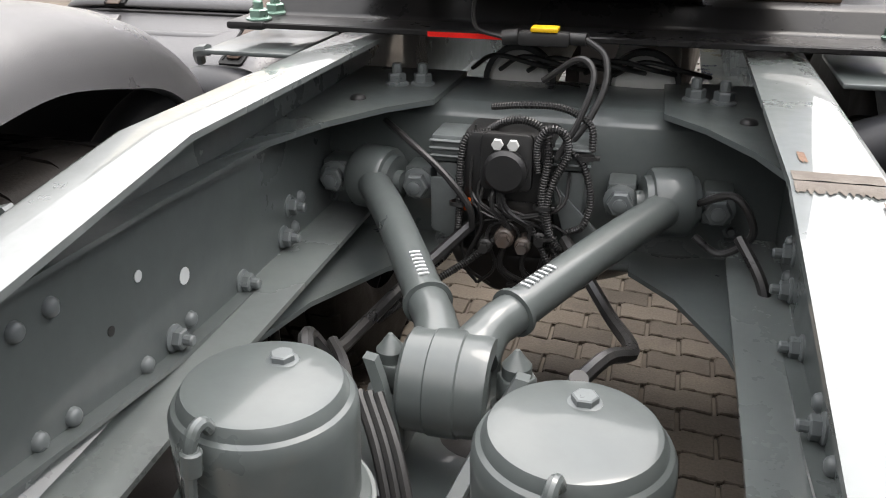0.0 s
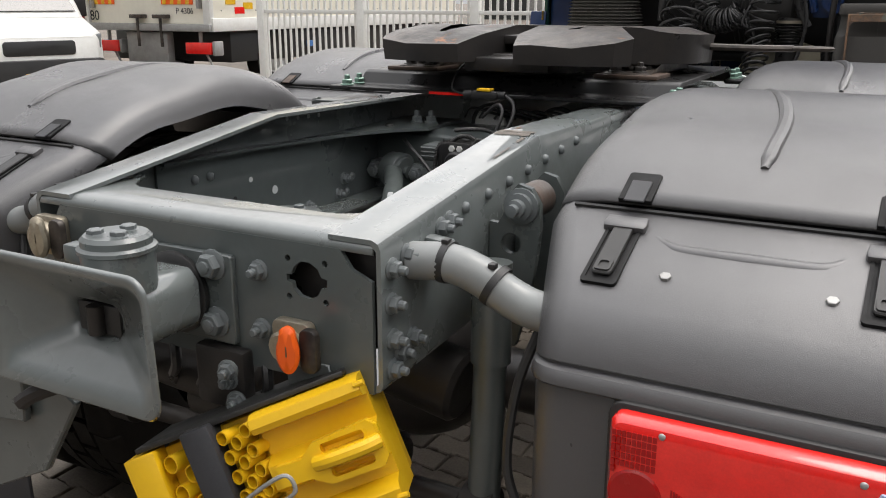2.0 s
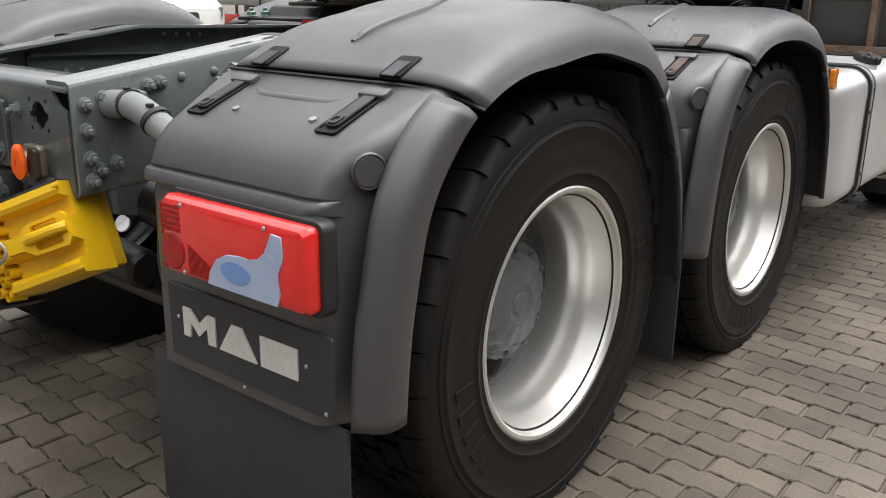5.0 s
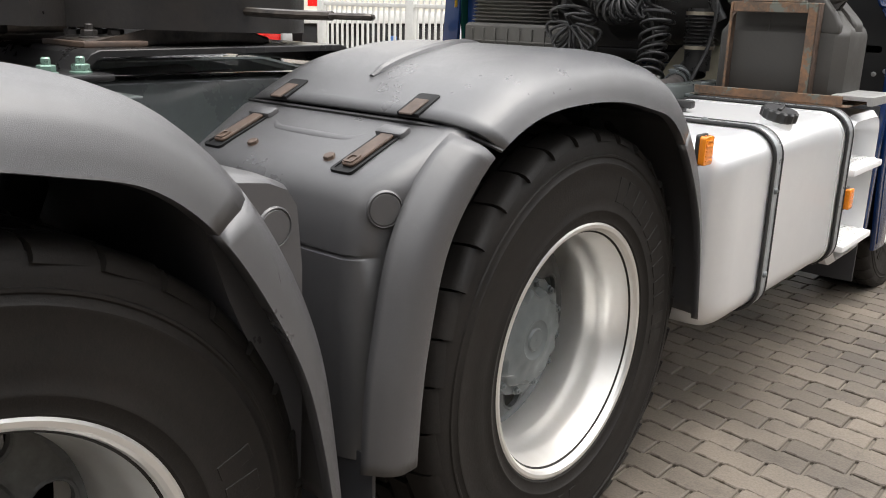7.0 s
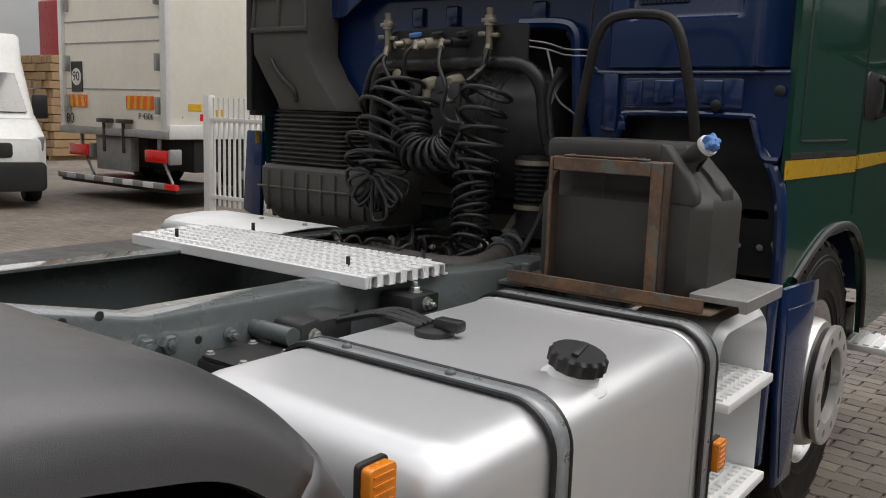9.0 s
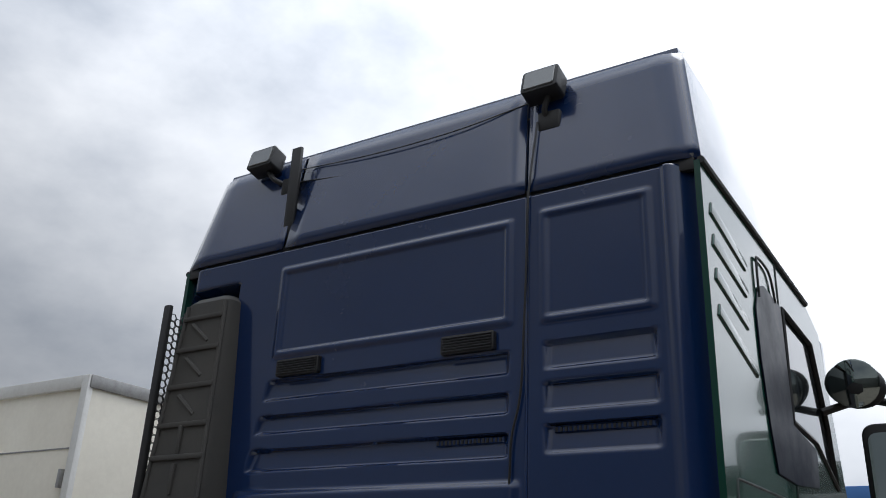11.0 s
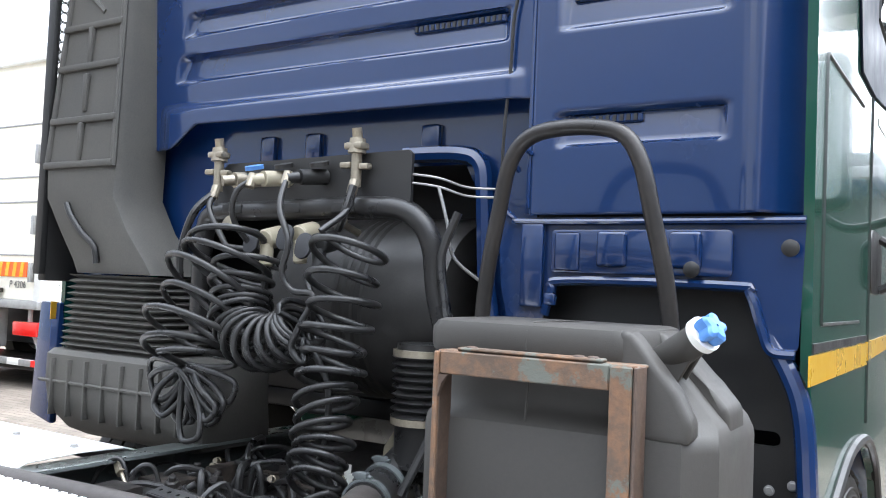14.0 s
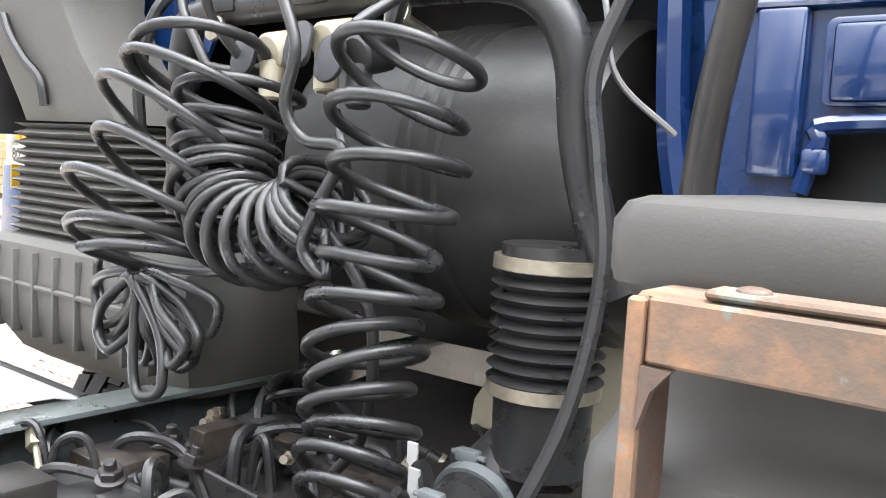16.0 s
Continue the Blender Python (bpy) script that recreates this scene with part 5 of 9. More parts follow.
for k in range(6):
    bm = fresh()
    x0 = -0.16 + 0.05 * k
    tube(bm, [(x0, 0.60, 1.05), (x0 + 0.05, 0.55, 1.085), (x0 + 0.12, 0.56, 1.07), (x0 + 0.16, 0.62, 1.05)], 0.0042, 8)
    part("tank_cable", bm, M_HOSE, truck)

# ---- fifth wheel ----
bm = fresh()
prof = [(0.445, 1.131), (0.53, 1.131), (0.545, 1.137), (0.57, 1.165), (0.585, 1.172), (1.22, 1.172), (1.235, 1.165), (1.26, 1.137), (1.275, 1.131), (1.36, 1.131), (1.36, 1.141), (1.28, 1.141), (1.27, 1.146), (1.245, 1.176), (1.225, 1.184), (0.58, 1.184), (0.56, 1.176), (0.535, 1.146), (0.525, 1.141), (0.445, 1.141)]
prism(bm, prof, "x", -0.50, 0.50, 0.002, 1)
fw = part("mounting_plate", bm, M_PLATE, truck, "glossy black fifth wheel mounting plate")
for x in (-0.52, 0.52):
    for y0 in (0.44, 1.22):
        bm = fresh()
        box(bm, x - 0.035, x + 0.035, y0, y0 + 0.14, 1.128, 1.1425, 0.006)
        part("plate_ear", bm, M_PLATE, fw)
bolts(fw, BOLT_GREEN, "plate_bolt", [(s * 0.505, y, 1.142) for s in (1, -1) for y in (0.468, 0.535, 1.27, 1.335)], (0, 0, 1))
bm = fresh()
box(bm, -0.20, -0.03, 0.442, 0.4445, 1.131, 1.139, 0.0)
part("red_label", bm, M_RED, fw)
for s in (1, -1):
    bm = fresh()
    box(bm, s * 0.42, s * 0.58, 0.40, 0.62, 1.092, 1.10, 0.003)
    tube(bm, [(s * 0.58, 0.42, 1.096), (s * 0.605, 0.43, 1.09), (s * 0.615, 0.45, 1.07)], 0.010, 8)
    part("outrigger", bm, M_FRAME, truck, "grey outrigger bracket")
    bm = fresh()
    prism(bm, [(0.60, 1.184), (1.08, 1.184), (1.08, 1.20), (1.0, 1.21), (0.93, 1.27), (0.89, 1.285), (0.85, 1.285), (0.81, 1.27), (0.74, 1.21), (0.60, 1.20)], "x", s * 0.27, s * 0.40, 0.008)
    ped = part("bearing_block", bm, M_STEEL, fw, "greasy steel bearing block")
    bolts(ped, BOLT_STEEL, "block_bolt", [(s * x, y, 1.20) for x in (0.30, 0.37) for y in (0.63, 0.69, 1.02)], (0, 0, 1))
    bm = fresh()
    box(bm, s * 0.25, s * 0.43, 0.585, 0.73, 1.184, 1.196, 0.003)
    part("shim_plate", bm, M_OLDRUST, ped)

PC = (0.0, 0.86)
tilt = Matrix.Translation((0, 0.86, 1.29)) @ Matrix.Rotation(radians(-1.5), 4, "X") @ Matrix.Translation((0, -0.86, -1.29))


def plate_z(x, y):
    """Top of the coupling plate: worn flat, with ramps falling to the rear and lumps of old grease."""
    lump = 0.004 * math.sin(31 * x + 9 * y) * math.sin(23 * y - 7 * x) + 0.003 * math.sin(67 * x) * math.sin(59 * y + 2)
    return 1.318 + lump * (0.35 + 0.65 * ease01((0.72 - y) / 0.2)) - 0.055 * ease01((0.62 - y) / 0.26) - 0.02 * ease01((abs(x) - 0.34) / 0.12)


edge = []
for w in np.linspace(-50, 230, 40):
    jag = 1 + 0.008 * math.sin(w * 0.31) + 0.006 * math.sin(w * 0.9)
    edge.append((0.495 * jag * math.cos(radians(w)), 0.93 + 0.42 * jag * math.sin(radians(w))))
rear_l = [(-0.385, 0.505), (-0.355, 0.44), (-0.25, 0.40), (-0.14, 0.385), (-0.085, 0.40), (-0.055, 0.50), (-0.035, 0.70), (-0.03, 0.86)]
outl = edge + rear_l + [(0.0, 0.90)] + [(-x, y) for x, y in rear_l[::-1]]
bm = fresh()
n_in = 16
rows = []
for f in np.linspace(0, 1, n_in):
    row = []
    for x, y in outl:
        cx, cy = (0.20 if x >= 0 else -0.20), max(min(y, 1.1), 0.55)
        if abs(x) < 0.001:
            cx = 0.0
        px, py = x + (cx - x) * f * 0.9, y + (cy - y) * f * 0.9
        row.append((px, py, plate_z(px, py)))
    rows.append(row)
low = [[(x * 0.995, y, plate_z(x, y) - 0.012) for x, y in outl], [(x * 0.985, y + 0.004, 1.216) for x, y in outl], [(x * 0.94, 0.9 + (y - 0.9) * 0.95, 1.216) for x, y in outl]]
sheet(bm, rows, closed=True)
bmesh.ops.transform(bm, matrix=tilt, verts=bm.verts)
top = part("coupling_plate", bm, M_STEEL, fw, "worn greasy steel coupling plate with rust", 40)
bm = fresh()
sheet(bm, low[::-1] + rows[:1], closed=True)
bmesh.ops.transform(bm, matrix=tilt, verts=bm.verts)
part("plate_skirt", bm, M_DARKSTEEL, top, "black greasy skirt of the plate", 40)
bm = fresh()
prism(bm, [(-0.20, 0.62), (0.20, 0.62), (0.22, 1.2), (-0.22, 1.2)], "z", 1.270, 1.296, 0.004)
part("plate_core", bm, M_DARKSTEEL, top)
bm = fresh()
box(bm, -0.22, 0.22, 0.55, 1.15, 1.225, 1.245, 0.01)
box(bm, -0.10, 0.16, 0.47, 0.56, 1.20, 1.24, 0.008)
part("lock_housing", bm, M_DARKSTEEL, top)
bm = fresh()
box(bm, 0.40, 0.46, 0.86, 1.0, 1.235, 1.275, 0.006)
tube(bm, [(0.44, 0.93, 1.262), (0.60, 0.965, 1.258), (0.72, 0.99, 1.258)], 0.010, 8)
lv = part("release_lever", bm, M_STEEL, top, "rusty release lever with ring")
bm = fresh()
q = [(0.77 + 0.055 * math.cos(a), 0.998 + 0.028 * math.sin(a), 1.258) for a in np.linspace(0, 2 * math.pi, 20)]
tube(bm, q, 0.007, 8, 0)
part("lever_ring", bm, M_STEEL, lv)
# plug with yellow clip on the plate's edge
bm = fresh()
box(bm, -0.05, 0.03, 0.415, 0.44, 1.128, 1.150, 0.005)
plug = part("sensor_plug", bm, M_BLACK, truck, "black cable plug with yellow clip")
bm = fresh()
box(bm, -0.030, 0.012, 0.412, 0.442, 1.150, 1.157, 0.002)
part("yellow_clip", bm, M_YELLOW, plug)
bm = fresh()
rod(bm, (-0.05, 0.43, 1.14), (-0.075, 0.43, 1.137), 0.012, 12)
part("plug_sleeve", bm, M_BLACK, plug)
bm = fresh()
rod(bm, (0.03, 0.43, 1.14), (0.055, 0.425, 1.14), 0.010, 12)
part("plug_sleeve", bm, M_BLACK, plug)
bm = fresh()
tube(bm, [(-0.075, 0.43, 1.137), (-0.12, 0.44, 1.15), (-0.13, 0.48, 1.19), (-0.12, 0.55, 1.23)], 0.0035, 6)
part("plug_lead", bm, M_HOSE, plug)
bm = fresh()
tube(bm, [(0.055, 0.425, 1.14), (0.085, 0.41, 1.12), (0.09, 0.39, 1.08), (0.07, 0.37, 1.03), (0.05, 0.36, 1.0)], 0.0055, 10)
part("plug_lead", bm, M_HOSE, plug)

# ---- tail lamps and lettered panel ----
for s in (1, -1):
    bm = fresh()
    prism(bm, rounded(s * 0.958 - 0.206, s * 0.958 + 0.210, 0.722, 0.889, 0.02, 4), "y", -0.768, -0.735, 0.006)
    lh = part("tail_lamp_housing", bm, M_BLACK, truck, "rear lamp in black housing")
    bm = fresh()
    rows = []
    for yy, i in ((-0.766, 0.0), (-0.785, 0.0), (-0.796, 0.006), (-0.801, 0.018)):
        rows.append([(x, yy, z) for x, z in rounded(s * 0.958 - 0.196 + i, s * 0.958 + 0.200 - i, 0.732 + i, 0.881 - i, 0.014, 4)])
    loft(bm, rows)
    ln = part("tail_lamp_lens", bm, M_RED, lh, "red ribbed tail lamp lens")
    bm = fresh()
    sw = [(0.903, 0.738), (1.092, 0.738), (1.096, 0.752), (1.099, 0.768), (1.094, 0.782), (1.094, 0.796), (1.104, 0.812), (1.110, 0.830), (1.106, 0.862), (1.080, 0.864), (1.075, 0.846), (1.064, 0.826), (1.046, 0.812), (1.022, 0.806), (0.995, 0.808), (0.962, 0.804), (0.932, 0.790), (0.912, 0.766)]
    prism(bm, [(s * x, z) for x, z in sw], "y", -0.8035, -0.80, 0.0015, 1)
    part("clear_lens", bm, M_LENS, lh, "bluish clear reversing lens")
    bm = fresh()
    prism(bm, ring(s * 0.985, 0.775, 0.040, 24, 0.020), "y", -0.8045, -0.8034, 0)
    part("lens_bulb", bm, M_BLUELENS, lh)
    bm = fresh()
    lathe(bm, [(0, 0.004), (0.032, 0.003), (0.036, 0)], 24, along((s * 0.803, -0.8005, 0.780), (0, -1, 0)))
    part("lens_dome", bm, M_REDDARK, lh)
    bm = fresh()
    for i in range(9):
        for j in range(12):
            x, z = s * 0.772 + s * 0.0066 * i, 0.748 + 0.0105 * j
            if (abs(x) - 0.803) ** 2 + (z - 0.780) ** 2 > 0.0016:
                box(bm, x - 0.0025, x + 0.0025, -0.8025, -0.8005, z - 0.004, z + 0.004, 0)
    gr = part("lens_grid", bm, M_REDDARK, lh)
    gr["kind"] = "stuff"
    for k in range(22):
        bm = fresh()
        x = s * (0.850 + 0.0034 * k)
        box(bm, x - 0.0011, x + 0.0011, -0.8022, -0.8005, 0.745, 0.800 - 0.0016 * k, 0)
        part("lens_rib", bm, M_REDDARK, lh)
    for x, z in ((0.833, 0.870), (0.833, 0.744), (1.062, 0.868), (1.062, 0.745)):
        put("lens_screw", SCREW, lh, along((s * x, -0.8005, z), (0, -1, 0)))
    bm = fresh()
    prism(bm, rounded(s * 0.925 - 0.235, s * 0.925 + 0.235, 0.527, 0.682, 0.006, 3), "y", -0.747, -0.741, 0.002, 1)
    lp = part("lettered_panel", bm, M_FENDER_DARK, truck, "dark panel with plain light shapes")
    for sh in ([(0.740, 0.580), (0.762, 0.580), (0.764, 0.612), (0.790, 0.589), (0.816, 0.612), (0.818, 0.580), (0.842, 0.580), (0.842, 0.640), (0.818, 0.640), (0.790, 0.616), (0.764, 0.640), (0.740, 0.640)], [(0.852, 0.580), (0.962, 0.580), (0.922, 0.640), (0.892, 0.640)], [(0.974, 0.580), (1.074, 0.580), (1.074, 0.640), (0.974, 0.640)]):
        bm = fresh()
        q = sh if s > 0 else [(2 * 0.907 - x, z) for x, z in sh]
        prism(bm, [(s * x, z) for x, z in q], "y", -0.7505, -0.747, 0.0, 1)
        part("letter_shape", bm, M_LETTER, lp)
    for x, z in ((0.722, 0.614), (1.095, 0.614), (1.142, 0.537), (0.92, 0.520)):
        put("panel_screw", SCREW, lp, along((s * x, -0.748, z), (0, -1, 0)))

# ---- wheel chocks in their holder ----
u = Vector((0.30, 0.17, 0.14)).normalized()
v = Vector((0.04, -0.03, -0.2))
v = (v - u * v.dot(u)).normalized()
w = u.cross(v)
if w.y > 0:
    w = -w
CM = Matrix.Translation((0.030, -0.955, 0.69)) @ Matrix((u, v, w)).transposed().to_4x4()
chock = thing("wheel_chock", "pair of yellow plastic wheel chocks strapped in holder", "wheel chock")


def cpart(name, build, material, label="", parent=None):
    bm = fresh()
    build(bm)
    bmesh.ops.transform(bm, matrix=CM, verts=bm.verts)
    return part(name, bm, material, parent or chock, label)


cpart("chock_base", lambda b: box(b, 0.0, 0.052, 0.0, 0.205, -0.05, 0.0, 0.003), M_YELLOW, "plain yellow end of the chock")
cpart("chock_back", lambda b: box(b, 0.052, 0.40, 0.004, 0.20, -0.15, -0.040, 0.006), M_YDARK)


def cell(b, x, y, z, r=0.0125):
    """One open tube of the honeycomb, cut on the slant."""
    lathe(b, [(r - 0.0022, -0.040), (r, -0.040), (r, 0.0), (r - 0.0022, 0.0)], 14, along((x, y, z), (-0.42, -0.05, 0.9)), close=True)


for i in range(2):
    for j in range(4):
        cpart("chock_cell", lambda b, i=i, j=j: cell(b, 0.070 + 0.027 * i, 0.030 + 0.050 * j + (0.025 * i), -0.004, 0.0150), M_YELLOW)
for i in range(3):
    for j in range(6):
        cpart("chock_cell", lambda b, i=i, j=j: cell(b, 0.164 + 0.021 * i, 0.020 + 0.033 * j + (0.014 if i == 1 else 0), -0.002 + 0.004 * i, 0.0118), M_YELLOW)


def chock_ribs(b):
    """Three ridges with hollows between, drawn out along the chock."""
    sec = [(0.0, -0.10), (0.0, 0.010), (0.006, 0.022), (0.020, 0.026), (0.030, 0.020), (0.036, -0.012), (0.074, -0.016), (0.080, 0.004), (0.086, 0.014), (0.124, 0.014), (0.130, 0.004), (0.136, -0.016), (0.168, -0.014), (0.174, 0.014), (0.184, 0.024), (0.198, 0.022), (0.206, 0.010), (0.206, -0.10)]
    loft(b, [[(x, p, q) for p, q in sec] for x in (0.222, 0.404)])


ribs = cpart("chock_beam", chock_ribs, M_YELLOW)
for v0 in (0.012, 0.196):
    cpart("chock_peg", lambda b, v0=v0: rod(b, (0.396, v0, 0.022), (0.414, v0, 0.024), 0.005, 8), M_YELLOW, "", ribs)


def chock_grip(b):
    """A raised grip with two finger slots that runs out into a flat nose."""
    t = fresh()
    plate_holes(t, [(0.238, 0.086), (0.280, 0.088), (0.304, 0.070), (0.395, 0.066), (0.408, 0.078), (0.410, 0.128), (0.398, 0.142), (0.312, 0.140), (0.286, 0.122), (0.238, 0.120)], [rounded(0.314, 0.385, 0.076, 0.092, 0.006, 3), rounded(0.318, 0.388, 0.114, 0.132, 0.006, 3)], "z", 0.014, 0.030)
    merge(b, t)
    tube(b, [(0.300, 0.102, 0.030), (0.33, 0.102, 0.040), (0.38, 0.102, 0.041), (0.405, 0.102, 0.030)], 0.012, 10)


cpart("chock_handle", chock_grip, M_YELLOW, "moulded yellow handle")
cpart("holder_strap", lambda b: box(b, 0.106, 0.154, -0.010, 0.213, -0.165, 0.012, 0.003), M_FENDER_DARK, "dark grey holder strap")
cpart("holder_tray", lambda b: box(b, 0.02, 0.38, -0.012, -0.003, -0.16, -0.01, 0.002), M_BLACK)
cpart("spring_clip", lambda b: (tube(b, [(0.135, 0.135, 0.018), (0.17, 0.118, 0.035), (0.23, 0.098, 0.060), (0.262, 0.095, 0.066), (0.268, 0.115, 0.064), (0.255, 0.128, 0.060), (0.19, 0.142, 0.038), (0.14, 0.152, 0.018)], 0.0035, 8)), M_GALV, "bent steel spring clip")
cpart("clip_latch", lambda b: (box(b, 0.118, 0.148, 0.118, 0.165, 0.014, 0.026, 0.003)), M_GALV)
# arm that carries the holder from the rail
bm = fresh()
tube(bm, [(0.30, -0.72, 0.80), (0.26, -0.74, 0.72), (0.20, -0.77, 0.66)], 0.02, 10)
part("holder_arm", bm, M_BLACK, chock)
# ---- cab ----
CW, CY = 1.178, 3.72


def ease(a, b, v):
    v = min(max((v - a) / (b - a), 0.0), 1.0)
    return v * v * (3 - 2 * v)


def pocket(x, z, x0, x1, z0, z1, depth, soft_top=0.012, soft_low=0.03, soft_side=0.03):
    return depth * ease(x0, x0 + soft_side, x) * (1 - ease(x1 - soft_side, x1, x)) * ease(z0, z0 + soft_low, z) * (1 - ease(z1 - soft_top, z1, z))


def press(x, z, x0, x1, z0, z1, depth):
    """A pressing that is deepest under its upper edge and runs out towards its foot."""
    f = (z - z0) / (z1 - z0)
    if f <= 0 or f >= 1:
        return 0.0
    sides = ease(x0, x0 + 0.022, x) * (1 - ease(x1 - 0.022, x1, x))
    return depth * (0.42 + 0.58 * f) * sides * ease(z0, z0 + 0.010, z) * (1 - ease(z1 - 0.009, z1, z))


def wall_depth(x, z):
    """How far the pressed wall stands in (forward) at a place."""
    d = 0.0
    for z0, z1 in ((2.288, 2.372), (2.157, 2.232), (2.016, 2.102)):
        d += press(x, z, -0.580 - (2.372 - z) * 0.20, 0.507, z0, z1, 0.026)
    for z0, z1 in ((2.292, 2.388), (2.156, 2.254), (2.024, 2.120), (1.756, 1.838)):
        d += press(x, z, 0.628, 1.016, z0, z1, 0.025)
    d += pocket(x, z, -0.545, 0.492, 2.482, 2.828, 0.010, 0.012, 0.012, 0.012)
    d += pocket(x, z, 0.640, 0.995, 2.470, 2.842, 0.010, 0.012, 0.012, 0.012)
    d -= pocket(x, z, -0.575, 0.520, 2.452, 2.856, 0.008, 0.02, 0.02, 0.02)
    d -= pocket(x, z, 0.612, 1.022, 2.442, 2.868, 0.008, 0.02, 0.02, 0.02)
    d += 0.05 * ease(1.07, 1.16, abs(x)) - 0.016 * ease(1.045, 1.075, x) * (1 - ease(1.09, 1.13, x))
    d += 0.13 * (1 - ease(-0.835, -0.805, x)) * ease(-1.12, -1.10, x) * (1 - ease(2.79, 2.83, z))
    d -= 0.018 * pocket(x, z, -0.70, 0.56, 1.80, 1.955, 1.0, 0.03, 0.001, 0.05) if z < 1.96 else 0
    return d


def low_edge(x):
    if x < -0.64:
        return 1.815
    if x < -0.53:
        return 1.815 + (x + 0.64) / 0.11 * 0.075
    return 1.885 - (x + 0.53) * 0.008


def wall(name, xs, low, top, label=""):
    bm = fresh()
    rows = []
    for x in xs:
        zl = low(x)
        nz = 200
        rows.append([(x, CY + wall_depth(x, zl + (top - zl) * k / nz), zl + (top - zl) * k / nz) for k in range(nz + 1)])
    sheet(bm, rows)
    return bm


lines = list(np.arange(-1.176, 0.563, 0.0095)) + [0.563]
cab = solid(part("cab_rear_wall", wall("wall", lines, low_edge, 2.925), M_BLUE, truck, "glossy dark blue pressed steel cab rear wall", 50), 0.012, 1)
lines = list(np.arange(0.571, 1.172, 0.0095)) + [1.176]
solid(part("rear_side_panel", wall("wall", lines, lambda x: 1.605, 2.925), M_BLUE, cab, "", 50), 0.012, 1)
# bright joint strip and cable between the panels
bm = fresh()
tube(bm, [(0.567, CY + 0.004, 1.62), (0.567, CY + 0.004, 2.1), (0.568, CY + 0.004, 2.3), (0.567, CY + 0.003, 2.92)], 0.006, 8)
part("panel_joint", bm, M_BLUE, cab)
bm = fresh()
tube(bm, [(0.50, CY - 0.006, 1.66), (0.505, CY - 0.012, 1.80), (0.515, CY - 0.010, 1.95), (0.522, CY - 0.012, 2.08), (0.552, CY - 0.010, 2.22), (0.565, CY - 0.012, 2.45), (0.572, CY - 0.008, 2.7), (0.577, CY - 0.006, 2.93), (0.585, CY + 0.05, 3.25)], 0.004, 6)
part("lamp_cable", bm, M_BLACK, cab)

# recessed lower wall behind the hoses, with tabs
bm = fresh()
plate_holes(bm, [(-1.15, 1.05), (-0.86, 1.0), (-0.80, 1.45), (-0.62, 1.45), (-0.50, 1.66), (-0.30, 1.74), (0.36, 1.74), (0.42, 1.62), (0.44, 1.40), (0.47, 1.30), (0.56, 1.30), (0.56, 1.92), (-0.62, 1.92), (-0.70, 1.84), (-0.86, 1.84), (-1.15, 1.84)], [], "y", CY + 0.065, CY + 0.075)
low_wall = part("lower_rear_wall", bm, M_BLUE, cab)
for tx in (-0.30, -0.13, 0.26):
    bm = fresh()
    box(bm, tx - 0.028, tx + 0.028, CY + 0.045, CY + 0.07, 1.77, 1.845, 0.008)
    part("wall_tab", bm, M_BLUE, low_wall)
# frame round the opening beside the hose panel
bm = fresh()
tube(bm, [(0.20, CY + 0.03, 1.765), (0.36, CY + 0.03, 1.76), (0.42, CY + 0.03, 1.735), (0.435, CY + 0.03, 1.66), (0.45, CY + 0.03, 1.45), (0.475, CY + 0.03, 1.33)], 0.022, 8)
part("opening_frame", bm, M_BLUE, low_wall)
# lower right panel with its opening
bm = fresh()
outl = [(0.485, 1.60), (0.50, 1.44), (0.52, 1.36), (0.575, 1.31), (0.605, 1.33), (0.615, 1.40), (0.635, 1.44), (0.66, 1.455), (1.03, 1.455), (1.06, 1.445), (1.085, 1.37), (1.10, 1.33), (1.145, 1.325), (1.155, 1.345), (1.165, 1.60)]
plate_holes(bm, outl, [ring(0.569, 1.522, 0.013, 12)], "y", CY + 0.012, CY + 0.022)
low_r = part("lower_side_panel", bm, M_BLUE, cab)
bm = fresh()
tube(bm, [(0.615, CY + 0.008, 1.38), (0.632, CY + 0.008, 1.435), (0.665, CY + 0.008, 1.458), (1.03, CY + 0.008, 1.458), (1.062, CY + 0.008, 1.445), (1.085, CY + 0.008, 1.38), (1.105, CY + 0.008, 1.333), (1.15, CY + 0.008, 1.328)], 0.011, 8)
part("opening_lip", bm, M_BLUE, low_r)
bm = fresh()
tube(bm, [(0.50, CY + 0.004, 1.635), (0.53, CY + 0.002, 1.60), (0.60, CY + 0.002, 1.590), (1.165, CY + 0.002, 1.590)], 0.007, 8)
part("panel_lip", bm, M_BLUE, low_r)
bm = fresh()
prism(bm, rounded(0.630, 1.03, 1.475, 1.572, 0.012, 3), "y", CY - 0.001, CY + 0.013, 0.004)
box(bm, 0.64, 0.70, CY - 0.006, CY + 0.004, 1.48, 1.565, 0.006)
ins = part("pressed_field", bm, M_BLUE, low_r)
for tx in (0.775, 0.935):
    bm = fresh()
    box(bm, tx - 0.034, tx + 0.034, CY - 0.012, CY + 0.004, 1.49, 1.568, 0.008, 3)
    part("pressed_tab", bm, M_BLUE, ins)
bm = fresh()
box(bm, 0.555, 0.612, CY - 0.006, CY + 0.014, 1.395, 1.585, 0.006)
box(bm, 0.615, 0.645, CY - 0.004, CY + 0.012, 1.40, 1.43, 0.006)
part("corner_bracket", bm, M_BLUE, low_r)
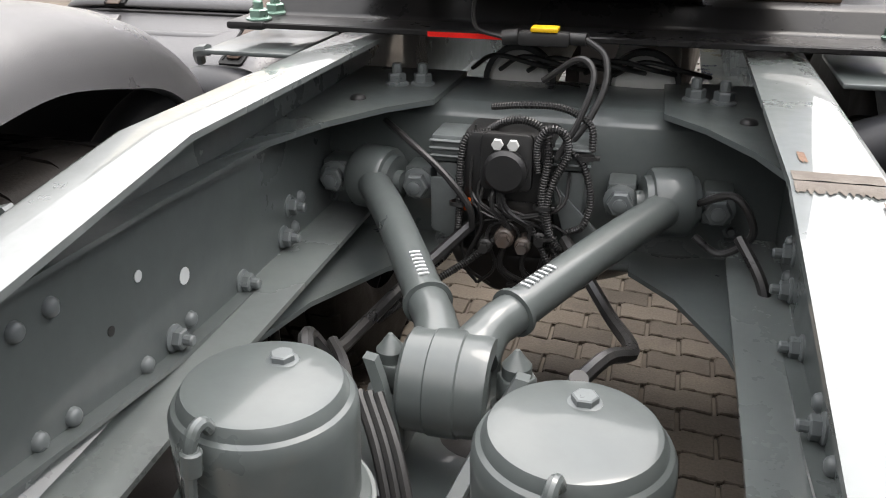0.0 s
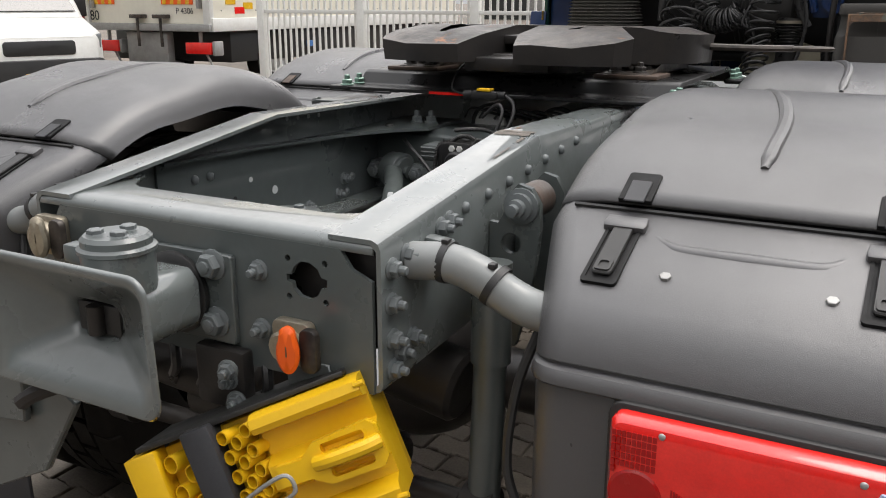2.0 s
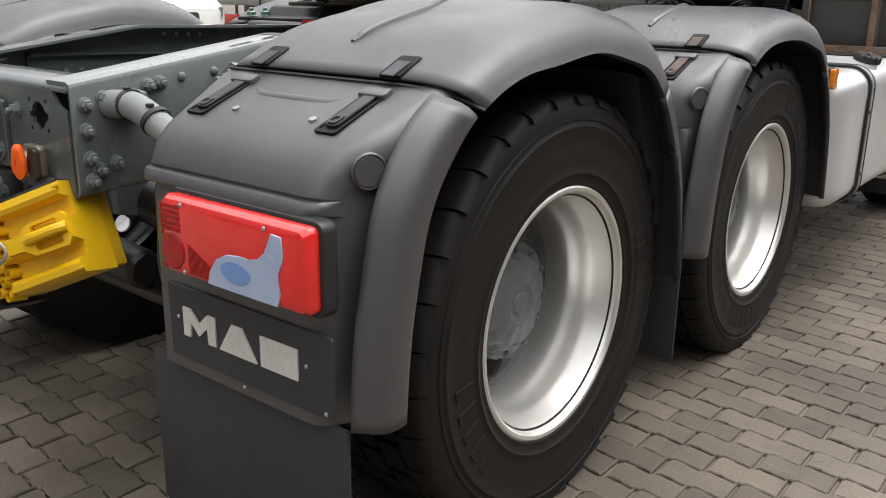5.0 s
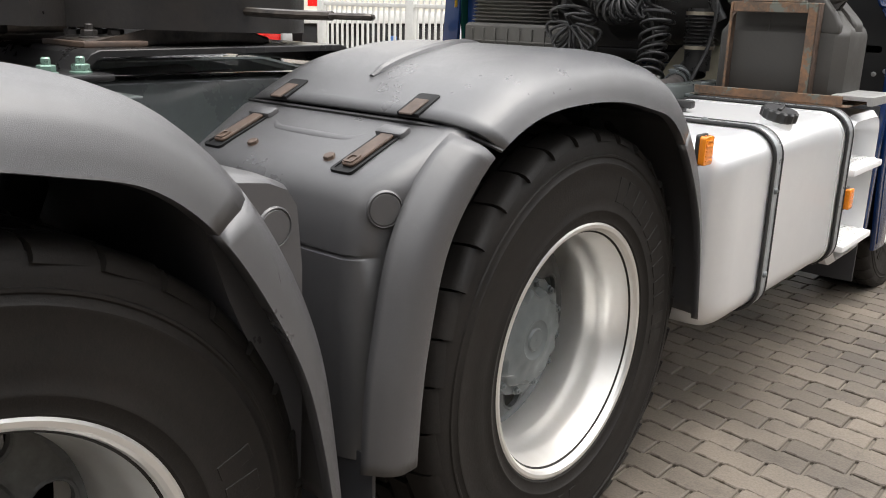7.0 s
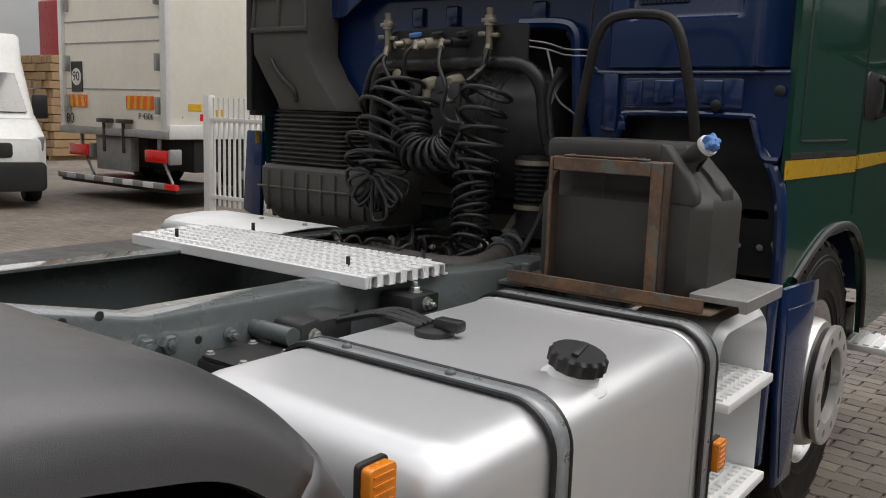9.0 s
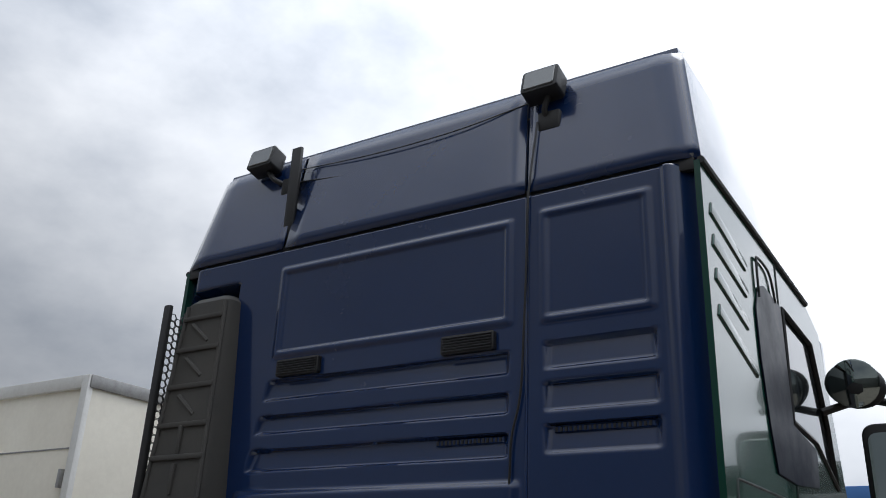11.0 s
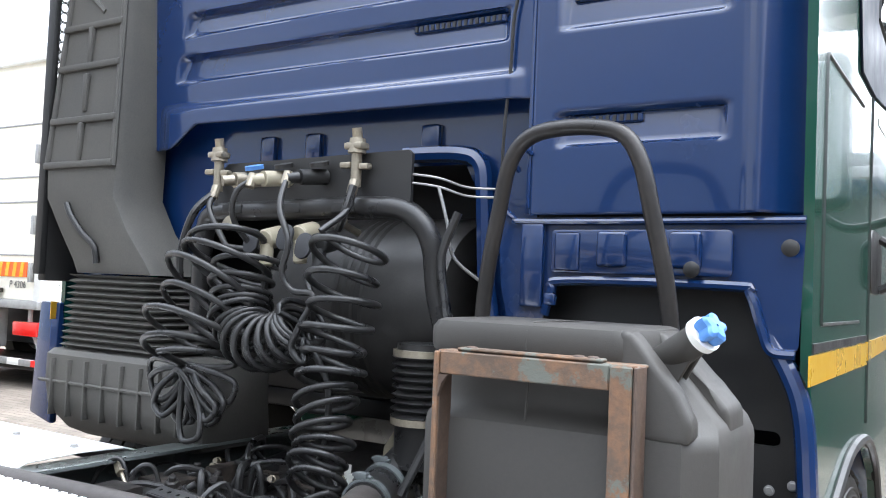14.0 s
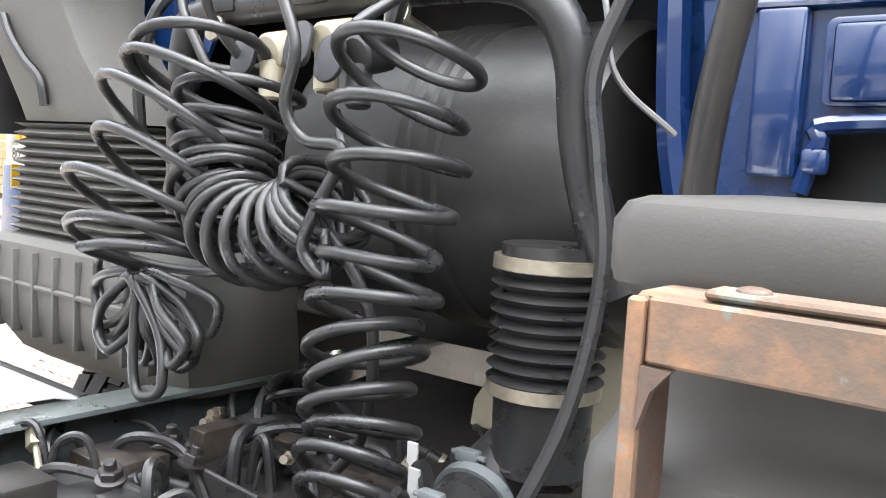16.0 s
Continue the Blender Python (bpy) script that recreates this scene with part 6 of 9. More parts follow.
for px, pz in ((0.95, 1.489), (1.14, 1.535)):
    bm = fresh()
    lathe(bm, [(0.017, 0), (0.017, 0.004), (0.011, 0.007), (0, 0.008)], 16, along((px, CY - 0.008, pz), (0, -1, 0)))
    part("rubber_plug", bm, M_BLACK, low_r)
for dx, dz in ((0.0, 0.012), (0.03, 0.045)):
    bm = fresh()
    tube(bm, [(0.515 + dx, CY - 0.002, 1.66 + dz), (0.505 + dx, CY - 0.02, 1.69 + dz), (0.525 + dx, CY - 0.02, 1.715 + dz), (0.545 + dx, CY - 0.002, 1.70 + dz)], 0.006, 6)
    part("cable_loop", bm, M_BLUE, low_r)
# dark wheel house behind the can
bm = fresh()
outl = [(0.62, 0.95), (1.14, 0.95), (1.165, 1.10), (1.14, 1.30), (1.09, 1.36), (1.06, 1.46), (0.60, 1.46), (0.60, 1.0)]
plate_holes(bm, outl, [rounded(1.02, 1.11, 1.135, 1.165, 0.014, 4)], "y", CY + 0.10, CY + 0.11)
wh = part("wheel_house", bm, M_BLACK, cab, "dusty black wheel house liner")
for px, pz in ((1.135, 1.06), (1.02, 1.045), (1.09, 1.045)):
    put("liner_screw", BOLT_ALU, wh, along((px, CY + 0.10, pz), (0, -1, 0)))
bm = fresh()
tube(bm, [(1.06, CY + 0.04, 1.46), (1.10, CY + 0.03, 1.36), (1.16, CY + 0.01, 1.24), (1.178, CY, 1.08), (1.18, CY, 0.95)], 0.020, 10)
part("arch_edge", bm, M_BLUE, cab)
bm = fresh()
prism(bm, [(1.15, 0.96), (1.21, 0.96), (1.205, 0.40), (1.155, 0.40)], "y", 3.62, 3.66, 0.008)
prism(bm, [(3.700, 0.945), (4.100, 0.925), (4.110, 0.890), (4.015, 0.60), (3.965, 0.265), (3.79, 0.275), (3.725, 0.60)], "x", 1.195, 1.215, 0.006)
prism(bm, [(3.74, 0.875), (4.06, 0.855), (3.985, 0.60), (3.945, 0.300), (3.815, 0.305), (3.76, 0.60)], "x", 1.2155, 1.219, 0.003)
part("wheel_arch_flap", bm, M_BLUE, cab, "dark blue wheel arch flap")

# air vents
for x0, x1 in ((-0.525, -0.311), (0.243, 0.455)):
    bm = fresh()
    prism(bm, rounded(x0, x1, 2.378, 2.445, 0.008, 3), "y", CY - 0.020, CY + 0.004, 0.003)
    vent = part("air_vent", bm, M_BLACK, cab, "black slatted plastic air vent")
    for k in range(6):
        bm = fresh()
        box(bm, x0 + 0.008, x1 - 0.008, CY - 0.026, CY - 0.018, 2.386 + 0.0095 * k, 2.391 + 0.0095 * k, 0.0015, 1)
        part("slat", bm, M_FENDER_DARK, vent)
# dark inset strips in two of the pockets
for x0, x1, z in ((0.22, 0.485, 2.087), (0.66, 0.99, 2.106), (0.66, 0.83, 1.824)):
    bm = fresh()
    box(bm, x0, x1, CY + 0.012, CY + 0.03, z - 0.016, z + 0.004, 0.003, 1)
    strip = part("drain_strip", bm, M_BLUE, cab)
    bm = fresh()
    for k in range(int((x1 - x0) / 0.016)):
        box(bm, x0 + 0.006 + 0.016 * k, x0 + 0.014 + 0.016 * k, CY + 0.009, CY + 0.014, z - 0.013, z + 0.001, 0)
    slots = part("drain_grid", bm, M_BLACK, strip)
    slots["kind"] = "stuff"

# raised roof that leans forward, in three panels with corner folds
def roof_y(z):
    return 3.728 + (z - 2.94) * 0.21


def roof_panel(x0, x1, t0, t1):
    bm = fresh()
    rows = []
    for f in np.linspace(0, 1, 15):
        row = []
        for g in np.linspace(0, 1, 10):
            z = 2.94 + 0.54 * g
            xa, xb = x0 + (t0 - x0) * g, x1 + (t1 - x1) * g
            x = xa + (xb - xa) * f
            edge = 0.05 * ease(0.92, 1.08, abs(x) / (1.178 - 0.075 * g))
            row.append((x, roof_y(z) + edge + 0.06 * ease(0.9, 1.0, g), z - 0.01 * ease(0.9, 1.0, g)))
        rows.append(row)
    sheet(bm, rows)
    return bm


roof = solid(part("raised_roof", roof_panel(-0.570, 0.560, -0.585, 0.515), M_BLUE, truck, "dark blue raised cab roof with work lamps", 50), 0.01, 1)
solid(part("roof_corner", roof_panel(-1.178, -0.590, -1.125, -0.605), M_BLUE, roof, "", 50), 0.01, 1)
solid(part("roof_corner", roof_panel(0.573, 1.178, 0.528, 1.110), M_BLUE, roof, "", 50), 0.01, 1)
bm = fresh()
box(bm, -1.16, 1.16, 3.735, 3.76, 2.90, 2.96, 0.004)
box(bm, -0.62, -0.565, roof_y(2.95) + 0.012, roof_y(2.95) + 0.03, 2.94, 3.44, 0.004)
part("roof_joint", bm, M_BLACK, roof)
rows = []
bm = fresh()
for g, z in ((0, 2.93), (0.3, 3.10), (0.7, 3.32), (1.0, 3.46)):
    w = 1.178 - 0.075 * g
    rows.append([(w - 0.004, roof_y(z) + 0.02, z), (w, roof_y(z) + 0.06, z), (w, 4.6, z), (w - 0.05, 5.3 - 0.5 * g, z), (0.6, 5.6 - 0.7 * g, z), (-0.6, 5.6 - 0.7 * g, z), (-w + 0.05, 5.3 - 0.5 * g, z), (-w, 4.6, z), (-w, roof_y(z) + 0.06, z), (-w + 0.004, roof_y(z) + 0.02, z)])
loft(bm, rows)
part("roof_shell", bm, M_BLUE, roof, "", 50)
# work lamps
for lx, lz, bx in ((-0.80, 3.43, -0.66), (0.615, 3.40, 0.62)):
    ly = roof_y(lz)
    bm = fresh()
    tube(bm, [(bx, ly - 0.02, lz - 0.14), (0.5 * (bx + lx), ly - 0.06, lz - 0.11), (lx + 0.02, ly - 0.06, lz - 0.05)], 0.012, 8)
    box(bm, bx - 0.035, bx + 0.055, roof_y(lz - 0.15) - 0.022, roof_y(lz - 0.15) + 0.012, lz - 0.19, lz - 0.11, 0.008)
    lamp = part("work_lamp_bracket", bm, M_BLACK, roof)
    m = Matrix.Translation((lx, ly - 0.07, lz)) @ Matrix.Rotation(radians(-14), 4, "X")
    bm = fresh()
    prism(bm, rounded(-0.075, 0.075, -0.055, 0.055, 0.014, 3), "y", -0.03, 0.05, 0.008, 2, m)
    part("work_lamp", bm, M_BLACK, lamp, "black square work lamp")
    bm = fresh()
    prism(bm, rounded(-0.062, 0.062, -0.043, 0.043, 0.010, 3), "y", -0.036, -0.026, 0.002, 1, m)
    part("lamp_glass", bm, M_LENSGREY, lamp)
for dz in (0.0, -0.07):
    bm = fresh()
    tube(bm, [(-0.62, roof_y(3.35 + dz) - 0.012, 3.36 + dz), (-0.2, roof_y(3.33) - 0.022, 3.325 + dz * 1.1), (0.2, roof_y(3.33) - 0.022, 3.325 + dz * 1.2), (0.54, roof_y(3.38) - 0.012, 3.37 + dz)], 0.003, 5)
    part("roof_cable", bm, M_BLACK, roof)

# sides
SIDE = [(3.735, 1.30), (3.735, 2.93), (5.35, 2.93), (5.62, 2.86), (5.80, 2.3), (5.95, 1.8), (5.97, 0.55), (5.06, 0.55), (5.02, 0.72), (4.90, 0.92), (4.71, 1.03), (4.51, 1.06), (4.28, 1.05), (4.06, 0.99), (3.92, 0.93), (3.80, 0.93)]
WINDOW = [(4.75, 2.278), (5.20, 2.270), (5.62, 2.13), (5.54, 2.40), (5.34, 2.74), (4.78, 2.74)]
CORNER = [(4.300, 2.60), (4.300, 2.42), (4.345, 2.19), (4.395, 2.035), (4.70, 2.035), (5.13, 2.075), (5.165, 2.235), (4.735, 2.262), (4.735, 2.735), (4.46, 2.735), (4.37, 2.70)]
for s in (1, -1):
    bm = fresh()
    plate_holes(bm, SIDE, [WINDOW], "x", s * (CW - 0.02), s * CW)
    side = part("cab_side", bm, M_GREEN, truck, "glossy green cab side with yellow stripe")
    bm = fresh()
    prism(bm, WINDOW, "x", s * (CW - 0.014), s * (CW - 0.008), 0)
    part("side_window", bm, M_GLASS, side, "dark tinted cab window")
    bm = fresh()
    q = [(s * CW, yy, zz) for yy, zz in WINDOW]
    tube(bm, q + q[:1], 0.012, 6, 0)
    part("window_seal", bm, M_BLACK, side)
    bm = fresh()
    prism(bm, [(3.70, 1.272), (4.635, 1.266), (4.625, 1.326), (3.70, 1.330)], "x", s * CW, s * (CW + 0.003), 0)
    part("stripe", bm, M_YSTRIPE, side, "yellow painted stripe")
    bm = fresh()
    prism(bm, [(4.650, 1.275), (5.90, 1.302), (5.90, 1.342), (4.640, 1.328)], "x", s * CW, s * (CW + 0.003), 0)
    part("stripe", bm, M_YSTRIPE, side)
    bm = fresh()
    prism(bm, CORNER, "x", s * (CW + 0.001), s * (CW + 0.007), 0.002, 1)
    part("corner_panel", bm, M_NAVYTRIM, side, "dark navy window corner panel")
    # long pressings behind the door, each a blade that fades into the side
    for (ya, za), (yb, zb), h in (((3.80, 2.815), (4.24, 2.755), 0.050), ((3.80, 2.705), (4.22, 2.650), 0.050), ((3.80, 2.590), (4.20, 2.525), 0.048), ((3.80, 2.470), (4.27, 2.375), 0.046)):
        bm = fresh()
        prism(bm, [(ya, za - h), (ya + 0.02, za), (yb - 0.05, zb), (yb, zb - 0.35 * h), (yb - 0.03, zb - h)], "x", s * (CW - 0.010), s * (CW + 0.006), 0.0055, 3)
        part("side_pressing", bm, M_GREEN, side)
    bm = fresh()
    q = [(s * (CW + 0.008), yy, zz) for yy, zz in ((4.36, 2.66), (4.37, 2.80), (4.40, 2.825), (4.54, 2.83), (4.60, 2.80), (4.64, 2.72))]
    tube(bm, q, 0.005, 6)
    part("quarter_seal", bm, M_BLACK, side)
    bm = fresh()
    tube(bm, [(s * (CW + 0.002), 3.74, 2.932), (s * (CW + 0.002), 4.5, 2.934), (s * (CW + 0.002), 5.35, 2.934)], 0.013, 8)
    part("roof_side_joint", bm, M_BLACK, side)
    for k in range(7):
        bm = fresh()
        box(bm, min(s * (CW + 0.0005), s * (CW + 0.002)), max(s * (CW + 0.0005), s * (CW + 0.002)), 4.85 + 0.05 * k, 4.885 + 0.05 * k, 1.978, 2.002, 0)
        part("lettering_bar", bm, M_WHITE, side, "pale lettering bar")
    for k, mm in enumerate((M_RED, M_WHITE)):
        bm = fresh()
        box(bm, min(s * (CW + 0.0005), s * (CW + 0.002)), max(s * (CW + 0.0005), s * (CW + 0.002)), 5.50, 5.59, 1.832 - 0.02 * k, 1.852 - 0.02 * k, 0)
        part("badge_bar", bm, mm, side)
    for q in ([(3.84, 1.388), (4.45, 1.387)], [(3.84, 1.388), (3.852, 1.93), (3.865, 1.95)], [(3.865, 1.95), (4.48, 1.962)], [(4.66, 1.10), (4.665, 1.6), (4.715, 2.27), (4.74, 2.93)]):
        bm = fresh()
        tube(bm, [(s * (CW + 0.0005), yy, zz) for yy, zz in q], 0.004, 5, 0)
        part("body_gap", bm, M_BLACK, side)
    bm = fresh()
    prism(bm, [(3.74, 1.333), (4.62, 1.330), (4.62, 1.348), (3.74, 1.352)], "x", s * (CW - 0.002), s * (CW + 0.003), 0)
    part("sill_joint", bm, M_BLACK, side)
    bm = fresh()
    prism(bm, rounded(4.68, 4.98, 1.465, 1.65, 0.06, 5), "x", s * (CW - 0.002), s * (CW + 0.004), 0.002)
    hnd = part("handle_recess", bm, M_BLACK, side, "black door handle recess")
    bm = fresh()
    tube(bm, [(s * (CW + 0.004), 4.90, 1.475), (s * (CW + 0.035), 4.905, 1.50), (s * (CW + 0.038), 4.905, 1.56), (s * (CW + 0.035), 4.905, 1.61), (s * (CW + 0.004), 4.90, 1.635)], 0.013, 8)
    part("door_handle", bm, M_BLACK, hnd)
    bm = fresh()
    e = [(s * (CW + 0.004), yy, zz) for yy, zz in ((3.90, 0.94), (4.06, 1.0), (4.28, 1.06), (4.51, 1.07), (4.71, 1.04), (4.90, 0.93), (5.02, 0.73), (5.05, 0.58))]
    tube(bm, e, 0.014, 8)
    part("arch_trim", bm, M_BLACK, side)
    # mirrors
    bm = fresh()
    tube(bm, [(s * CW, 5.45, 2.45), (s * 1.34, 5.5, 2.50), (s * 1.46, 5.5, 2.48)], 0.018, 8)
    arm = part("mirror_arm", bm, M_BLACK, truck, "black door mirror")
    bm = fresh()
    tube(bm, [(s * CW, 5.5, 1.75), (s * 1.34, 5.55, 1.72), (s * 1.46, 5.5, 1.78)], 0.018, 8)
    part("lower_arm", bm, M_BLACK, arm)
    bm = fresh()
    prism(bm, rounded(s * 1.45 - 0.12, s * 1.45 + 0.12, 1.78, 2.38, 0.05, 4), "y", 5.42, 5.54, 0.03, 3)
    part("mirror_housing", bm, M_BLACK, arm)
    bm = fresh()
    prism(bm, rounded(s * 1.45 - 0.098, s * 1.45 + 0.098, 1.82, 2.34, 0.04, 4), "y", 5.408, 5.418, 0.002, 1)
    part("mirror_glass", bm, M_MIRROR, arm)
    bm = fresh()
    t = bmesh.new()
    bmesh.ops.create_uvsphere(t, u_segments=24, v_segments=12, radius=0.13)
    merge(bm, t, Matrix.Translation((s * 1.33, 5.45, 2.56)) @ Matrix.Rotation(radians(20 * s), 4, "Y") @ Matrix.Diagonal((1, 0.38, 0.8, 1)))
    part("wide_mirror", bm, M_BLACK, arm)
    bm = fresh()
    lathe(bm, [(0, 0.004), (0.10, 0.002), (0.108, 0)], 24, along((s * 1.33, 5.405, 2.56), (0, -1, -0.1)))
    part("wide_mirror_glass", bm, M_MIRROR, arm)
bm = fresh()
box(bm, -CW + 0.03, CW - 0.03, 5.85, 5.93, 0.6, 2.9, 0.01)
part("cab_front", bm, M_BLUE, cab)
bm = fresh()
box(bm, -CW + 0.03, CW - 0.03, 4.10, 5.85, 1.02, 1.08, 0.01)
part("cab_floor", bm, M_BLACK, cab)
bm = fresh()
box(bm, -CW + 0.03, CW - 0.03, 4.10, 4.14, 1.08, 2.1, 0.01)
part("inner_bulkhead", bm, M_BLACK, cab)

# front wheels
for s in (1, -1):
    w = wheel(s * 1.035, 4.30, s, 20)
    bm = fresh()
    lathe(bm, [(0.300, 0.118), (0.313, 0.124), (0.313, 0.134), (0.302, 0.136), (0.285, 0.12), (0.268, 0.09), (0.262, 0.05), (0.256, 0.046), (0.250, 0.062), (0.243, 0.10), (0.234, 0.150), (0.226, 0.166), (0.214, 0.170), (0.200, 0.170)], 64)
    part("front_rim", bm, M_RIM, w, "silver front wheel rim dished outward")
    bm = fresh()
    t = fresh()
    plate_holes(t, ring(0, 0, 0.214, 64), [ring(0, 0, 0.142, 40)] + [ring(0.180 * math.cos(2 * math.pi * k / 10), 0.180 * math.sin(2 * math.pi * k / 10), 0.019, 14) for k in range(10)], "z", 0.190, 0.212)
    merge(bm, t)
    lathe(bm, [(0.214, 0.190), (0.219, 0.193), (0.219, 0.209), (0.214, 0.212)], 64)
    lathe(bm, [(0.142, 0.212), (0.137, 0.209), (0.137, 0.16), (0.142, 0.16)], 48)
    part("wheel_flange", bm, M_RIM, w, "silver bolt ring of the front wheel")
    bm = fresh()
    lathe(bm, [(0.206, 0.168), (0.206, 0.1905), (0.150, 0.1905), (0.136, 0.175), (0.132, 0.12), (0.105, 0.12), (0.098, 0.165), (0.085, 0.172), (0, 0.174)], 48)
    part("hub_cap", bm, M_DARKSTEEL, w)
    for k in range(10):
        a = 2 * math.pi * k / 10
        put("hub_bolt", HUBBOLT, w, Matrix.Translation((0.180 * math.cos(a), 0.180 * math.sin(a), 0.190)) @ Matrix.Scale(1.3, 4))
        d = Vector((math.cos(a + 0.3), math.sin(a + 0.3), 0.0))
        bm = fresh()
        lathe(bm, [(0.022, 0.0), (0.022, 0.002), (0, 0.002)], 14, along(d * 0.2415 + Vector((0, 0, 0.108)), d + Vector((0, 0, 0.18))))
        part("hand_hole", bm, M_BLACK, w)
bm = fresh()
rod(bm, (-0.85, 4.30, 0.50), (0.85, 4.30, 0.50), 0.06, 16)
part("front_axle", bm, M_DARKSTEEL, truck)
bm = fresh()
box(bm, 1.06, 1.34, 5.25, 5.55, 0.42, 0.45, 0.006)
cstep = part("cab_step", bm, M_ALU, truck, "grated aluminium cab step")
for k in range(6):
    bm = fresh()
    box(bm, 1.075 + 0.044 * k, 1.10 + 0.044 * k, 5.26, 5.54, 0.45, 0.458, 0.002, 1)
    part("step_bar", bm, M_ALU, cstep)
bm = fresh()
box(bm, 0.98, 1.07, 5.30, 5.50, 0.40, 0.60, 0.006)
part("step_bracket", bm, M_BLACK, cstep)

# ---- between cab and tank ----
# air intake stack
def stack_at(z):
    """Left and right edge and face of the stack; it leans back and narrows upwards."""
    f = max(z - 1.75, 0.0)
    return -1.070 + 0.030 * f, -0.715 - 0.076 * f, 3.572 + 0.078 * f


intake = fresh()
rows = []
for z, i in ((2.765, 0.05), (2.755, 0.02), (2.73, 0.0), (2.3, 0.0), (1.75, 0.0)):
    x0, x1, y0 = stack_at(z)
    rows.append((z, x0 + i, x1 - i, y0 + i))
rows += [(1.66, -1.06, -0.715, 3.57), (1.56, -1.00, -0.66, 3.58), (1.47, -0.94, -0.585, 3.59), (1.43, -0.93, -0.565, 3.60)]
loft(intake, [[(x0, y0 + 0.18, z), (x0, y0 + 0.03, z), (x0 + 0.012, y0 + 0.008, z), (x0 + 0.035, y0, z), (x1 - 0.035, y0, z), (x1 - 0.012, y0 + 0.008, z), (x1, y0 + 0.03, z), (x1, y0 + 0.18, z)] for z, x0, x1, y0 in rows])
stack = part("air_intake", intake, M_INTAKE, truck, "black plastic ribbed air intake stack")
for z in (2.66, 2.52, 2.36, 2.20, 2.07, 1.90, 1.76):
    bm = fresh()
    x0, x1, y0 = stack_at(z)
    box(bm, x0 + 0.01, x1 - 0.01, y0 - 0.012, y0 + 0.012, z - 0.011, z + 0.011, 0.006)
    part("cross_rib", bm, M_INTAKE, stack)
for z in (2.59, 2.44, 2.28):
    bm = fresh()
    x0, x1, y0 = stack_at(z)
    xm = 0.5 * (x0 + x1)
    rod(bm, (xm - 0.055, y0, z + 0.040), (xm + 0.045, y0 + 0.002, z - 0.040), 0.011, 8)
    part("slant_rib", bm, M_INTAKE, stack)
for z in (2.135, 1.985, 1.83):
    bm = fresh()
    x0, x1, y0 = stack_at(z)
    xm = 0.5 * (x0 + x1)
    box(bm, xm - 0.010, xm + 0.010, y0 - 0.012, y0 + 0.012, z - 0.06, z + 0.06, 0.006)
    part("upright_rib", bm, M_INTAKE, stack)
for side in (0, 1):
    bm = fresh()
    pts = []
    for z in (2.72, 2.4, 2.1, 1.75):
        e = stack_at(z)
        pts.append((e[side] + (0.016 if side == 0 else -0.016), e[2] + 0.002, z))
    tube(bm, pts, 0.010, 8)
    part("edge_bead", bm, M_INTAKE, stack)
bm = fresh()
tube(bm, [(-0.93, 3.566, 1.64), (-0.90, 3.564, 1.60), (-0.85, 3.568, 1.55), (-0.80, 3.575, 1.51), (-0.79, 3.58, 1.46)], 0.010, 8)
part("curved_slot", bm, M_BLACK, stack)
# bellows below the stack
bm = fresh()
rows = []
for k in range(49):
    z = 1.425 - 0.235 * k / 48
    w = 0.010 * math.cos(2 * math.pi * k / 4)
    f = k / 48
    x0, x1, y0 = -0.945 - 0.03 * f - w, -0.565 + 0.045 * f + w, 3.595 - w
    rows.append([(x0, y0 + 0.2, z), (x0, y0 + 0.03, z), (x0 + 0.03, y0, z), (x1 - 0.03, y0, z), (x1, y0 + 0.03, z), (x1, y0 + 0.2, z)])
loft(bm, rows)
part("bellows", bm, M_INTAKE, stack, "black rubber bellows", 60)
bm = fresh()
rows = []
for z, x0, x1, y0 in ((1.195, -1.0, -0.30, 3.575), (1.18, -1.01, -0.29, 3.56), (1.10, -1.005, -0.285, 3.555), (1.02, -0.99, -0.28, 3.56), (0.965, -0.92, -0.30, 3.58), (0.95, -0.86, -0.34, 3.60)):
    rows.append([(x0, y0 + 0.25, z), (x0, y0 + 0.05, z), (x0 + 0.015, y0 + 0.015, z), (x0 + 0.05, y0, z), (x1 - 0.05, y0, z), (x1 - 0.015, y0 + 0.015, z), (x1, y0 + 0.05, z), (x1, y0 + 0.25, z)])
loft(bm, rows)
fb = part("filter_box", bm, M_INTAKE, truck, "black plastic air filter housing")
for k in range(8):
    bm = fresh()
    x = -0.93 + 0.08 * k
    box(bm, x - 0.004, x + 0.004, 3.545, 3.57, 1.0, 1.17, 0.003)
    part("box_rib", bm, M_INTAKE, fb)
bm = fresh()
tube(bm, [(-1.0, 3.556, 1.10), (-0.6, 3.551, 1.102), (-0.3, 3.553, 1.105)], 0.006, 6)
part("box_seam", bm, M_INTAKE, fb)
# honeycomb screen at the stack's far edge
bm = fresh()
for i in range(3):
    for j in range(55):
        cy, cz = 3.62 + 0.028 * i, 1.80 + 0.0162 * j
        if (i + j) % 2:
            continue
        lathe(bm, [(0.0155, 0), (0.0175, 0), (0.0175, 0.006), (0.0155, 0.006)], 6, along((-1.085, cy, cz), (1, 0, 0)), close=True)
scr = part("honeycomb_screen", bm, M_BLACK, stack)
scr["kind"] = "stuff"
bm = fresh()
box(bm, -1.10, -1.065, 3.575, 3.60, 1.42, 2.72, 0.006)
box(bm, -1.105, -1.085, 3.69, 3.74, 1.42, 2.72, 0.006)
box(bm, -1.11, -1.07, 3.60, 3.74, 1.40, 1.80, 0.006)
part("screen_frame", bm, M_BLACK, stack)
bm = fresh()
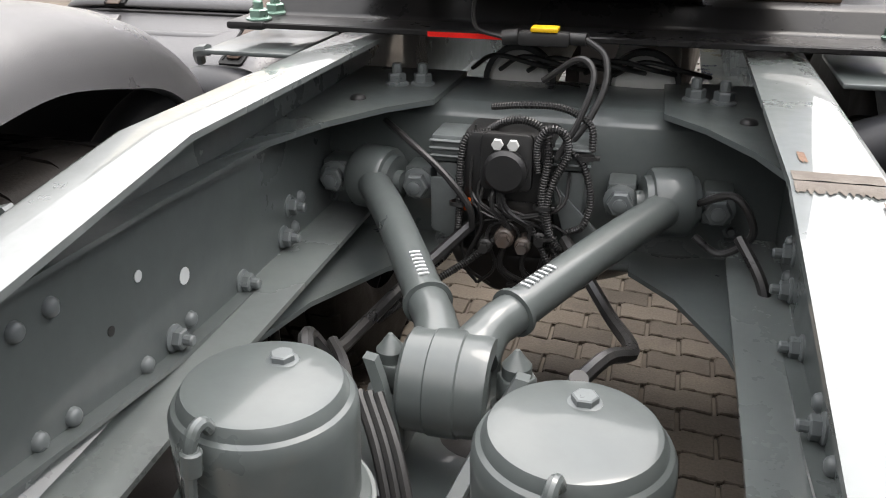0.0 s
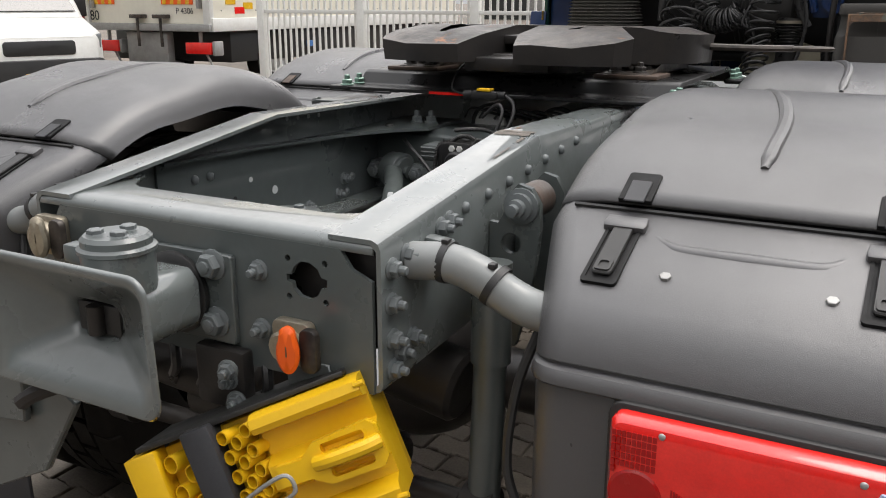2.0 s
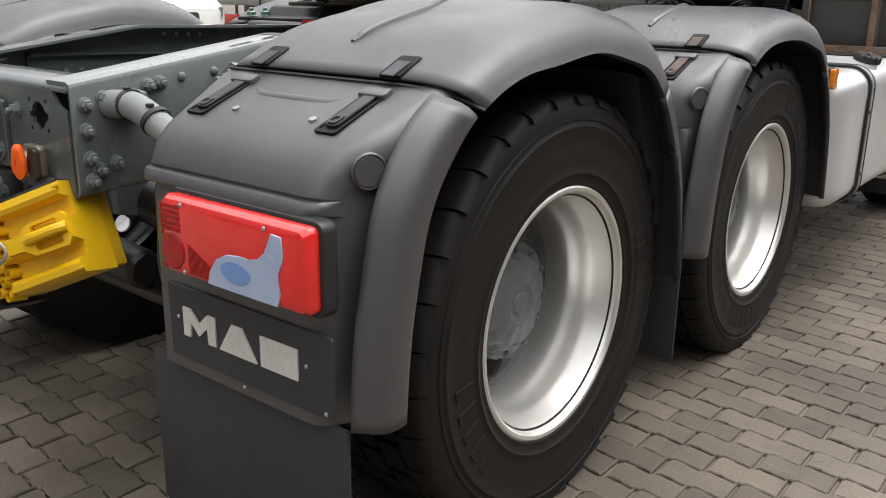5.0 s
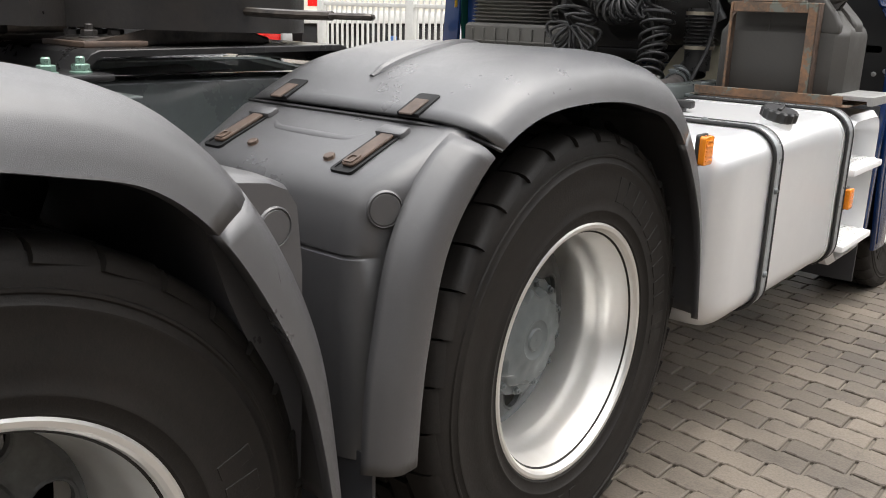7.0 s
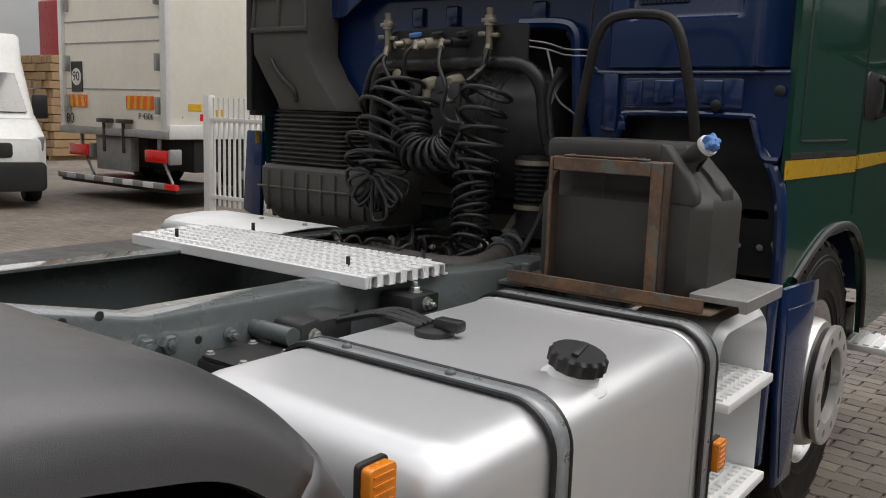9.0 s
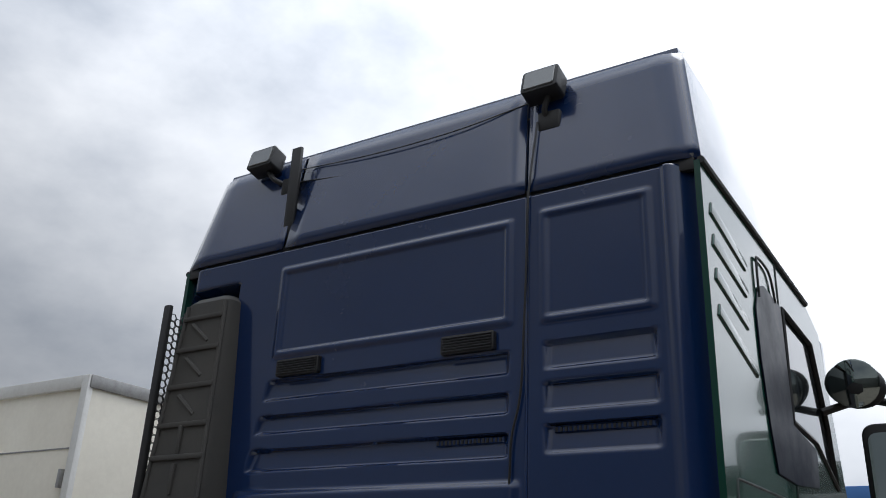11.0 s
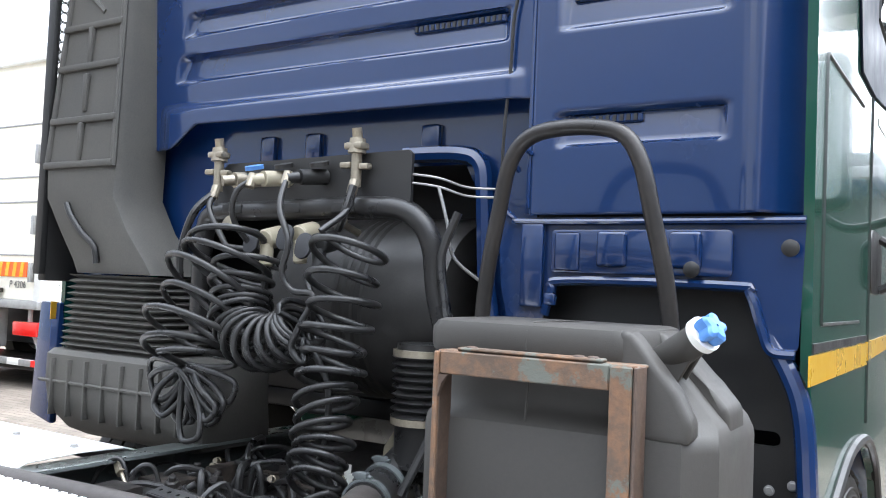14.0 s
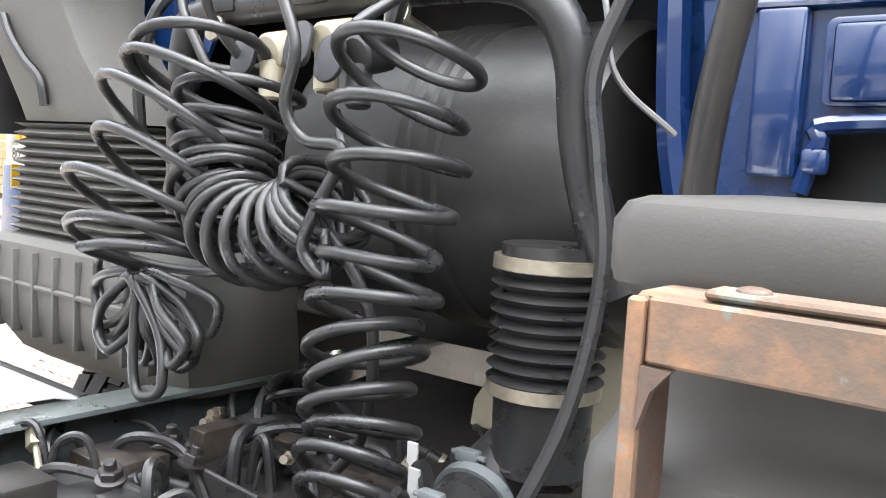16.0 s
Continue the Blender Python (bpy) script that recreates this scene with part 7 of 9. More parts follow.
prism(bm, [(-1.18, 0.92), (-1.30, 0.95), (-1.27, 1.33), (-1.16, 1.33)], "y", 3.72, 3.75, 0.01)
part("cab_corner", bm, M_BLUE, cab)

# hose panel with air connectors
bm = fresh()
plate_holes(bm, [(-0.30, 1.62), (0.34, 1.625), (0.34, 1.735), (0.33, 1.745), (-0.25, 1.735), (-0.30, 1.70)], [], "y", 3.575, 3.585)
panel = part("hose_panel", bm, M_BLACK, truck, "black steel hose connection panel")
bm = fresh()
tube(bm, [(-0.36, 3.60, 1.28), (-0.355, 3.595, 1.45), (-0.34, 3.59, 1.57), (-0.29, 3.585, 1.605), (-0.1, 3.58, 1.61), (0.18, 3.58, 1.615), (0.30, 3.585, 1.61), (0.36, 3.59, 1.58), (0.39, 3.60, 1.52), (0.40, 3.61, 1.42), (0.425, 3.62, 1.32), (0.46, 3.63, 1.25)], 0.026, 12)
part("panel_tube", bm, M_HOSE, panel, "bent black steel tube")
for x in (-0.21, -0.01, 0.16):
    bm = fresh()
    box(bm, x - 0.035, x + 0.035, 3.553, 3.575, 1.60, 1.625, 0.004)
    part("tube_clamp", bm, M_BLACK, panel)
for gx in (-0.265, 0.195):
    bm = fresh()
    rod(bm, (gx, 3.555, 1.66), (gx, 3.555, 1.74), 0.013, 12)
    rod(bm, (gx, 3.555, 1.74), (gx, 3.555, 1.775), 0.022, 14, 0.019)
    rod(bm, (gx, 3.555, 1.775), (gx, 3.55, 1.800), 0.012, 10)
    box(bm, gx - 0.045, gx - 0.012, 3.545, 3.565, 1.705, 1.72, 0.004)
    box(bm, gx + 0.012, gx + 0.04, 3.545, 3.565, 1.70, 1.715, 0.004)
    box(bm, gx - 0.026, gx + 0.026, 3.535, 3.57, 1.748, 1.764, 0.004)
    part("air_valve", bm, M_BRASS, panel, "brass air hose valve")
for cx, mt in ((-0.13, M_BRASS), (-0.03, M_BEIGE), (0.085, M_BLACK)):
    bm = fresh()
    rod(bm, (cx, 3.575, 1.69), (cx - 0.02, 3.50, 1.68), 0.020, 14)
    rod(bm, (cx - 0.02, 3.50, 1.68), (cx - 0.035, 3.475, 1.675), 0.014, 12)
    part("plug_connector", bm, mt, panel)
    bm = fresh()
    lathe(bm, [(0, 0), (0.024, 0), (0.024, 0.01), (0, 0.012)], 14, along((cx + 0.005, 3.545, 1.712), (0, -0.3, 1)))
    part("connector_lid", bm, M_BLUECAP if cx == -0.13 else M_BLACK, panel)
for x in (-0.212, 0.160):
    bm = fresh()
    rod(bm, (x, 3.62, 1.555), (x - 0.004, 3.555, 1.575), 0.009, 10)
    lathe(bm, [(0, 0), (0.02, 0), (0.02, 0.006), (0, 0.008)], 14, along((x - 0.004, 3.555, 1.575), (0, -1, 0.3)))
    part("parking_peg", bm, M_BRASS, panel)
# parked plugs with lids
for cx, cz, mt in ((-0.055, 1.525, M_BEIGE), (0.055, 1.535, M_BEIGE), (0.115, 1.515, M_BLACK)):
    bm = fresh()
    rod(bm, (cx, 3.58, cz + 0.02), (cx, 3.52, cz + 0.005), 0.027, 16, b=0.004)
    rod(bm, (cx, 3.53, cz - 0.005), (cx + 0.005, 3.525, cz - 0.06), 0.017, 14, b=0.003)
    sock = part("parked_plug", bm, mt, panel, "electric plug in its parking socket")
    bm = fresh()
    prism(bm, rounded(-0.024, 0.024, -0.032, 0.032, 0.022, 4), "z", 0, 0.008, 0.003, 2, along((cx - 0.025, 3.505, cz), (0, -1, 0.25)))
    part("plug_lid", bm, M_FENDER_DARK, sock)
bm = fresh()
tube(bm, [(-0.055, 3.53, 1.47), (-0.055, 3.53, 1.40), (-0.06, 3.55, 1.34), (-0.09, 3.56, 1.31), (-0.14, 3.52, 1.335)], 0.009, 8)
part("plug_cable", bm, M_HOSE, panel)

# drum of the exhaust box behind the hoses
bm = fresh()
lathe(bm, [(0, 0), (0.20, 0), (0.235, 0.02), (0.245, 0.05), (0.245, 0.55), (0.23, 0.58), (0, 0.6)], 40, along((-0.22, 3.92, 1.37), (1, 0, 0)))
drum = part("exhaust_drum", bm, M_DRUM, truck, "dusty dark grey cylindrical heat cover")
for k in range(4):
    bm = fresh()
    lathe(bm, [(0.244, 0), (0.252, 0.006), (0.244, 0.012)], 40, along((0.04 + 0.028 * k, 3.92, 1.37), (1, 0, 0)))
    part("drum_bead", bm, M_DRUM, drum)

# charge air bellows beside the can
bm = fresh()
prof = [(0, 1.02), (0.060, 1.02), (0.062, 1.12)]
for k in range(33):
    prof.append((0.066 + 0.007 * math.cos(2 * math.pi * k / 4), 1.135 + 0.135 * k / 32))
prof += [(0.062, 1.275), (0.062, 1.30), (0, 1.30)]
lathe(bm, prof, 32, Matrix.Translation((0.366, 3.62, 0)))
bel = part("air_bellows", bm, M_HOSE, truck, "black rubber air bellows with steel clamps", 60)
for z in (1.125, 1.278):
    bm = fresh()
    lathe(bm, [(0.060, -0.008), (0.0715, -0.008), (0.0715, 0.008), (0.060, 0.008)], 32, Matrix.Translation((0.366, 3.62, z)), close=True)
    part("hose_clamp", bm, M_BRASS, bel, "steel hose clamp")
bm = fresh()
tube(bm, [(0.355, 3.62, 1.05), (0.355, 3.62, 1.03), (0.356, 3.615, 1.01), (0.358, 3.61, 1.0)], 0.058, 14)
part("air_elbow", bm, M_HOSE, bel)
bm = fresh()
pts = [(0.455, 3.60, 1.60), (0.425, 3.585, 1.50), (0.44, 3.58, 1.40), (0.46, 3.57, 1.28), (0.44, 3.55, 1.12), (0.40, 3.5, 0.98)]
tube(bm, pts, 0.010, 8)
part("corrugated_cable", bm, M_HOSE, bel)
# ---- hoses, can, deck and tank fittings ----
def coil(axis, radius, turns, r, lead=(), tail=(), wob=0.35, seed=1, squash=1.0, per=22, tilt=(0.0, 0.0), gather=1.0):
    """A spring of hose along a bent axis; radius is a function of the part gone."""
    rnd = random.Random(seed)
    ph = [rnd.uniform(0, 6.28) for _ in range(4)]
    line = curve(axis, 24)
    n = int(turns * per)
    pts = []
    for i in range(n + 1):
        f = i / n
        k = f * (len(line) - 1)
        a, b = line[int(k)], line[min(int(k) + 1, len(line) - 1)]
        c = a.lerp(b, k - int(k))
        d = (b - a).normalized() if (b - a).length > 1e-6 else Vector((0, 0, -1))
        d = (d + Vector((tilt[0], tilt[1], 0)) + Vector((wob * math.sin(7 * f + ph[0]) + 0.5 * wob * math.sin(turns * 1.3 * f + ph[1]), wob * math.sin(5 * f + ph[2]), 0))).normalized()
        u = Vector((1, 0, 0))
        u = (u - d * u.dot(d)).normalized()
        v = d.cross(u)
        w = 2 * math.pi * turns * f ** gather + ph[3]
        rr = radius(f) * (1 + 0.10 * math.sin(3.7 * turns * f + ph[1]))
        pts.append(c + rr * (math.cos(w) * u + squash * math.sin(w) * v))
    bm = fresh()
    if lead:
        pts = curve(list(lead) + [pts[0]], 6)[:-1] + pts
    if tail:
        pts = pts + curve([pts[-1]] + list(tail), 6)[1:]
    tube(bm, pts, r, 9, 0)
    return bm


HOSES = "coiled hoses on the panel"


def hose(bm, label, end=None):
    ob = part("coiled_hose", bm, M_HOSE, None, "", 60)
    tagged(ob, label, "air hose", HOSES)
    if end:
        t = fresh()
        rod(t, end, Vector(end) + Vector((0.0, -0.012, -0.035)), 0.0125, 10, b=0.002)
        part("hose_end", t, M_BRASS, ob, "brass hose end")
    return ob


hose(coil([(-0.115, 3.47, 1.545), (-0.125, 3.46, 1.48), (-0.15, 3.45, 1.41), (-0.18, 3.44, 1.335), (-0.205, 3.435, 1.27), (-0.215, 3.43, 1.225)], lambda f: 0.085 + 0.040 * math.sin(math.pi * min(f * 1.25, 1.0) * 0.75), 6.6, 0.0080,
          lead=[(-0.265, 3.555, 1.66), (-0.255, 3.52, 1.61)], tail=[(-0.22, 3.43, 1.215), (-0.205, 3.43, 1.205)], seed=3, wob=0.20, tilt=(0.22, -0.34)), "black coiled air hose hanging from the brass valve", (-0.265, 3.552, 1.675))
hose(coil([(-0.055, 3.485, 1.50), (-0.075, 3.475, 1.42), (-0.072, 3.465, 1.345), (-0.030, 3.46, 1.295), (0.035, 3.46, 1.282), (0.095, 3.47, 1.305), (0.120, 3.48, 1.340)], lambda f: 0.078 - 0.018 * ease01(f * 1.6), 21, 0.0074,
          lead=[(-0.065, 3.475, 1.675), (-0.09, 3.45, 1.64), (-0.10, 3.46, 1.57)], tail=[(0.125, 3.5, 1.39), (0.075, 3.53, 1.45)], seed=8, wob=0.10, tilt=(0.20, -0.30), gather=1.45, per=26), "black coiled electric cable bunched into an arc", (-0.065, 3.482, 1.69))
hose(coil([(0.262, 3.47, 1.545), (0.250, 3.46, 1.43), (0.240, 3.45, 1.30), (0.230, 3.44, 1.18), (0.225, 3.44, 1.07), (0.220, 3.42, 0.965)], lambda f: 0.084 - 0.020 * ease01(f * 1.3), 12.6, 0.0078,
          lead=[(0.195, 3.55, 1.66), (0.20, 3.52, 1.60)], tail=[(0.20, 3.38, 0.95), (0.15, 3.40, 0.94)], seed=11, wob=0.26, tilt=(0.16, -0.36), gather=1.18), "black coiled air hose hanging down to the gearbox", (0.195, 3.552, 1.675))
bm = fresh()
tube(bm, [(0.05, 3.475, 1.675), (0.075, 3.43, 1.60), (0.115, 3.42, 1.52), (0.10, 3.42, 1.45), (0.125, 3.43, 1.41), (0.18, 3.44, 1.40), (0.16, 3.42, 1.33), (0.14, 3.42, 1.28), (0.17, 3.43, 1.25), (0.15, 3.45, 1.30), (0.20, 3.48, 1.20), (0.18, 3.50, 1.05), (0.12, 3.50, 0.97)], 0.0078, 8)
hose(bm, "thin black cable tangled among the hoses", (0.05, 3.482, 1.69))
# loose loops tied into a fan at the foot of the first hose
rnd = random.Random(5)
fan = []
knot = Vector((-0.205, 3.43, 1.205))
for k in range(11):
    a = radians(-172 + 15.4 * k + rnd.uniform(-5, 5))
    ln = 0.155 + rnd.uniform(-0.02, 0.025)
    d = Vector((math.cos(a), rnd.uniform(-0.25, 0.25), math.sin(a)))
    sd = Vector((-math.sin(a), 0, math.cos(a))) * (0.022 + rnd.uniform(0, 0.012))
    off = Vector((0, rnd.uniform(-0.02, 0.02), 0))
    side = Vector((-0.3 * sd.x, 0.012 * (k % 3 - 1), 0.006))
    fan += [knot + d * 0.012 + side, knot + d * ln * 0.5 + sd * 0.9 + off, knot + d * ln * 0.92 + sd, knot + d * ln, knot + d * ln * 0.92 - sd, knot + d * ln * 0.5 - sd * 0.9 - off]
bm = fresh()
tube(bm, fan + [knot], 0.0078, 8, 6)
hose(bm, "loops of black air hose tied into a bunch")
for k, pts in enumerate(([(0.20, 3.54, 1.66), (0.195, 3.52, 1.60), (0.17, 3.53, 1.56), (0.15, 3.55, 1.58)], [(-0.265, 3.55, 1.66), (-0.29, 3.50, 1.60), (-0.32, 3.49, 1.50), (-0.33, 3.50, 1.42)])):
    bm = fresh()
    tube(bm, pts, 0.010, 8)
    part("hose_tail", bm, M_HOSE, panel)
# wires from the panel to the cab
for dz in (0.0, -0.02):
    bm = fresh()
    tube(bm, [(0.33, 3.58, 1.69 + dz), (0.40, 3.60, 1.68 + dz), (0.44, 3.66, 1.665 + dz), (0.50, CY - 0.01, 1.665 + dz)], 0.0028, 6)
    part("panel_wire", bm, M_GALV, panel)
bm = fresh()
tube(bm, [(0.40, 3.60, 1.66), (0.42, 3.61, 1.58), (0.43, 3.63, 1.50), (0.475, CY - 0.02, 1.44)], 0.004, 6)
part("panel_wire", bm, M_GALV, panel)

# ---- additive can in its rusty rack ----
can = thing("fluid_can", "black plastic fluid can with blue cap in rusty rack", "canister")
def can_ring(x0, x1, y0, y1, cx, cy, n=4):
    """Outline of the can: rounded corners, and a broad chamfer at the filler's front corner."""
    o = [p for p in rounded(x0, x1, y0, y1, 0.04, n)]
    return [(x, max(y, y0 + cy * (x - (x1 - cx)) / cx) if x > x1 - cx else y) for x, y in o]


bm = fresh()
rows = []
for z, x0, x1, y0, y1 in ((0.975, 0.66, 1.115, 3.205, 3.50), (0.985, 0.647, 1.128, 3.188, 3.512), (1.00, 0.643, 1.132, 3.182, 3.515), (1.212, 0.643, 1.132, 3.180, 3.515), (1.226, 0.645, 1.130, 3.183, 3.513), (1.236, 0.649, 1.126, 3.194, 3.508), (1.246, 0.652, 1.122, 3.208, 3.505), (1.262, 0.655, 1.108, 3.214, 3.50), (1.30, 0.658, 1.075, 3.216, 3.49), (1.335, 0.66, 1.04, 3.216, 3.49)):
    rows.append([(x, y, z) for x, y in can_ring(x0, x1, y0, y1, 0.05, 0.07)])
loft(bm, rows)
body = part("can_body", bm, M_CAN, can, "scuffed black plastic can")
bm = fresh()
rows = []
for z, i in ((1.325, 0.012), (1.335, 0.002), (1.345, 0.0), (1.372, 0.0), (1.384, 0.006), (1.388, 0.016)):
    rows.append([(x, y, z) for x, y in rounded(0.650 + i, 1.015 - i, 3.19 + i, 3.47 - i, 0.03, 5)])
loft(bm, rows)
part("can_top", bm, M_CAN, can)
bm = fresh()
tube(bm, [(0.84, 3.40, 1.3885), (0.84, 3.215, 1.3885), (0.84, 3.193, 1.375), (0.84, 3.190, 1.345)], 0.002, 6, 0)
part("top_seam", bm, M_CAN, can)
bm = fresh()
tube(bm, [(0.84, 3.205, 1.30), (0.84, 3.191, 1.20), (0.84, 3.195, 0.99)], 0.002, 6, 0)
part("body_seam", bm, M_CAN, can)
bm = fresh()
prism(bm, [(0.99, 1.388), (1.012, 1.384), (1.080, 1.303), (1.104, 1.258), (1.104, 1.225), (0.99, 1.225)], "y", 3.194, 3.245, 0.012, 3)
part("can_shoulder", bm, M_CAN, can)
bm = fresh()
prism(bm, [(0.99, 1.386), (1.02, 1.380), (1.092, 1.300), (1.124, 1.268), (1.128, 1.225), (0.99, 1.225)], "y", 3.325, 3.43, 0.012, 3)
part("can_shoulder", bm, M_CAN, can)
bm = fresh()
rod(bm, (1.015, 3.298, 1.325), (1.096, 3.26, 1.381), 0.027, 24, 0.024)
neck = part("filler_neck", bm, M_CAN, can)
bm = fresh()
rod(bm, (1.096, 3.26, 1.381), (1.105, 3.256, 1.387), 0.0285, 24)
part("neck_ring", bm, M_WHITE, neck)
bm = fresh()
rows = []
base, dirn = Vector((1.105, 3.256, 1.387)), Vector((0.085, -0.04, 0.058)).normalized()
mm = along(base, dirn)
for h, r in ((0, 0.019), (0.008, 0.0215), (0.021, 0.021), (0.025, 0.016), (0.026, 0.002)):
    rows.append([mm @ Vector(((r + 0.004 * (r > 0.01) * math.cos(5 * a)) * math.cos(a), (r + 0.004 * (r > 0.01) * math.cos(5 * a)) * math.sin(a), h)) for a in np.linspace(0, 2 * math.pi, 40, endpoint=False)])
sheet(bm, rows, closed=True)
part("blue_cap", bm, M_BLUECAP, neck, "blue plastic screw cap")
for sgn in (1, -1):
    bm = fresh()
    prism(bm, [(1.01, 1.335), (1.09, 1.372), (1.09, 1.355), (1.05, 1.285)], "y", 3.28 + 0.02 * sgn, 3.288 + 0.02 * sgn, 0.002, 1)
    part("neck_web", bm, M_CAN, neck)

can.location.z = -0.008
rack = thing("can_rack", "rusty angle steel rack holding the fluid can", "rack")
bm = fresh()
box(bm, 0.699, 0.709, 3.138, 3.146, 0.965, 1.328, 0.002, 1)
post = part("rack_post", bm, M_RUST, rack)
bm = fresh()
box(bm, 0.699, 0.708, 3.1465, 3.186, 0.965, 1.328, 0.002, 1)
prism(bm, [(0.709, 1.291), (0.709, 1.255), (0.716, 1.278), (0.727, 1.291)], "y", 3.139, 3.146, 0.0)
part("post_flange", bm, M_OLDRUST, post)
bm = fresh()
box(bm, 1.000, 1.034, 3.140, 3.147, 0.965, 1.328, 0.002, 1)
post = part("rack_post", bm, M_RUST, rack)
bm = fresh()
box(bm, 1.035, 1.042, 3.142, 3.185, 0.965, 1.328, 0.003, 2)
part("post_flange", bm, M_OLDRUST, post)
bm = fresh()
box(bm, 0.710, 0.999, 3.141, 3.148, 1.292, 1.329, 0.002, 1)
box(bm, 0.70, 1.04, 3.149, 3.20, 1.324, 1.330, 0.002, 1)
part("rack_top", bm, M_RUST, rack)
bm = fresh()
box(bm, 0.738, 0.985, 3.146, 3.172, 1.3305, 1.336, 0.002, 1)
part("rack_strip", bm, M_RUST, rack)
for x in (0.76, 0.945, 0.968):
    put("rack_rivet", RIVET_RUST, rack, along((x, 3.158, 1.336), (0, 0, 1)))
bm = fresh()
box(bm, 0.58, 1.20, 3.10, 3.55, 0.959, 0.9645, 0.002, 1)
part("rack_plate", bm, M_RUST, rack)
bm = fresh()
box(bm, 0.60, 1.18, 3.098, 3.104, 0.965, 1.0, 0.002, 1)
part("rack_lip", bm, M_RUST, rack)
bm = fresh()
prism(bm, [(1.12, 0.966), (1.14, 0.966), (1.14, 0.985), (1.25, 0.985), (1.25, 0.966), (1.27, 0.966), (1.27, 1.0), (1.12, 1.0)], "y", 3.16, 3.46, 0.002, 1)
tagged(part("bracket_profile", bm, M_GALV, rack, "aluminium channel"), "")

# grab rail
bm = fresh()
tube(bm, [(0.595, 3.50, 0.99), (0.60, 3.47, 1.37), (0.64, 3.455, 1.60), (0.665, 3.45, 1.69), (0.71, 3.45, 1.735), (0.80, 3.45, 1.745), (0.885, 3.45, 1.73), (0.925, 3.45, 1.68), (0.95, 3.455, 1.58), (0.985, 3.47, 1.38), (0.995, 3.50, 0.99)], 0.016, 12)
part("grab_rail", bm, M_DARKSTEEL, truck, "bent black steel grab rail")

# ---- perforated deck ----
deck = fresh()
box(deck, -0.55, 0.47, 2.635, 2.65, 0.985, 1.018, 0.002, 1)
deck = part("deck_edge", deck, M_ALU, truck, "serrated aluminium walkway grating")
for k in range(7):
    y0 = 2.655 + 0.0455 * k
    bm = fresh()
    prism(bm, [(y0, 0.985), (y0 + 0.004, 0.985), (y0 + 0.004, 1.014), (y0 + 0.026, 1.014), (y0 + 0.026, 0.985), (y0 + 0.0455, 0.985), (y0 + 0.0455, 0.989), (y0 + 0.030, 0.989), (y0 + 0.030, 1.018), (y0, 1.018)], "x", -0.55 - 0.012 * k, 0.47 + 0.002 * k, 0.0, 1)
    slat = part("grating_slat", bm, M_ALU, deck)
    bm = fresh()
    for j in range(34):
        x = -0.53 + 0.029 * j + (0.0145 if k % 2 else 0)
        if x < 0.46:
            box(bm, x - 0.008, x + 0.008, y0 + 0.004, y0 + 0.026, 1.0185, 1.024, 0.0, 1)
    grip = part("grip_teeth", bm, M_ALU, slat)
    grip["kind"] = "stuff"
for px, py in ((-0.40, 2.70), (0.33, 2.72), (-0.36, 2.98), (0.40, 2.96)):
    bm = fresh()
    rod(bm, (px, py, 1.018), (px, py, 1.045), 0.006, 8)
    part("deck_pin", bm, M_BLACK, deck)
bm = fresh()
tube(bm, [(-0.62, 3.035, 0.975), (0.0, 3.058, 0.982), (0.22, 3.062, 0.982), (0.34, 3.060, 0.980), (0.41, 3.050, 0.962), (0.44, 3.03, 0.90)], 0.028, 16)
part("front_tube", bm, M_DUSTPIPE, deck, "dusty steel tube along the walkway")
# curved heat shield sheet
bm = fresh()
rows = []
for x in np.linspace(-1.0, -0.36, 9):
    rows.append([(x, 3.06, 0.955), (x, 3.08, 0.985), (x, 3.12, 1.0), (x, 3.25, 1.005), (x, 3.38, 1.0), (x, 3.43, 0.985)])
sheet(bm, rows)
solid(part("heat_shield", bm, M_SHIELD, truck, "bright aluminium heat shield sheet"), 0.004)
bm = fresh()
for bx in (-0.66, -0.42):
    put("shield_bolt", BOLT_ALU, truck, along((bx, 3.28, 1.005), (0, 0, 1)))
box(bm, -1.12, -0.42, 3.44, 3.47, 0.93, 0.975, 0.004)
part("support_bar", bm, M_BLACK, truck)

# ---- gearbox and engine clutter between the rails ----
bm = fresh()
rows = []
for y, w, z0, z1 in ((2.75, 0.18, 0.45, 0.78), (2.95, 0.26, 0.42, 0.86), (3.4, 0.30, 0.40, 0.88), (3.9, 0.34, 0.40, 0.93), (4.1, 0.34, 0.40, 0.95)):
    rows.append([(x, y, z) for x, z in rounded(-w, w, z0, z1, 0.06, 4)])
loft(bm, rows)
gear = part("gearbox", bm, M_DARKSTEEL, truck, "dark greasy gearbox housing")
rnd = random.Random(9)
for k in range(26):
    x, y = rnd.uniform(-0.27, 0.20), rnd.uniform(3.05, 3.75)
    w, d, h = rnd.uniform(0.02, 0.06), rnd.uniform(0.02, 0.07), rnd.uniform(0.02, 0.07)
    bm = fresh()
    box(bm, x - w, x + w, y - d, y + d, 0.85, 0.885 + h, 0.006)
    part("valve_block", bm, rnd.choice((M_DARKSTEEL, M_BLACK, M_DARKSTEEL, M_STEEL)), gear)
for k in range(9):
    x, y = rnd.uniform(-0.25, 0.18), rnd.uniform(3.3, 3.6)
    put("gear_bolt", BOLT_STEEL, gear, along((x, y, 0.93 + rnd.uniform(-0.02, 0.02)), (rnd.uniform(-0.3, 0.3), rnd.uniform(-0.3, 0.3), 1)))
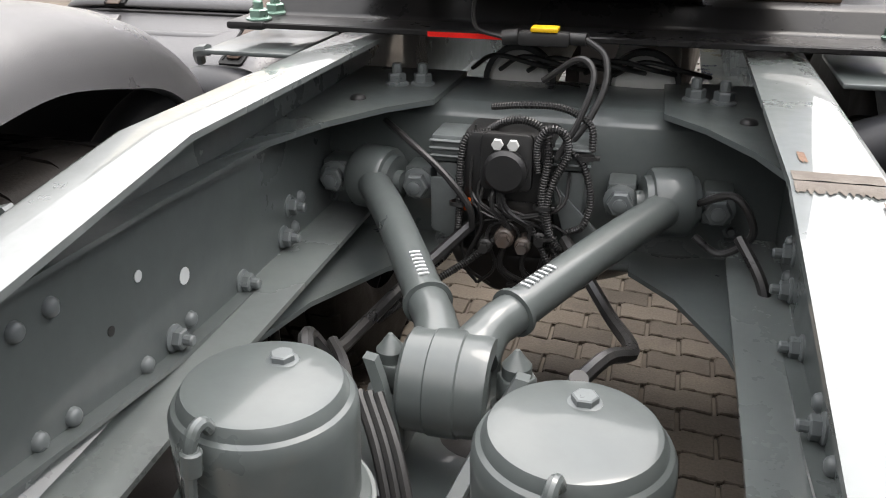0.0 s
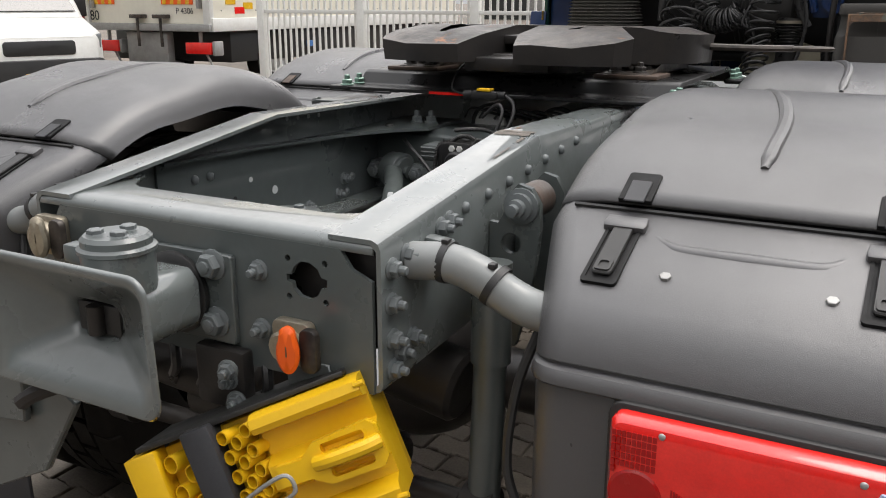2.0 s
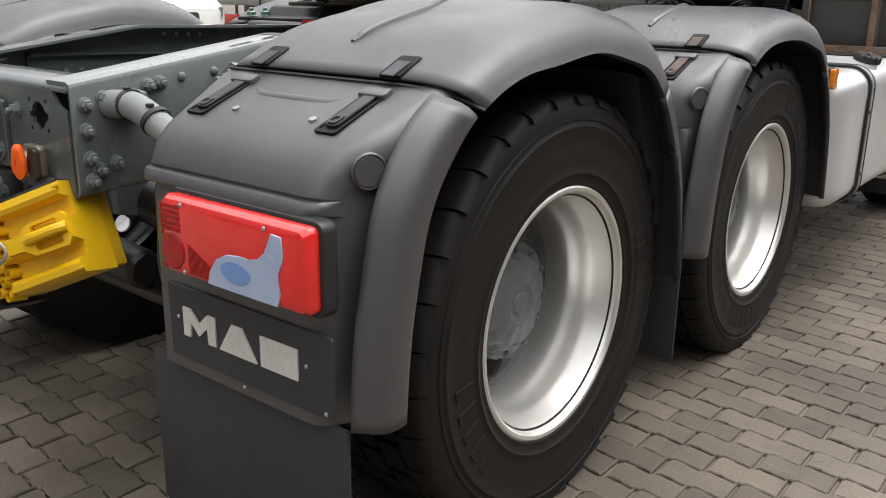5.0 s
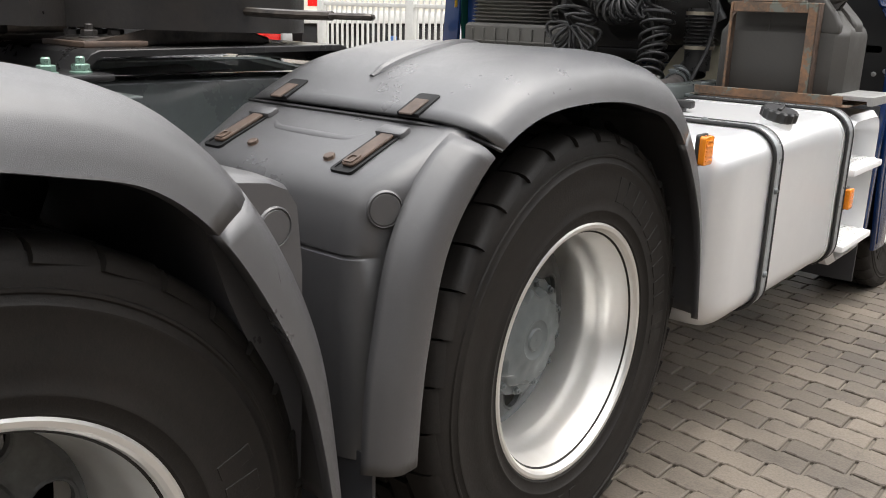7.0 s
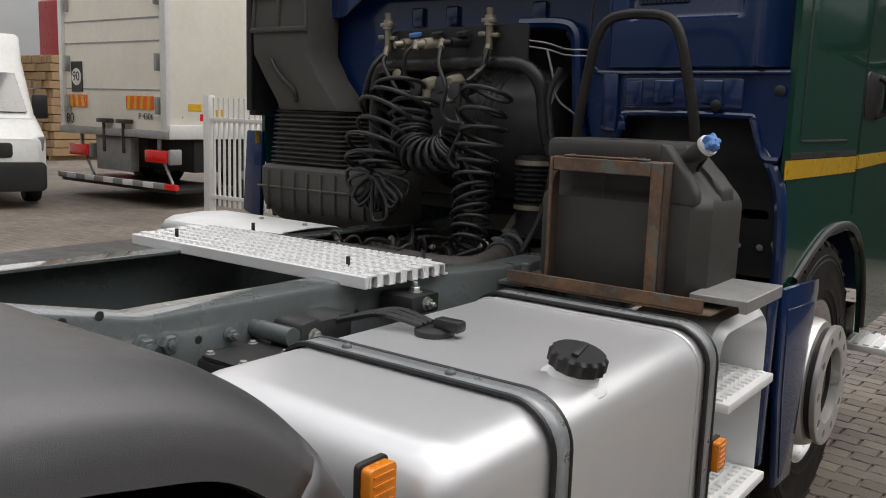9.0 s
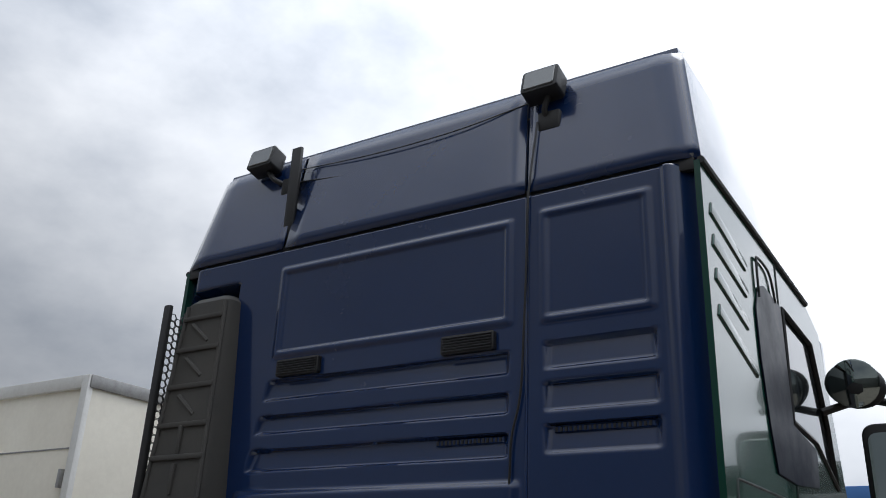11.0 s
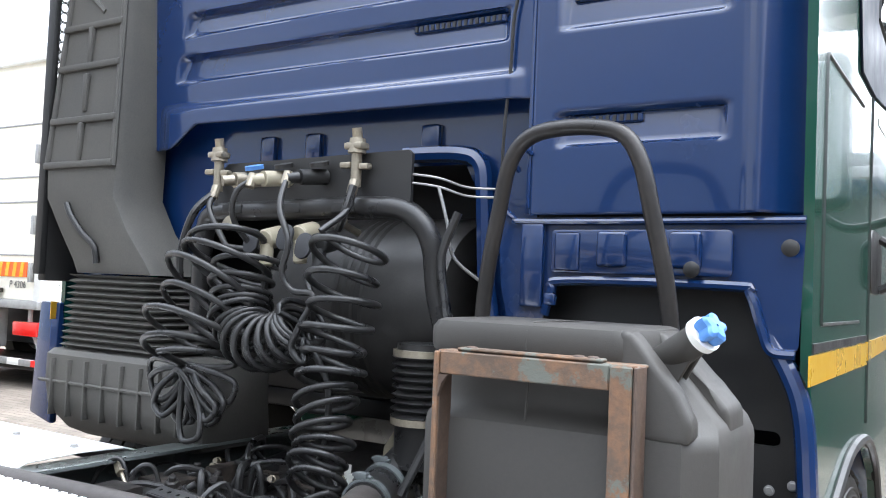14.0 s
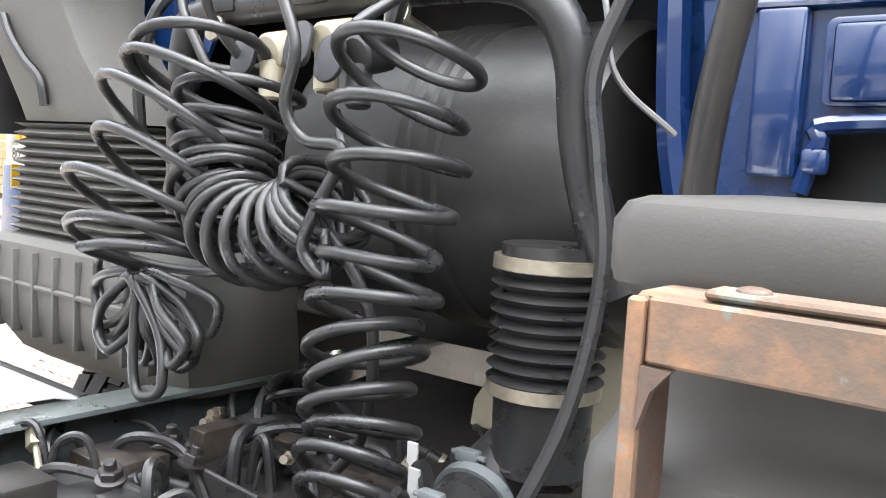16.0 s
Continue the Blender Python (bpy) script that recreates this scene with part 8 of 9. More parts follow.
for k in range(12):
    x, y = rnd.uniform(-0.3, 0.15), rnd.uniform(3.3, 3.7)
    dx, dy = rnd.uniform(-0.2, 0.25), rnd.uniform(-0.2, 0.25)
    bm = fresh()
    tube(bm, [(x, y, 0.88), (x + dx * 0.3, y + dy * 0.2, 0.95 + rnd.uniform(0, 0.04)), (x + dx * 0.7, y + dy * 0.8, 0.95 + rnd.uniform(0, 0.03)), (x + dx, y + dy, 0.87)], rnd.choice((0.006, 0.008, 0.011)), 8)
    part("engine_hose", bm, M_HOSE, gear)
rnd = random.Random(77)
for k in range(16):
    x, y = rnd.uniform(-0.26, 0.22), rnd.uniform(3.32, 3.82)
    z = 0.885 + rnd.uniform(0.0, 0.03)
    d = Vector((rnd.uniform(-1, 1), rnd.uniform(-1, 0.4), rnd.uniform(0.0, 0.5))).normalized()
    r = rnd.uniform(0.009, 0.016)
    bm = fresh()
    rod(bm, (x, y, z), Vector((x, y, z)) + d * 0.045, r, 14, b=0.002)
    rod(bm, Vector((x, y, z)) + d * 0.045, Vector((x, y, z)) + d * 0.066, r * 0.72, 12, b=0.002)
    sol = part("solenoid_valve", bm, rnd.choice((M_BLACK, M_BLACK, M_DARKSTEEL, M_HOSE)), gear)
    if k % 3 == 0:
        bm = fresh()
        lathe(bm, [(r, -0.004), (r + 0.0025, -0.004), (r + 0.0025, 0.004), (r, 0.004)], 14, along(Vector((x, y, z)) + d * 0.02, d), close=True)
        part("valve_ring", bm, rnd.choice((M_BRASS, M_GALV)), sol)
for k in range(22):
    x, y = rnd.uniform(-0.30, 0.25), rnd.uniform(3.25, 3.80)
    dx, dy = rnd.uniform(-0.25, 0.25), rnd.uniform(-0.22, 0.22)
    z = 0.90 + rnd.uniform(0.0, 0.05)
    bm = fresh()
    tube(bm, [(x, y, z - 0.03), (x + dx * 0.25 + rnd.uniform(-0.03, 0.03), y + dy * 0.25, z + 0.02), (x + dx * 0.6, y + dy * 0.6 + rnd.uniform(-0.04, 0.04), z + rnd.uniform(0, 0.03)), (x + dx, y + dy, z - 0.03)], rnd.choice((0.0035, 0.005, 0.007)), 7)
    part("engine_cable", bm, M_HOSE, gear)
for x, y, z in ((-0.305, 3.66, 0.93), (-0.285, 3.63, 0.925), (0.10, 3.70, 0.935), (-0.05, 3.60, 0.93), (0.16, 3.52, 0.93)):
    bm = fresh()
    rod(bm, (x, y, z), (x + 0.012, y - 0.028, z + 0.008), 0.011, 6)
    rod(bm, (x + 0.012, y - 0.028, z + 0.008), (x + 0.02, y - 0.045, z + 0.012), 0.007, 10)
    part("pipe_union", bm, M_BRASS, gear, "small brass pipe union")
for x, y in ((0.13, 3.66), (0.20, 3.58)):
    bm = fresh()
    box(bm, x - 0.010, x + 0.010, y - 0.002, y + 0.002, 0.935, 0.985, 0.001, 1)
    part("cable_tag", bm, M_WHITE, gear, "white cable tag")
bm = fresh()
box(bm, -0.435, -0.375, 3.74, 3.80, 0.945, 1.01, 0.008)
tube(bm, [(-0.405, 3.77, 0.95), (-0.40, 3.77, 0.88)], 0.012, 8)
part("sensor_box", bm, M_BLACK, gear)
bm = fresh()
tube(bm, [(-0.06, 3.21, 0.84), (-0.01, 3.19, 0.91), (0.06, 3.17, 0.945), (0.15, 3.155, 0.954), (0.27, 3.150, 0.954), (0.350, 3.163, 0.954), (0.396, 3.210, 0.955), (0.396, 3.30, 0.958), (0.376, 3.37, 0.960), (0.356, 3.43, 0.964)], 0.045, 18)
pipe = part("charge_air_pipe", bm, M_DUSTPIPE, truck, "dusty grey charge air pipe with steel clamps")
bm = fresh()
tube(bm, [(0.356, 3.43, 0.964), (0.337, 3.49, 0.968), (0.320, 3.55, 0.978), (0.322, 3.60, 1.003), (0.345, 3.63, 1.04)], 0.050, 18)
part("rubber_elbow", bm, M_HOSE, pipe)
for p, d in (((0.352, 3.442, 0.965), (-0.3, 1, 0.05)), ((0.320, 3.552, 0.979), (-0.1, 1, 0.3))):
    bm = fresh()
    lathe(bm, [(0.050, -0.008), (0.0555, -0.008), (0.0555, 0.008), (0.050, 0.008)], 28, along(p, d), close=True)
    clamp = part("pipe_clamp", bm, M_BOLT, pipe)
    bm = fresh()
    box(bm, p[0] - 0.030, p[0] + 0.002, p[1] - 0.008, p[1] + 0.008, p[2] + 0.050, p[2] + 0.066, 0.003)
    rod(bm, (p[0] - 0.038, p[1], p[2] + 0.058), (p[0] + 0.012, p[1], p[2] + 0.058), 0.004, 8)
    part("clamp_screw", bm, M_BOLT, clamp)
bm = fresh()
rod(bm, (-0.293, 3.315, 0.976), (-0.268, 3.304, 0.960), 0.013, 6)
rod(bm, (-0.268, 3.304, 0.960), (-0.185, 3.275, 0.905), 0.005, 8)
part("brass_fitting", bm, M_BRASS, truck)
# folded hinge plate with holes over the pipe
bm = fresh()
hm = Matrix.Translation((0.108, 3.130, 1.000)) @ Matrix.Rotation(radians(-8), 4, "Z") @ Matrix.Rotation(radians(12), 4, "X")
t = fresh()
plate_holes(t, rounded(-0.062, 0.062, -0.016, 0.020, 0.003, 2), [ring(-0.045 + 0.03 * k, 0.004, 0.005, 10) for k in range(4)], "z", -0.002, 0.002)
merge(bm, t, hm)
box(bm, -0.062, 0.062, -0.019, -0.0155, -0.022, 0.001, 0.001, 1, hm)
box(bm, -0.062, 0.062, -0.038, -0.016, -0.026, -0.022, 0.001, 1, hm)
part("hinge_block", bm, M_BLACK, truck)

# dusty cream guard beside the engine
bm = fresh()
prism(bm, [(0.02, 0.80), (0.52, 0.80), (0.52, 1.12), (0.36, 1.17), (0.24, 1.17), (0.12, 1.10), (0.04, 0.98)], "y", 3.93, 3.95, 0.006)
part("engine_guard", bm, M_BEIGE, truck, "dusty cream engine guard plate")

# ---- tank fittings ----
bm = fresh()
lathe(bm, [(0.068, -0.02), (0.068, 0.004), (0.062, 0.010), (0.050, 0.012), (0.048, 0.035), (0, 0.035)], 28, along((1.168, 2.455, 0.935), (0.22, -0.05, 1)))
neck = part("filler_neck", bm, M_ALU, tank_r)
bm = fresh()
rows = []
mm = along((1.175, 2.453, 0.967), (0.22, -0.05, 1))
for h, r in ((0, 0.046), (0.006, 0.055), (0.030, 0.055), (0.036, 0.050), (0.037, 0.002)):
    rows.append([mm @ Vector(((r + 0.0025 * (r > 0.052) * math.cos(14 * a)) * math.cos(a), (r + 0.0025 * (r > 0.052) * math.cos(14 * a)) * math.sin(a), h)) for a in np.linspace(0, 2 * math.pi, 84, endpoint=False)])
sheet(bm, rows, closed=True)
cap = part("fuel_cap", bm, M_BLACK, neck, "black ribbed fuel cap")
bm = fresh()
box(bm, -0.035, 0.035, -0.007, 0.007, 0.034, 0.044, 0.003, 2, mm @ Matrix.Rotation(radians(25), 4, "Z"))
part("cap_grip", bm, M_BLACK, neck)
bm = fresh()
lathe(bm, [(0, 0), (0.045, 0), (0.045, 0.012), (0.03, 0.018), (0, 0.018)], 20, Matrix.Translation((0.80, 2.50, 0.955)))
snd = part("fuel_sender", bm, M_BLACK, tank_r, "black fuel sender with hoses")
bm = fresh()
box(bm, 0.80, 0.87, 2.49, 2.525, 0.968, 0.995, 0.008)
part("sender_plug", bm, M_BLACK, snd)
for dy in (-0.03, 0.0, 0.03):
    bm = fresh()
    tube(bm, [(0.78, 2.50 + dy * 0.6, 0.975), (0.68, 2.50 + dy, 0.985), (0.58, 2.52 + dy, 0.96), (0.46, 2.55 + dy * 2, 0.92)], 0.008, 6)
    part("fuel_hose", bm, M_HOSE, snd)
for xx in (0.76, 1.02):
    put("strap_rivet", RIVET, tank_r, along((xx, 2.262, 0.966), (0, 0, 1)))
for zz in (0.78, 0.52):
    put("strap_rivet", RIVET, tank_r, along((1.262, 2.262, zz), (1, 0, 0)))


def side_lamp(p, parent):
    bm = fresh()
    prism(bm, rounded(p[1] - 0.030, p[1] + 0.030, p[2] - 0.042, p[2] + 0.042, 0.008, 3), "x", p[0] - 0.010, p[0], 0.003)
    base = part("side_marker_base", bm, M_BLACK, parent)
    bm = fresh()
    prism(bm, rounded(p[1] - 0.027, p[1] + 0.027, p[2] - 0.038, p[2] + 0.038, 0.008, 3), "x", p[0], p[0] + 0.018, 0.005, 3)
    part("side_marker_lens", bm, M_AMBER, base, "amber side marker lamp")
    for k in range(5):
        bm = fresh()
        box(bm, p[0] + 0.0175, p[0] + 0.020, p[1] - 0.02, p[1] + 0.02, p[2] - 0.028 + 0.013 * k, p[2] - 0.024 + 0.013 * k, 0)
        part("lens_rib", bm, M_AMBER, base)


side_lamp((1.203, 1.846, 0.940), truck)
side_lamp((1.262, 3.035, 0.640), tank_r)
# step tub behind the tank: a pressed shell, open to the side, with two grated steps
bm = fresh()
outl = rounded(3.135, 3.575, 0.33, 0.925, 0.085, 6)
inn = rounded(3.160, 3.552, 0.355, 0.900, 0.070, 6)
back = rounded(3.185, 3.530, 0.38, 0.875, 0.060, 6)
sheet(bm, [[(px, py, pz) for py, pz in q] for px, q in ((0.96, outl), (1.190, outl), (1.212, inn), (1.200, inn), (1.010, back))], closed=True)
stepbox = part("step_box", bm, M_TANK, truck, "aluminium step tub with two grated steps")
bm = fresh()
prism(bm, [(py, pz) for py, pz in back], "x", 1.000, 1.012, 0.0)
part("tub_back", bm, M_TANK, stepbox)
for z in (0.725, 0.425):
    bm = fresh()
    box(bm, 1.014, 1.245, 3.165, 3.545, z - 0.026, z, 0.004)
    st = part("grated_step", bm, M_ALU, stepbox)
    bm = fresh()
    for i in range(11):
        for j in range(6):
            box(bm, 1.030 + 0.035 * j, 1.049 + 0.035 * j, 3.178 + 0.033 * i, 3.196 + 0.033 * i, z, z + 0.006, 0)
    g = part("grip_teeth", bm, M_ALU, st)
    g["kind"] = "stuff"
# rubber flap hanging between the step tub and the front wheel
bm = fresh()
box(bm, 0.80, 1.19, 3.600, 3.612, 0.17, 0.93, 0.003)
part("mudflap", bm, M_FENDER_DARK, truck, "black rubber mudflap")
# exhaust silencer under the shield, on the far side
# inferred from the shield; its bulk is added to stop light under the truck
bm = fresh()
rows = []
for yy, i in ((1.98, 0.04), (2.0, 0.0), (3.30, 0.0), (3.32, 0.04)):
    rows.append([(x, yy, z) for x, z in rounded(-1.18 + i, -0.48 - i, 0.36 + i, 0.90 - i, 0.06, 4)])
loft(bm, rows)
part("exhaust_silencer", bm, M_DARKSTEEL, truck, "dark steel exhaust silencer under its shield")
WEB_HOLE = dome_mesh("web_hole", 0.0095, 0.0008, M_BLACK)
# fittings on the rail's outer face
for k, (y, z) in enumerate([(2.10 + 0.085 * i, 0.93 - 0.004 * i) for i in range(8)]):
    put("rail_hole" if k % 2 else "rail_bolt", WEB_HOLE if k % 2 else BOLT, rail_r, along((XO, y, z), (1, 0, 0)))
bm = fresh()
box(bm, XO + 0.02, XO + 0.17, 2.16, 2.33, 0.815, 0.895, 0.012)
br = part("rail_bracket", bm, M_BLACK, truck, "black levelling valve on the rail")
bm = fresh()
plate_holes(bm, rounded(2.165, 2.325, XO + 0.025, XO + 0.165, 0.02, 4), [], "z", 0.895, 0.902)
for v in bm.verts:
    v.co = Vector((v.co.y, v.co.x, v.co.z))
part("valve_lid", bm, M_BLACK, br)
bolts(br, BOLT_ALU, "lid_screw", [(XO + dx, dy, 0.902) for dx in (0.04, 0.15) for dy in (2.185, 2.305)], (0, 0, 1))
bm = fresh()
rod(bm, (XO + 0.10, 2.16, 0.855), (XO + 0.10, 2.105, 0.852), 0.017, 6)
rod(bm, (XO + 0.10, 2.105, 0.852), (XO + 0.10, 2.085, 0.851), 0.011, 10)
part("valve_union", bm, M_BRASS, br, "rusty brass pipe union")
bm = fresh()
tube(bm, [(XO + 0.10, 2.09, 0.851), (XO + 0.10, 2.04, 0.845), (XO + 0.09, 1.97, 0.82), (XO + 0.08, 1.90, 0.76)], 0.008, 8)
part("valve_pipe", bm, M_HOSE, br)
bm = fresh()
rod(bm, (XO, 2.345, 0.925), (XO + 0.13, 2.345, 0.925), 0.022, 16)
part("bracket_tube", bm, M_FRAME, br)
bm = fresh()
prism(bm, [(2.355, 0.86), (2.375, 0.95), (2.43, 0.956), (2.455, 0.935), (2.50, 0.955), (2.545, 0.95), (2.54, 0.86)], "x", XO + 0.03, XO + 0.13, 0.010)
part("pipe_clamp", bm, M_BLACK, br)
put("bracket_bolt", BOLT_ZINC, br, along((XO + 0.13, 2.41, 0.915), (1, 0, 0)))
put("bracket_bolt", BOLT_ZINC, br, along((XO + 0.13, 2.46, 0.875), (1, 0, 0)))
bolts(rail_r, BOLT_BIG, "rail_bolt", [(XO, 2.045, 0.938), (XO, 2.10, 0.935)], (1, 0, 0))
for dy in (1.872, 1.950):
    put("rail_hole", WEB_HOLE, rail_r, along((XO, dy, 1.02), (1, 0, 0)))
bm = fresh()
box(bm, XO + 0.02, XO + 0.14, 2.76, 2.88, 0.90, 0.955, 0.01)
part("rail_connector", bm, M_BLACK, br)
put("bracket_bolt", BOLT_ZINC, br, along((XO + 0.10, 2.82, 0.955), (0, 0, 1)))
put("bracket_bolt", BOLT_ZINC, br, along((XO + 0.14, 2.82, 0.93), (1, 0, 0)))
bm = fresh()
rod(bm, (0.585, 3.235, 0.955), (0.585, 3.235, 1.0), 0.017, 20, b=0.003)
rod(bm, (0.585, 3.235, 1.0), (0.585, 3.235, 1.002), 0.008, 12)
box(bm, 0.548, 0.640, 3.13, 3.42, 0.945, 0.957, 0.003)
part("spacer_bush", bm, M_BOLT, br)
# ---- ground and surroundings ----
def paving_material():
    m = bpy.data.materials.new("concrete_paver")
    m.use_nodes = True
    n, l = m.node_tree.nodes, m.node_tree.links
    b = n["Principled BSDF"]
    geo, info = n.new("ShaderNodeNewGeometry"), n.new("ShaderNodeObjectInfo")
    add = n.new("ShaderNodeMath")
    add.operation = "ADD"
    l.new(geo.outputs["Random Per Island"], add.inputs[0])
    l.new(info.outputs["Random"], add.inputs[1])
    fr = n.new("ShaderNodeMath")
    fr.operation = "FRACT"
    l.new(add.outputs[0], fr.inputs[0])
    ramp = n.new("ShaderNodeValToRGB")
    ramp.color_ramp.elements[0].color, ramp.color_ramp.elements[1].color = (0.122, 0.100, 0.078, 1), (0.212, 0.176, 0.138, 1)
    l.new(fr.outputs[0], ramp.inputs["Fac"])
    out = ramp.outputs["Color"]
    for scale, lo, hi, dark in ((140.0, 0.35, 0.7, 0.72), (1.3, 0.42, 0.62, 0.62), (9.0, 0.55, 0.75, 0.75)):
        t = n.new("ShaderNodeTexNoise")
        t.inputs["Scale"].default_value, t.inputs["Detail"].default_value = scale, 5.0
        l.new(geo.outputs["Position"], t.inputs["Vector"])
        r = n.new("ShaderNodeMapRange")
        r.inputs["From Min"].default_value, r.inputs["From Max"].default_value = lo, hi
        r.inputs["To Min"].default_value, r.inputs["To Max"].default_value = 1.0, dark
        l.new(t.outputs["Fac"], r.inputs["Value"])
        x = n.new("ShaderNodeMix")
        x.data_type, x.blend_type = "RGBA", "MULTIPLY"
        x.inputs["Factor"].default_value = 1.0
        l.new(out, x.inputs["A"])
        l.new(r.outputs["Result"], x.inputs["B"])
        out = x.outputs["Result"]
        if scale == 140.0:
            bp = n.new("ShaderNodeBump")
            bp.inputs["Strength"].default_value, bp.inputs["Distance"].default_value = 0.5, 0.002
            l.new(t.outputs["Fac"], bp.inputs["Height"])
            l.new(bp.outputs["Normal"], b.inputs["Normal"])
        if scale == 1.3:
            rr = n.new("ShaderNodeMapRange")
            rr.inputs["From Min"].default_value, rr.inputs["From Max"].default_value = 0.3, 0.7
            rr.inputs["To Min"].default_value, rr.inputs["To Max"].default_value = 0.85, 0.5
            l.new(t.outputs["Fac"], rr.inputs["Value"])
            l.new(rr.outputs["Result"], b.inputs["Roughness"])
    l.new(out, b.inputs["Base Color"])
    return m


def far_paving_material():
    m = bpy.data.materials.new("yard_paving")
    m.use_nodes = True
    n, l = m.node_tree.nodes, m.node_tree.links
    b = n["Principled BSDF"]
    geo = n.new("ShaderNodeNewGeometry")
    br = n.new("ShaderNodeTexBrick")
    br.inputs["Scale"].default_value = 1.0
    br.inputs["Brick Width"].default_value, br.inputs["Row Height"].default_value, br.inputs["Mortar Size"].default_value = 0.2, 0.1, 0.004
    br.inputs["Color1"].default_value, br.inputs["Color2"].default_value, br.inputs["Mortar"].default_value = (0.190, 0.158, 0.126, 1), (0.135, 0.111, 0.088, 1), (0.045, 0.038, 0.028, 1)
    l.new(geo.outputs["Position"], br.inputs["Vector"])
    t = n.new("ShaderNodeTexNoise")
    t.inputs["Scale"].default_value, t.inputs["Detail"].default_value = 0.7, 6.0
    l.new(geo.outputs["Position"], t.inputs["Vector"])
    r = n.new("ShaderNodeMapRange")
    r.inputs["From Min"].default_value, r.inputs["From Max"].default_value = 0.35, 0.65
    r.inputs["To Min"].default_value, r.inputs["To Max"].default_value = 0.7, 1.15
    l.new(t.outputs["Fac"], r.inputs["Value"])
    x = n.new("ShaderNodeMix")
    x.data_type, x.blend_type = "RGBA", "MULTIPLY"
    x.inputs["Factor"].default_value = 1.0
    l.new(br.outputs["Color"], x.inputs["A"])
    l.new(r.outputs["Result"], x.inputs["B"])
    l.new(x.outputs["Result"], b.inputs["Base Color"])
    b.inputs["Roughness"].default_value = 0.75
    return m


M_PAVER, M_YARD = paving_material(), far_paving_material()
bm = fresh()
t = bmesh.new()
v = [t.verts.new(p) for p in ((-400, -400, -0.012), (400, -400, -0.012), (400, 400, -0.012), (-400, 400, -0.012))]
t.faces.new(v)
merge(bm, t)
ground = tagged(part("ground", bm, M_YARD, None, "", 0, False), "grey-brown block paved yard", "ground", kind="structure")

# paving blocks with toothed long sides, in running bond
PW, PL, GAP, END = 0.1, 0.2, 0.0028, 0.0055


def tooth(x):
    f = (x / 0.1) % 1.0
    return 0.0065 * (1 if 0.10 < f < 0.45 else -1 if 0.60 < f < 0.95 else 0)


KNOT = (0.0, 0.01, 0.014, 0.045, 0.053, 0.058, 0.092, 0.098)


def paver_outline():
    xs = [k for k in KNOT] + [0.1 + k for k in KNOT] + [PL]
    top = [(min(max(x, END), PL - END), PW - GAP + tooth(x)) for x in xs]
    low = [(min(max(x, END), PL - END), GAP + tooth(x)) for x in xs]
    return low + top[::-1]


OUTL = paver_outline()
NO = len(OUTL)
CXY = (PL / 2, PW / 2)
INNER = [(x + (0.0035 if x < CXY[0] else -0.0035) * (abs(x - CXY[0]) > 0.09), y + (0.0035 if y < CXY[1] else -0.0035)) for x, y in OUTL]


def paver_points(x0, y0, z):
    return [(x0 + x, y0 + y, z - 0.03) for x, y in OUTL] + [(x0 + x, y0 + y, z - 0.0035) for x, y in OUTL] + [(x0 + x, y0 + y, z) for x, y in INNER]


def paver_faces(o):
    f = []
    for k in range(2):
        for i in range(NO):
            j = (i + 1) % NO
            f.append((o + k * NO + i, o + k * NO + j, o + (k + 1) * NO + j, o + (k + 1) * NO + i))
    h = NO // 2
    for i in range(h - 1):
        f.append((o + 2 * NO + i, o + 2 * NO + i + 1, o + 3 * NO - 2 - i, o + 3 * NO - 1 - i))
    return f


me = bpy.data.meshes.new("paver")
me.from_pydata(paver_points(0, 0, 0), [], paver_faces(0))
me.materials.append(M_PAVER)
rnd = random.Random(12)
verts, faces, singles = [], [], 0
for r in range(-38, 100):
    for c in range(-22, 24):
        x0, y0 = c * PL + (0.1 if r % 2 else 0.0), r * PW
        z = rnd.uniform(-0.0025, 0.0015)
        if (1.20 < x0 < 2.2 and 1.5 < y0 < 3.6 or 0.75 < x0 < 1.2 and 2.0 < y0 < 3.6) and singles < 300:
            put("paver", me, ground, Matrix.Translation((x0, y0, z)))
            singles += 1
        else:
            faces += paver_faces(len(verts))
            verts += paver_points(x0, y0, z)
rest = bpy.data.meshes.new("paver_field")
rest.from_pydata(verts, [], faces)
rest.materials.append(M_PAVER)
field = put("paver_field", rest, ground, Matrix.Identity(4))
field["kind"] = "stuff"

# ---- box lorry ----
lorry = thing("box_lorry", "white box body lorry with folded tail lift", "truck")
LX0, LX1, LY = -11.2, -8.45, 8.4
bm = fresh()
box(bm, LX0 + 0.02, LX1 - 0.02, LY + 0.03, LY + 8.0, 1.05, 4.18, 0.01)
bodyb = part("box_body", bm, M_BOXWHITE, lorry, "weathered white box body")
for x0, x1, z0, z1 in ((LX0, LX0 + 0.10, 1.0, 4.28), (LX1 - 0.14, LX1, 1.0, 4.28), (LX0 + 0.10, LX1 - 0.14, 4.10, 4.28)):
    bm = fresh()
    box(bm, x0, x1, LY - 0.03, LY + 0.06, z0, z1, 0.012)
    part("door_frame", bm, M_WHITE, bodyb)
bm = fresh()
box(bm, LX1 - 0.02, LX1 + 0.02, LY, LY + 8.0, 4.10, 4.28, 0.012)
part("roof_edge", bm, M_GALV, bodyb)
bm = fresh()
box(bm, LX1 - 0.01, LX1 + 0.03, LY, LY + 8.0, 0.94, 1.14, 0.012)
part("sill", bm, M_WHITE, bodyb)
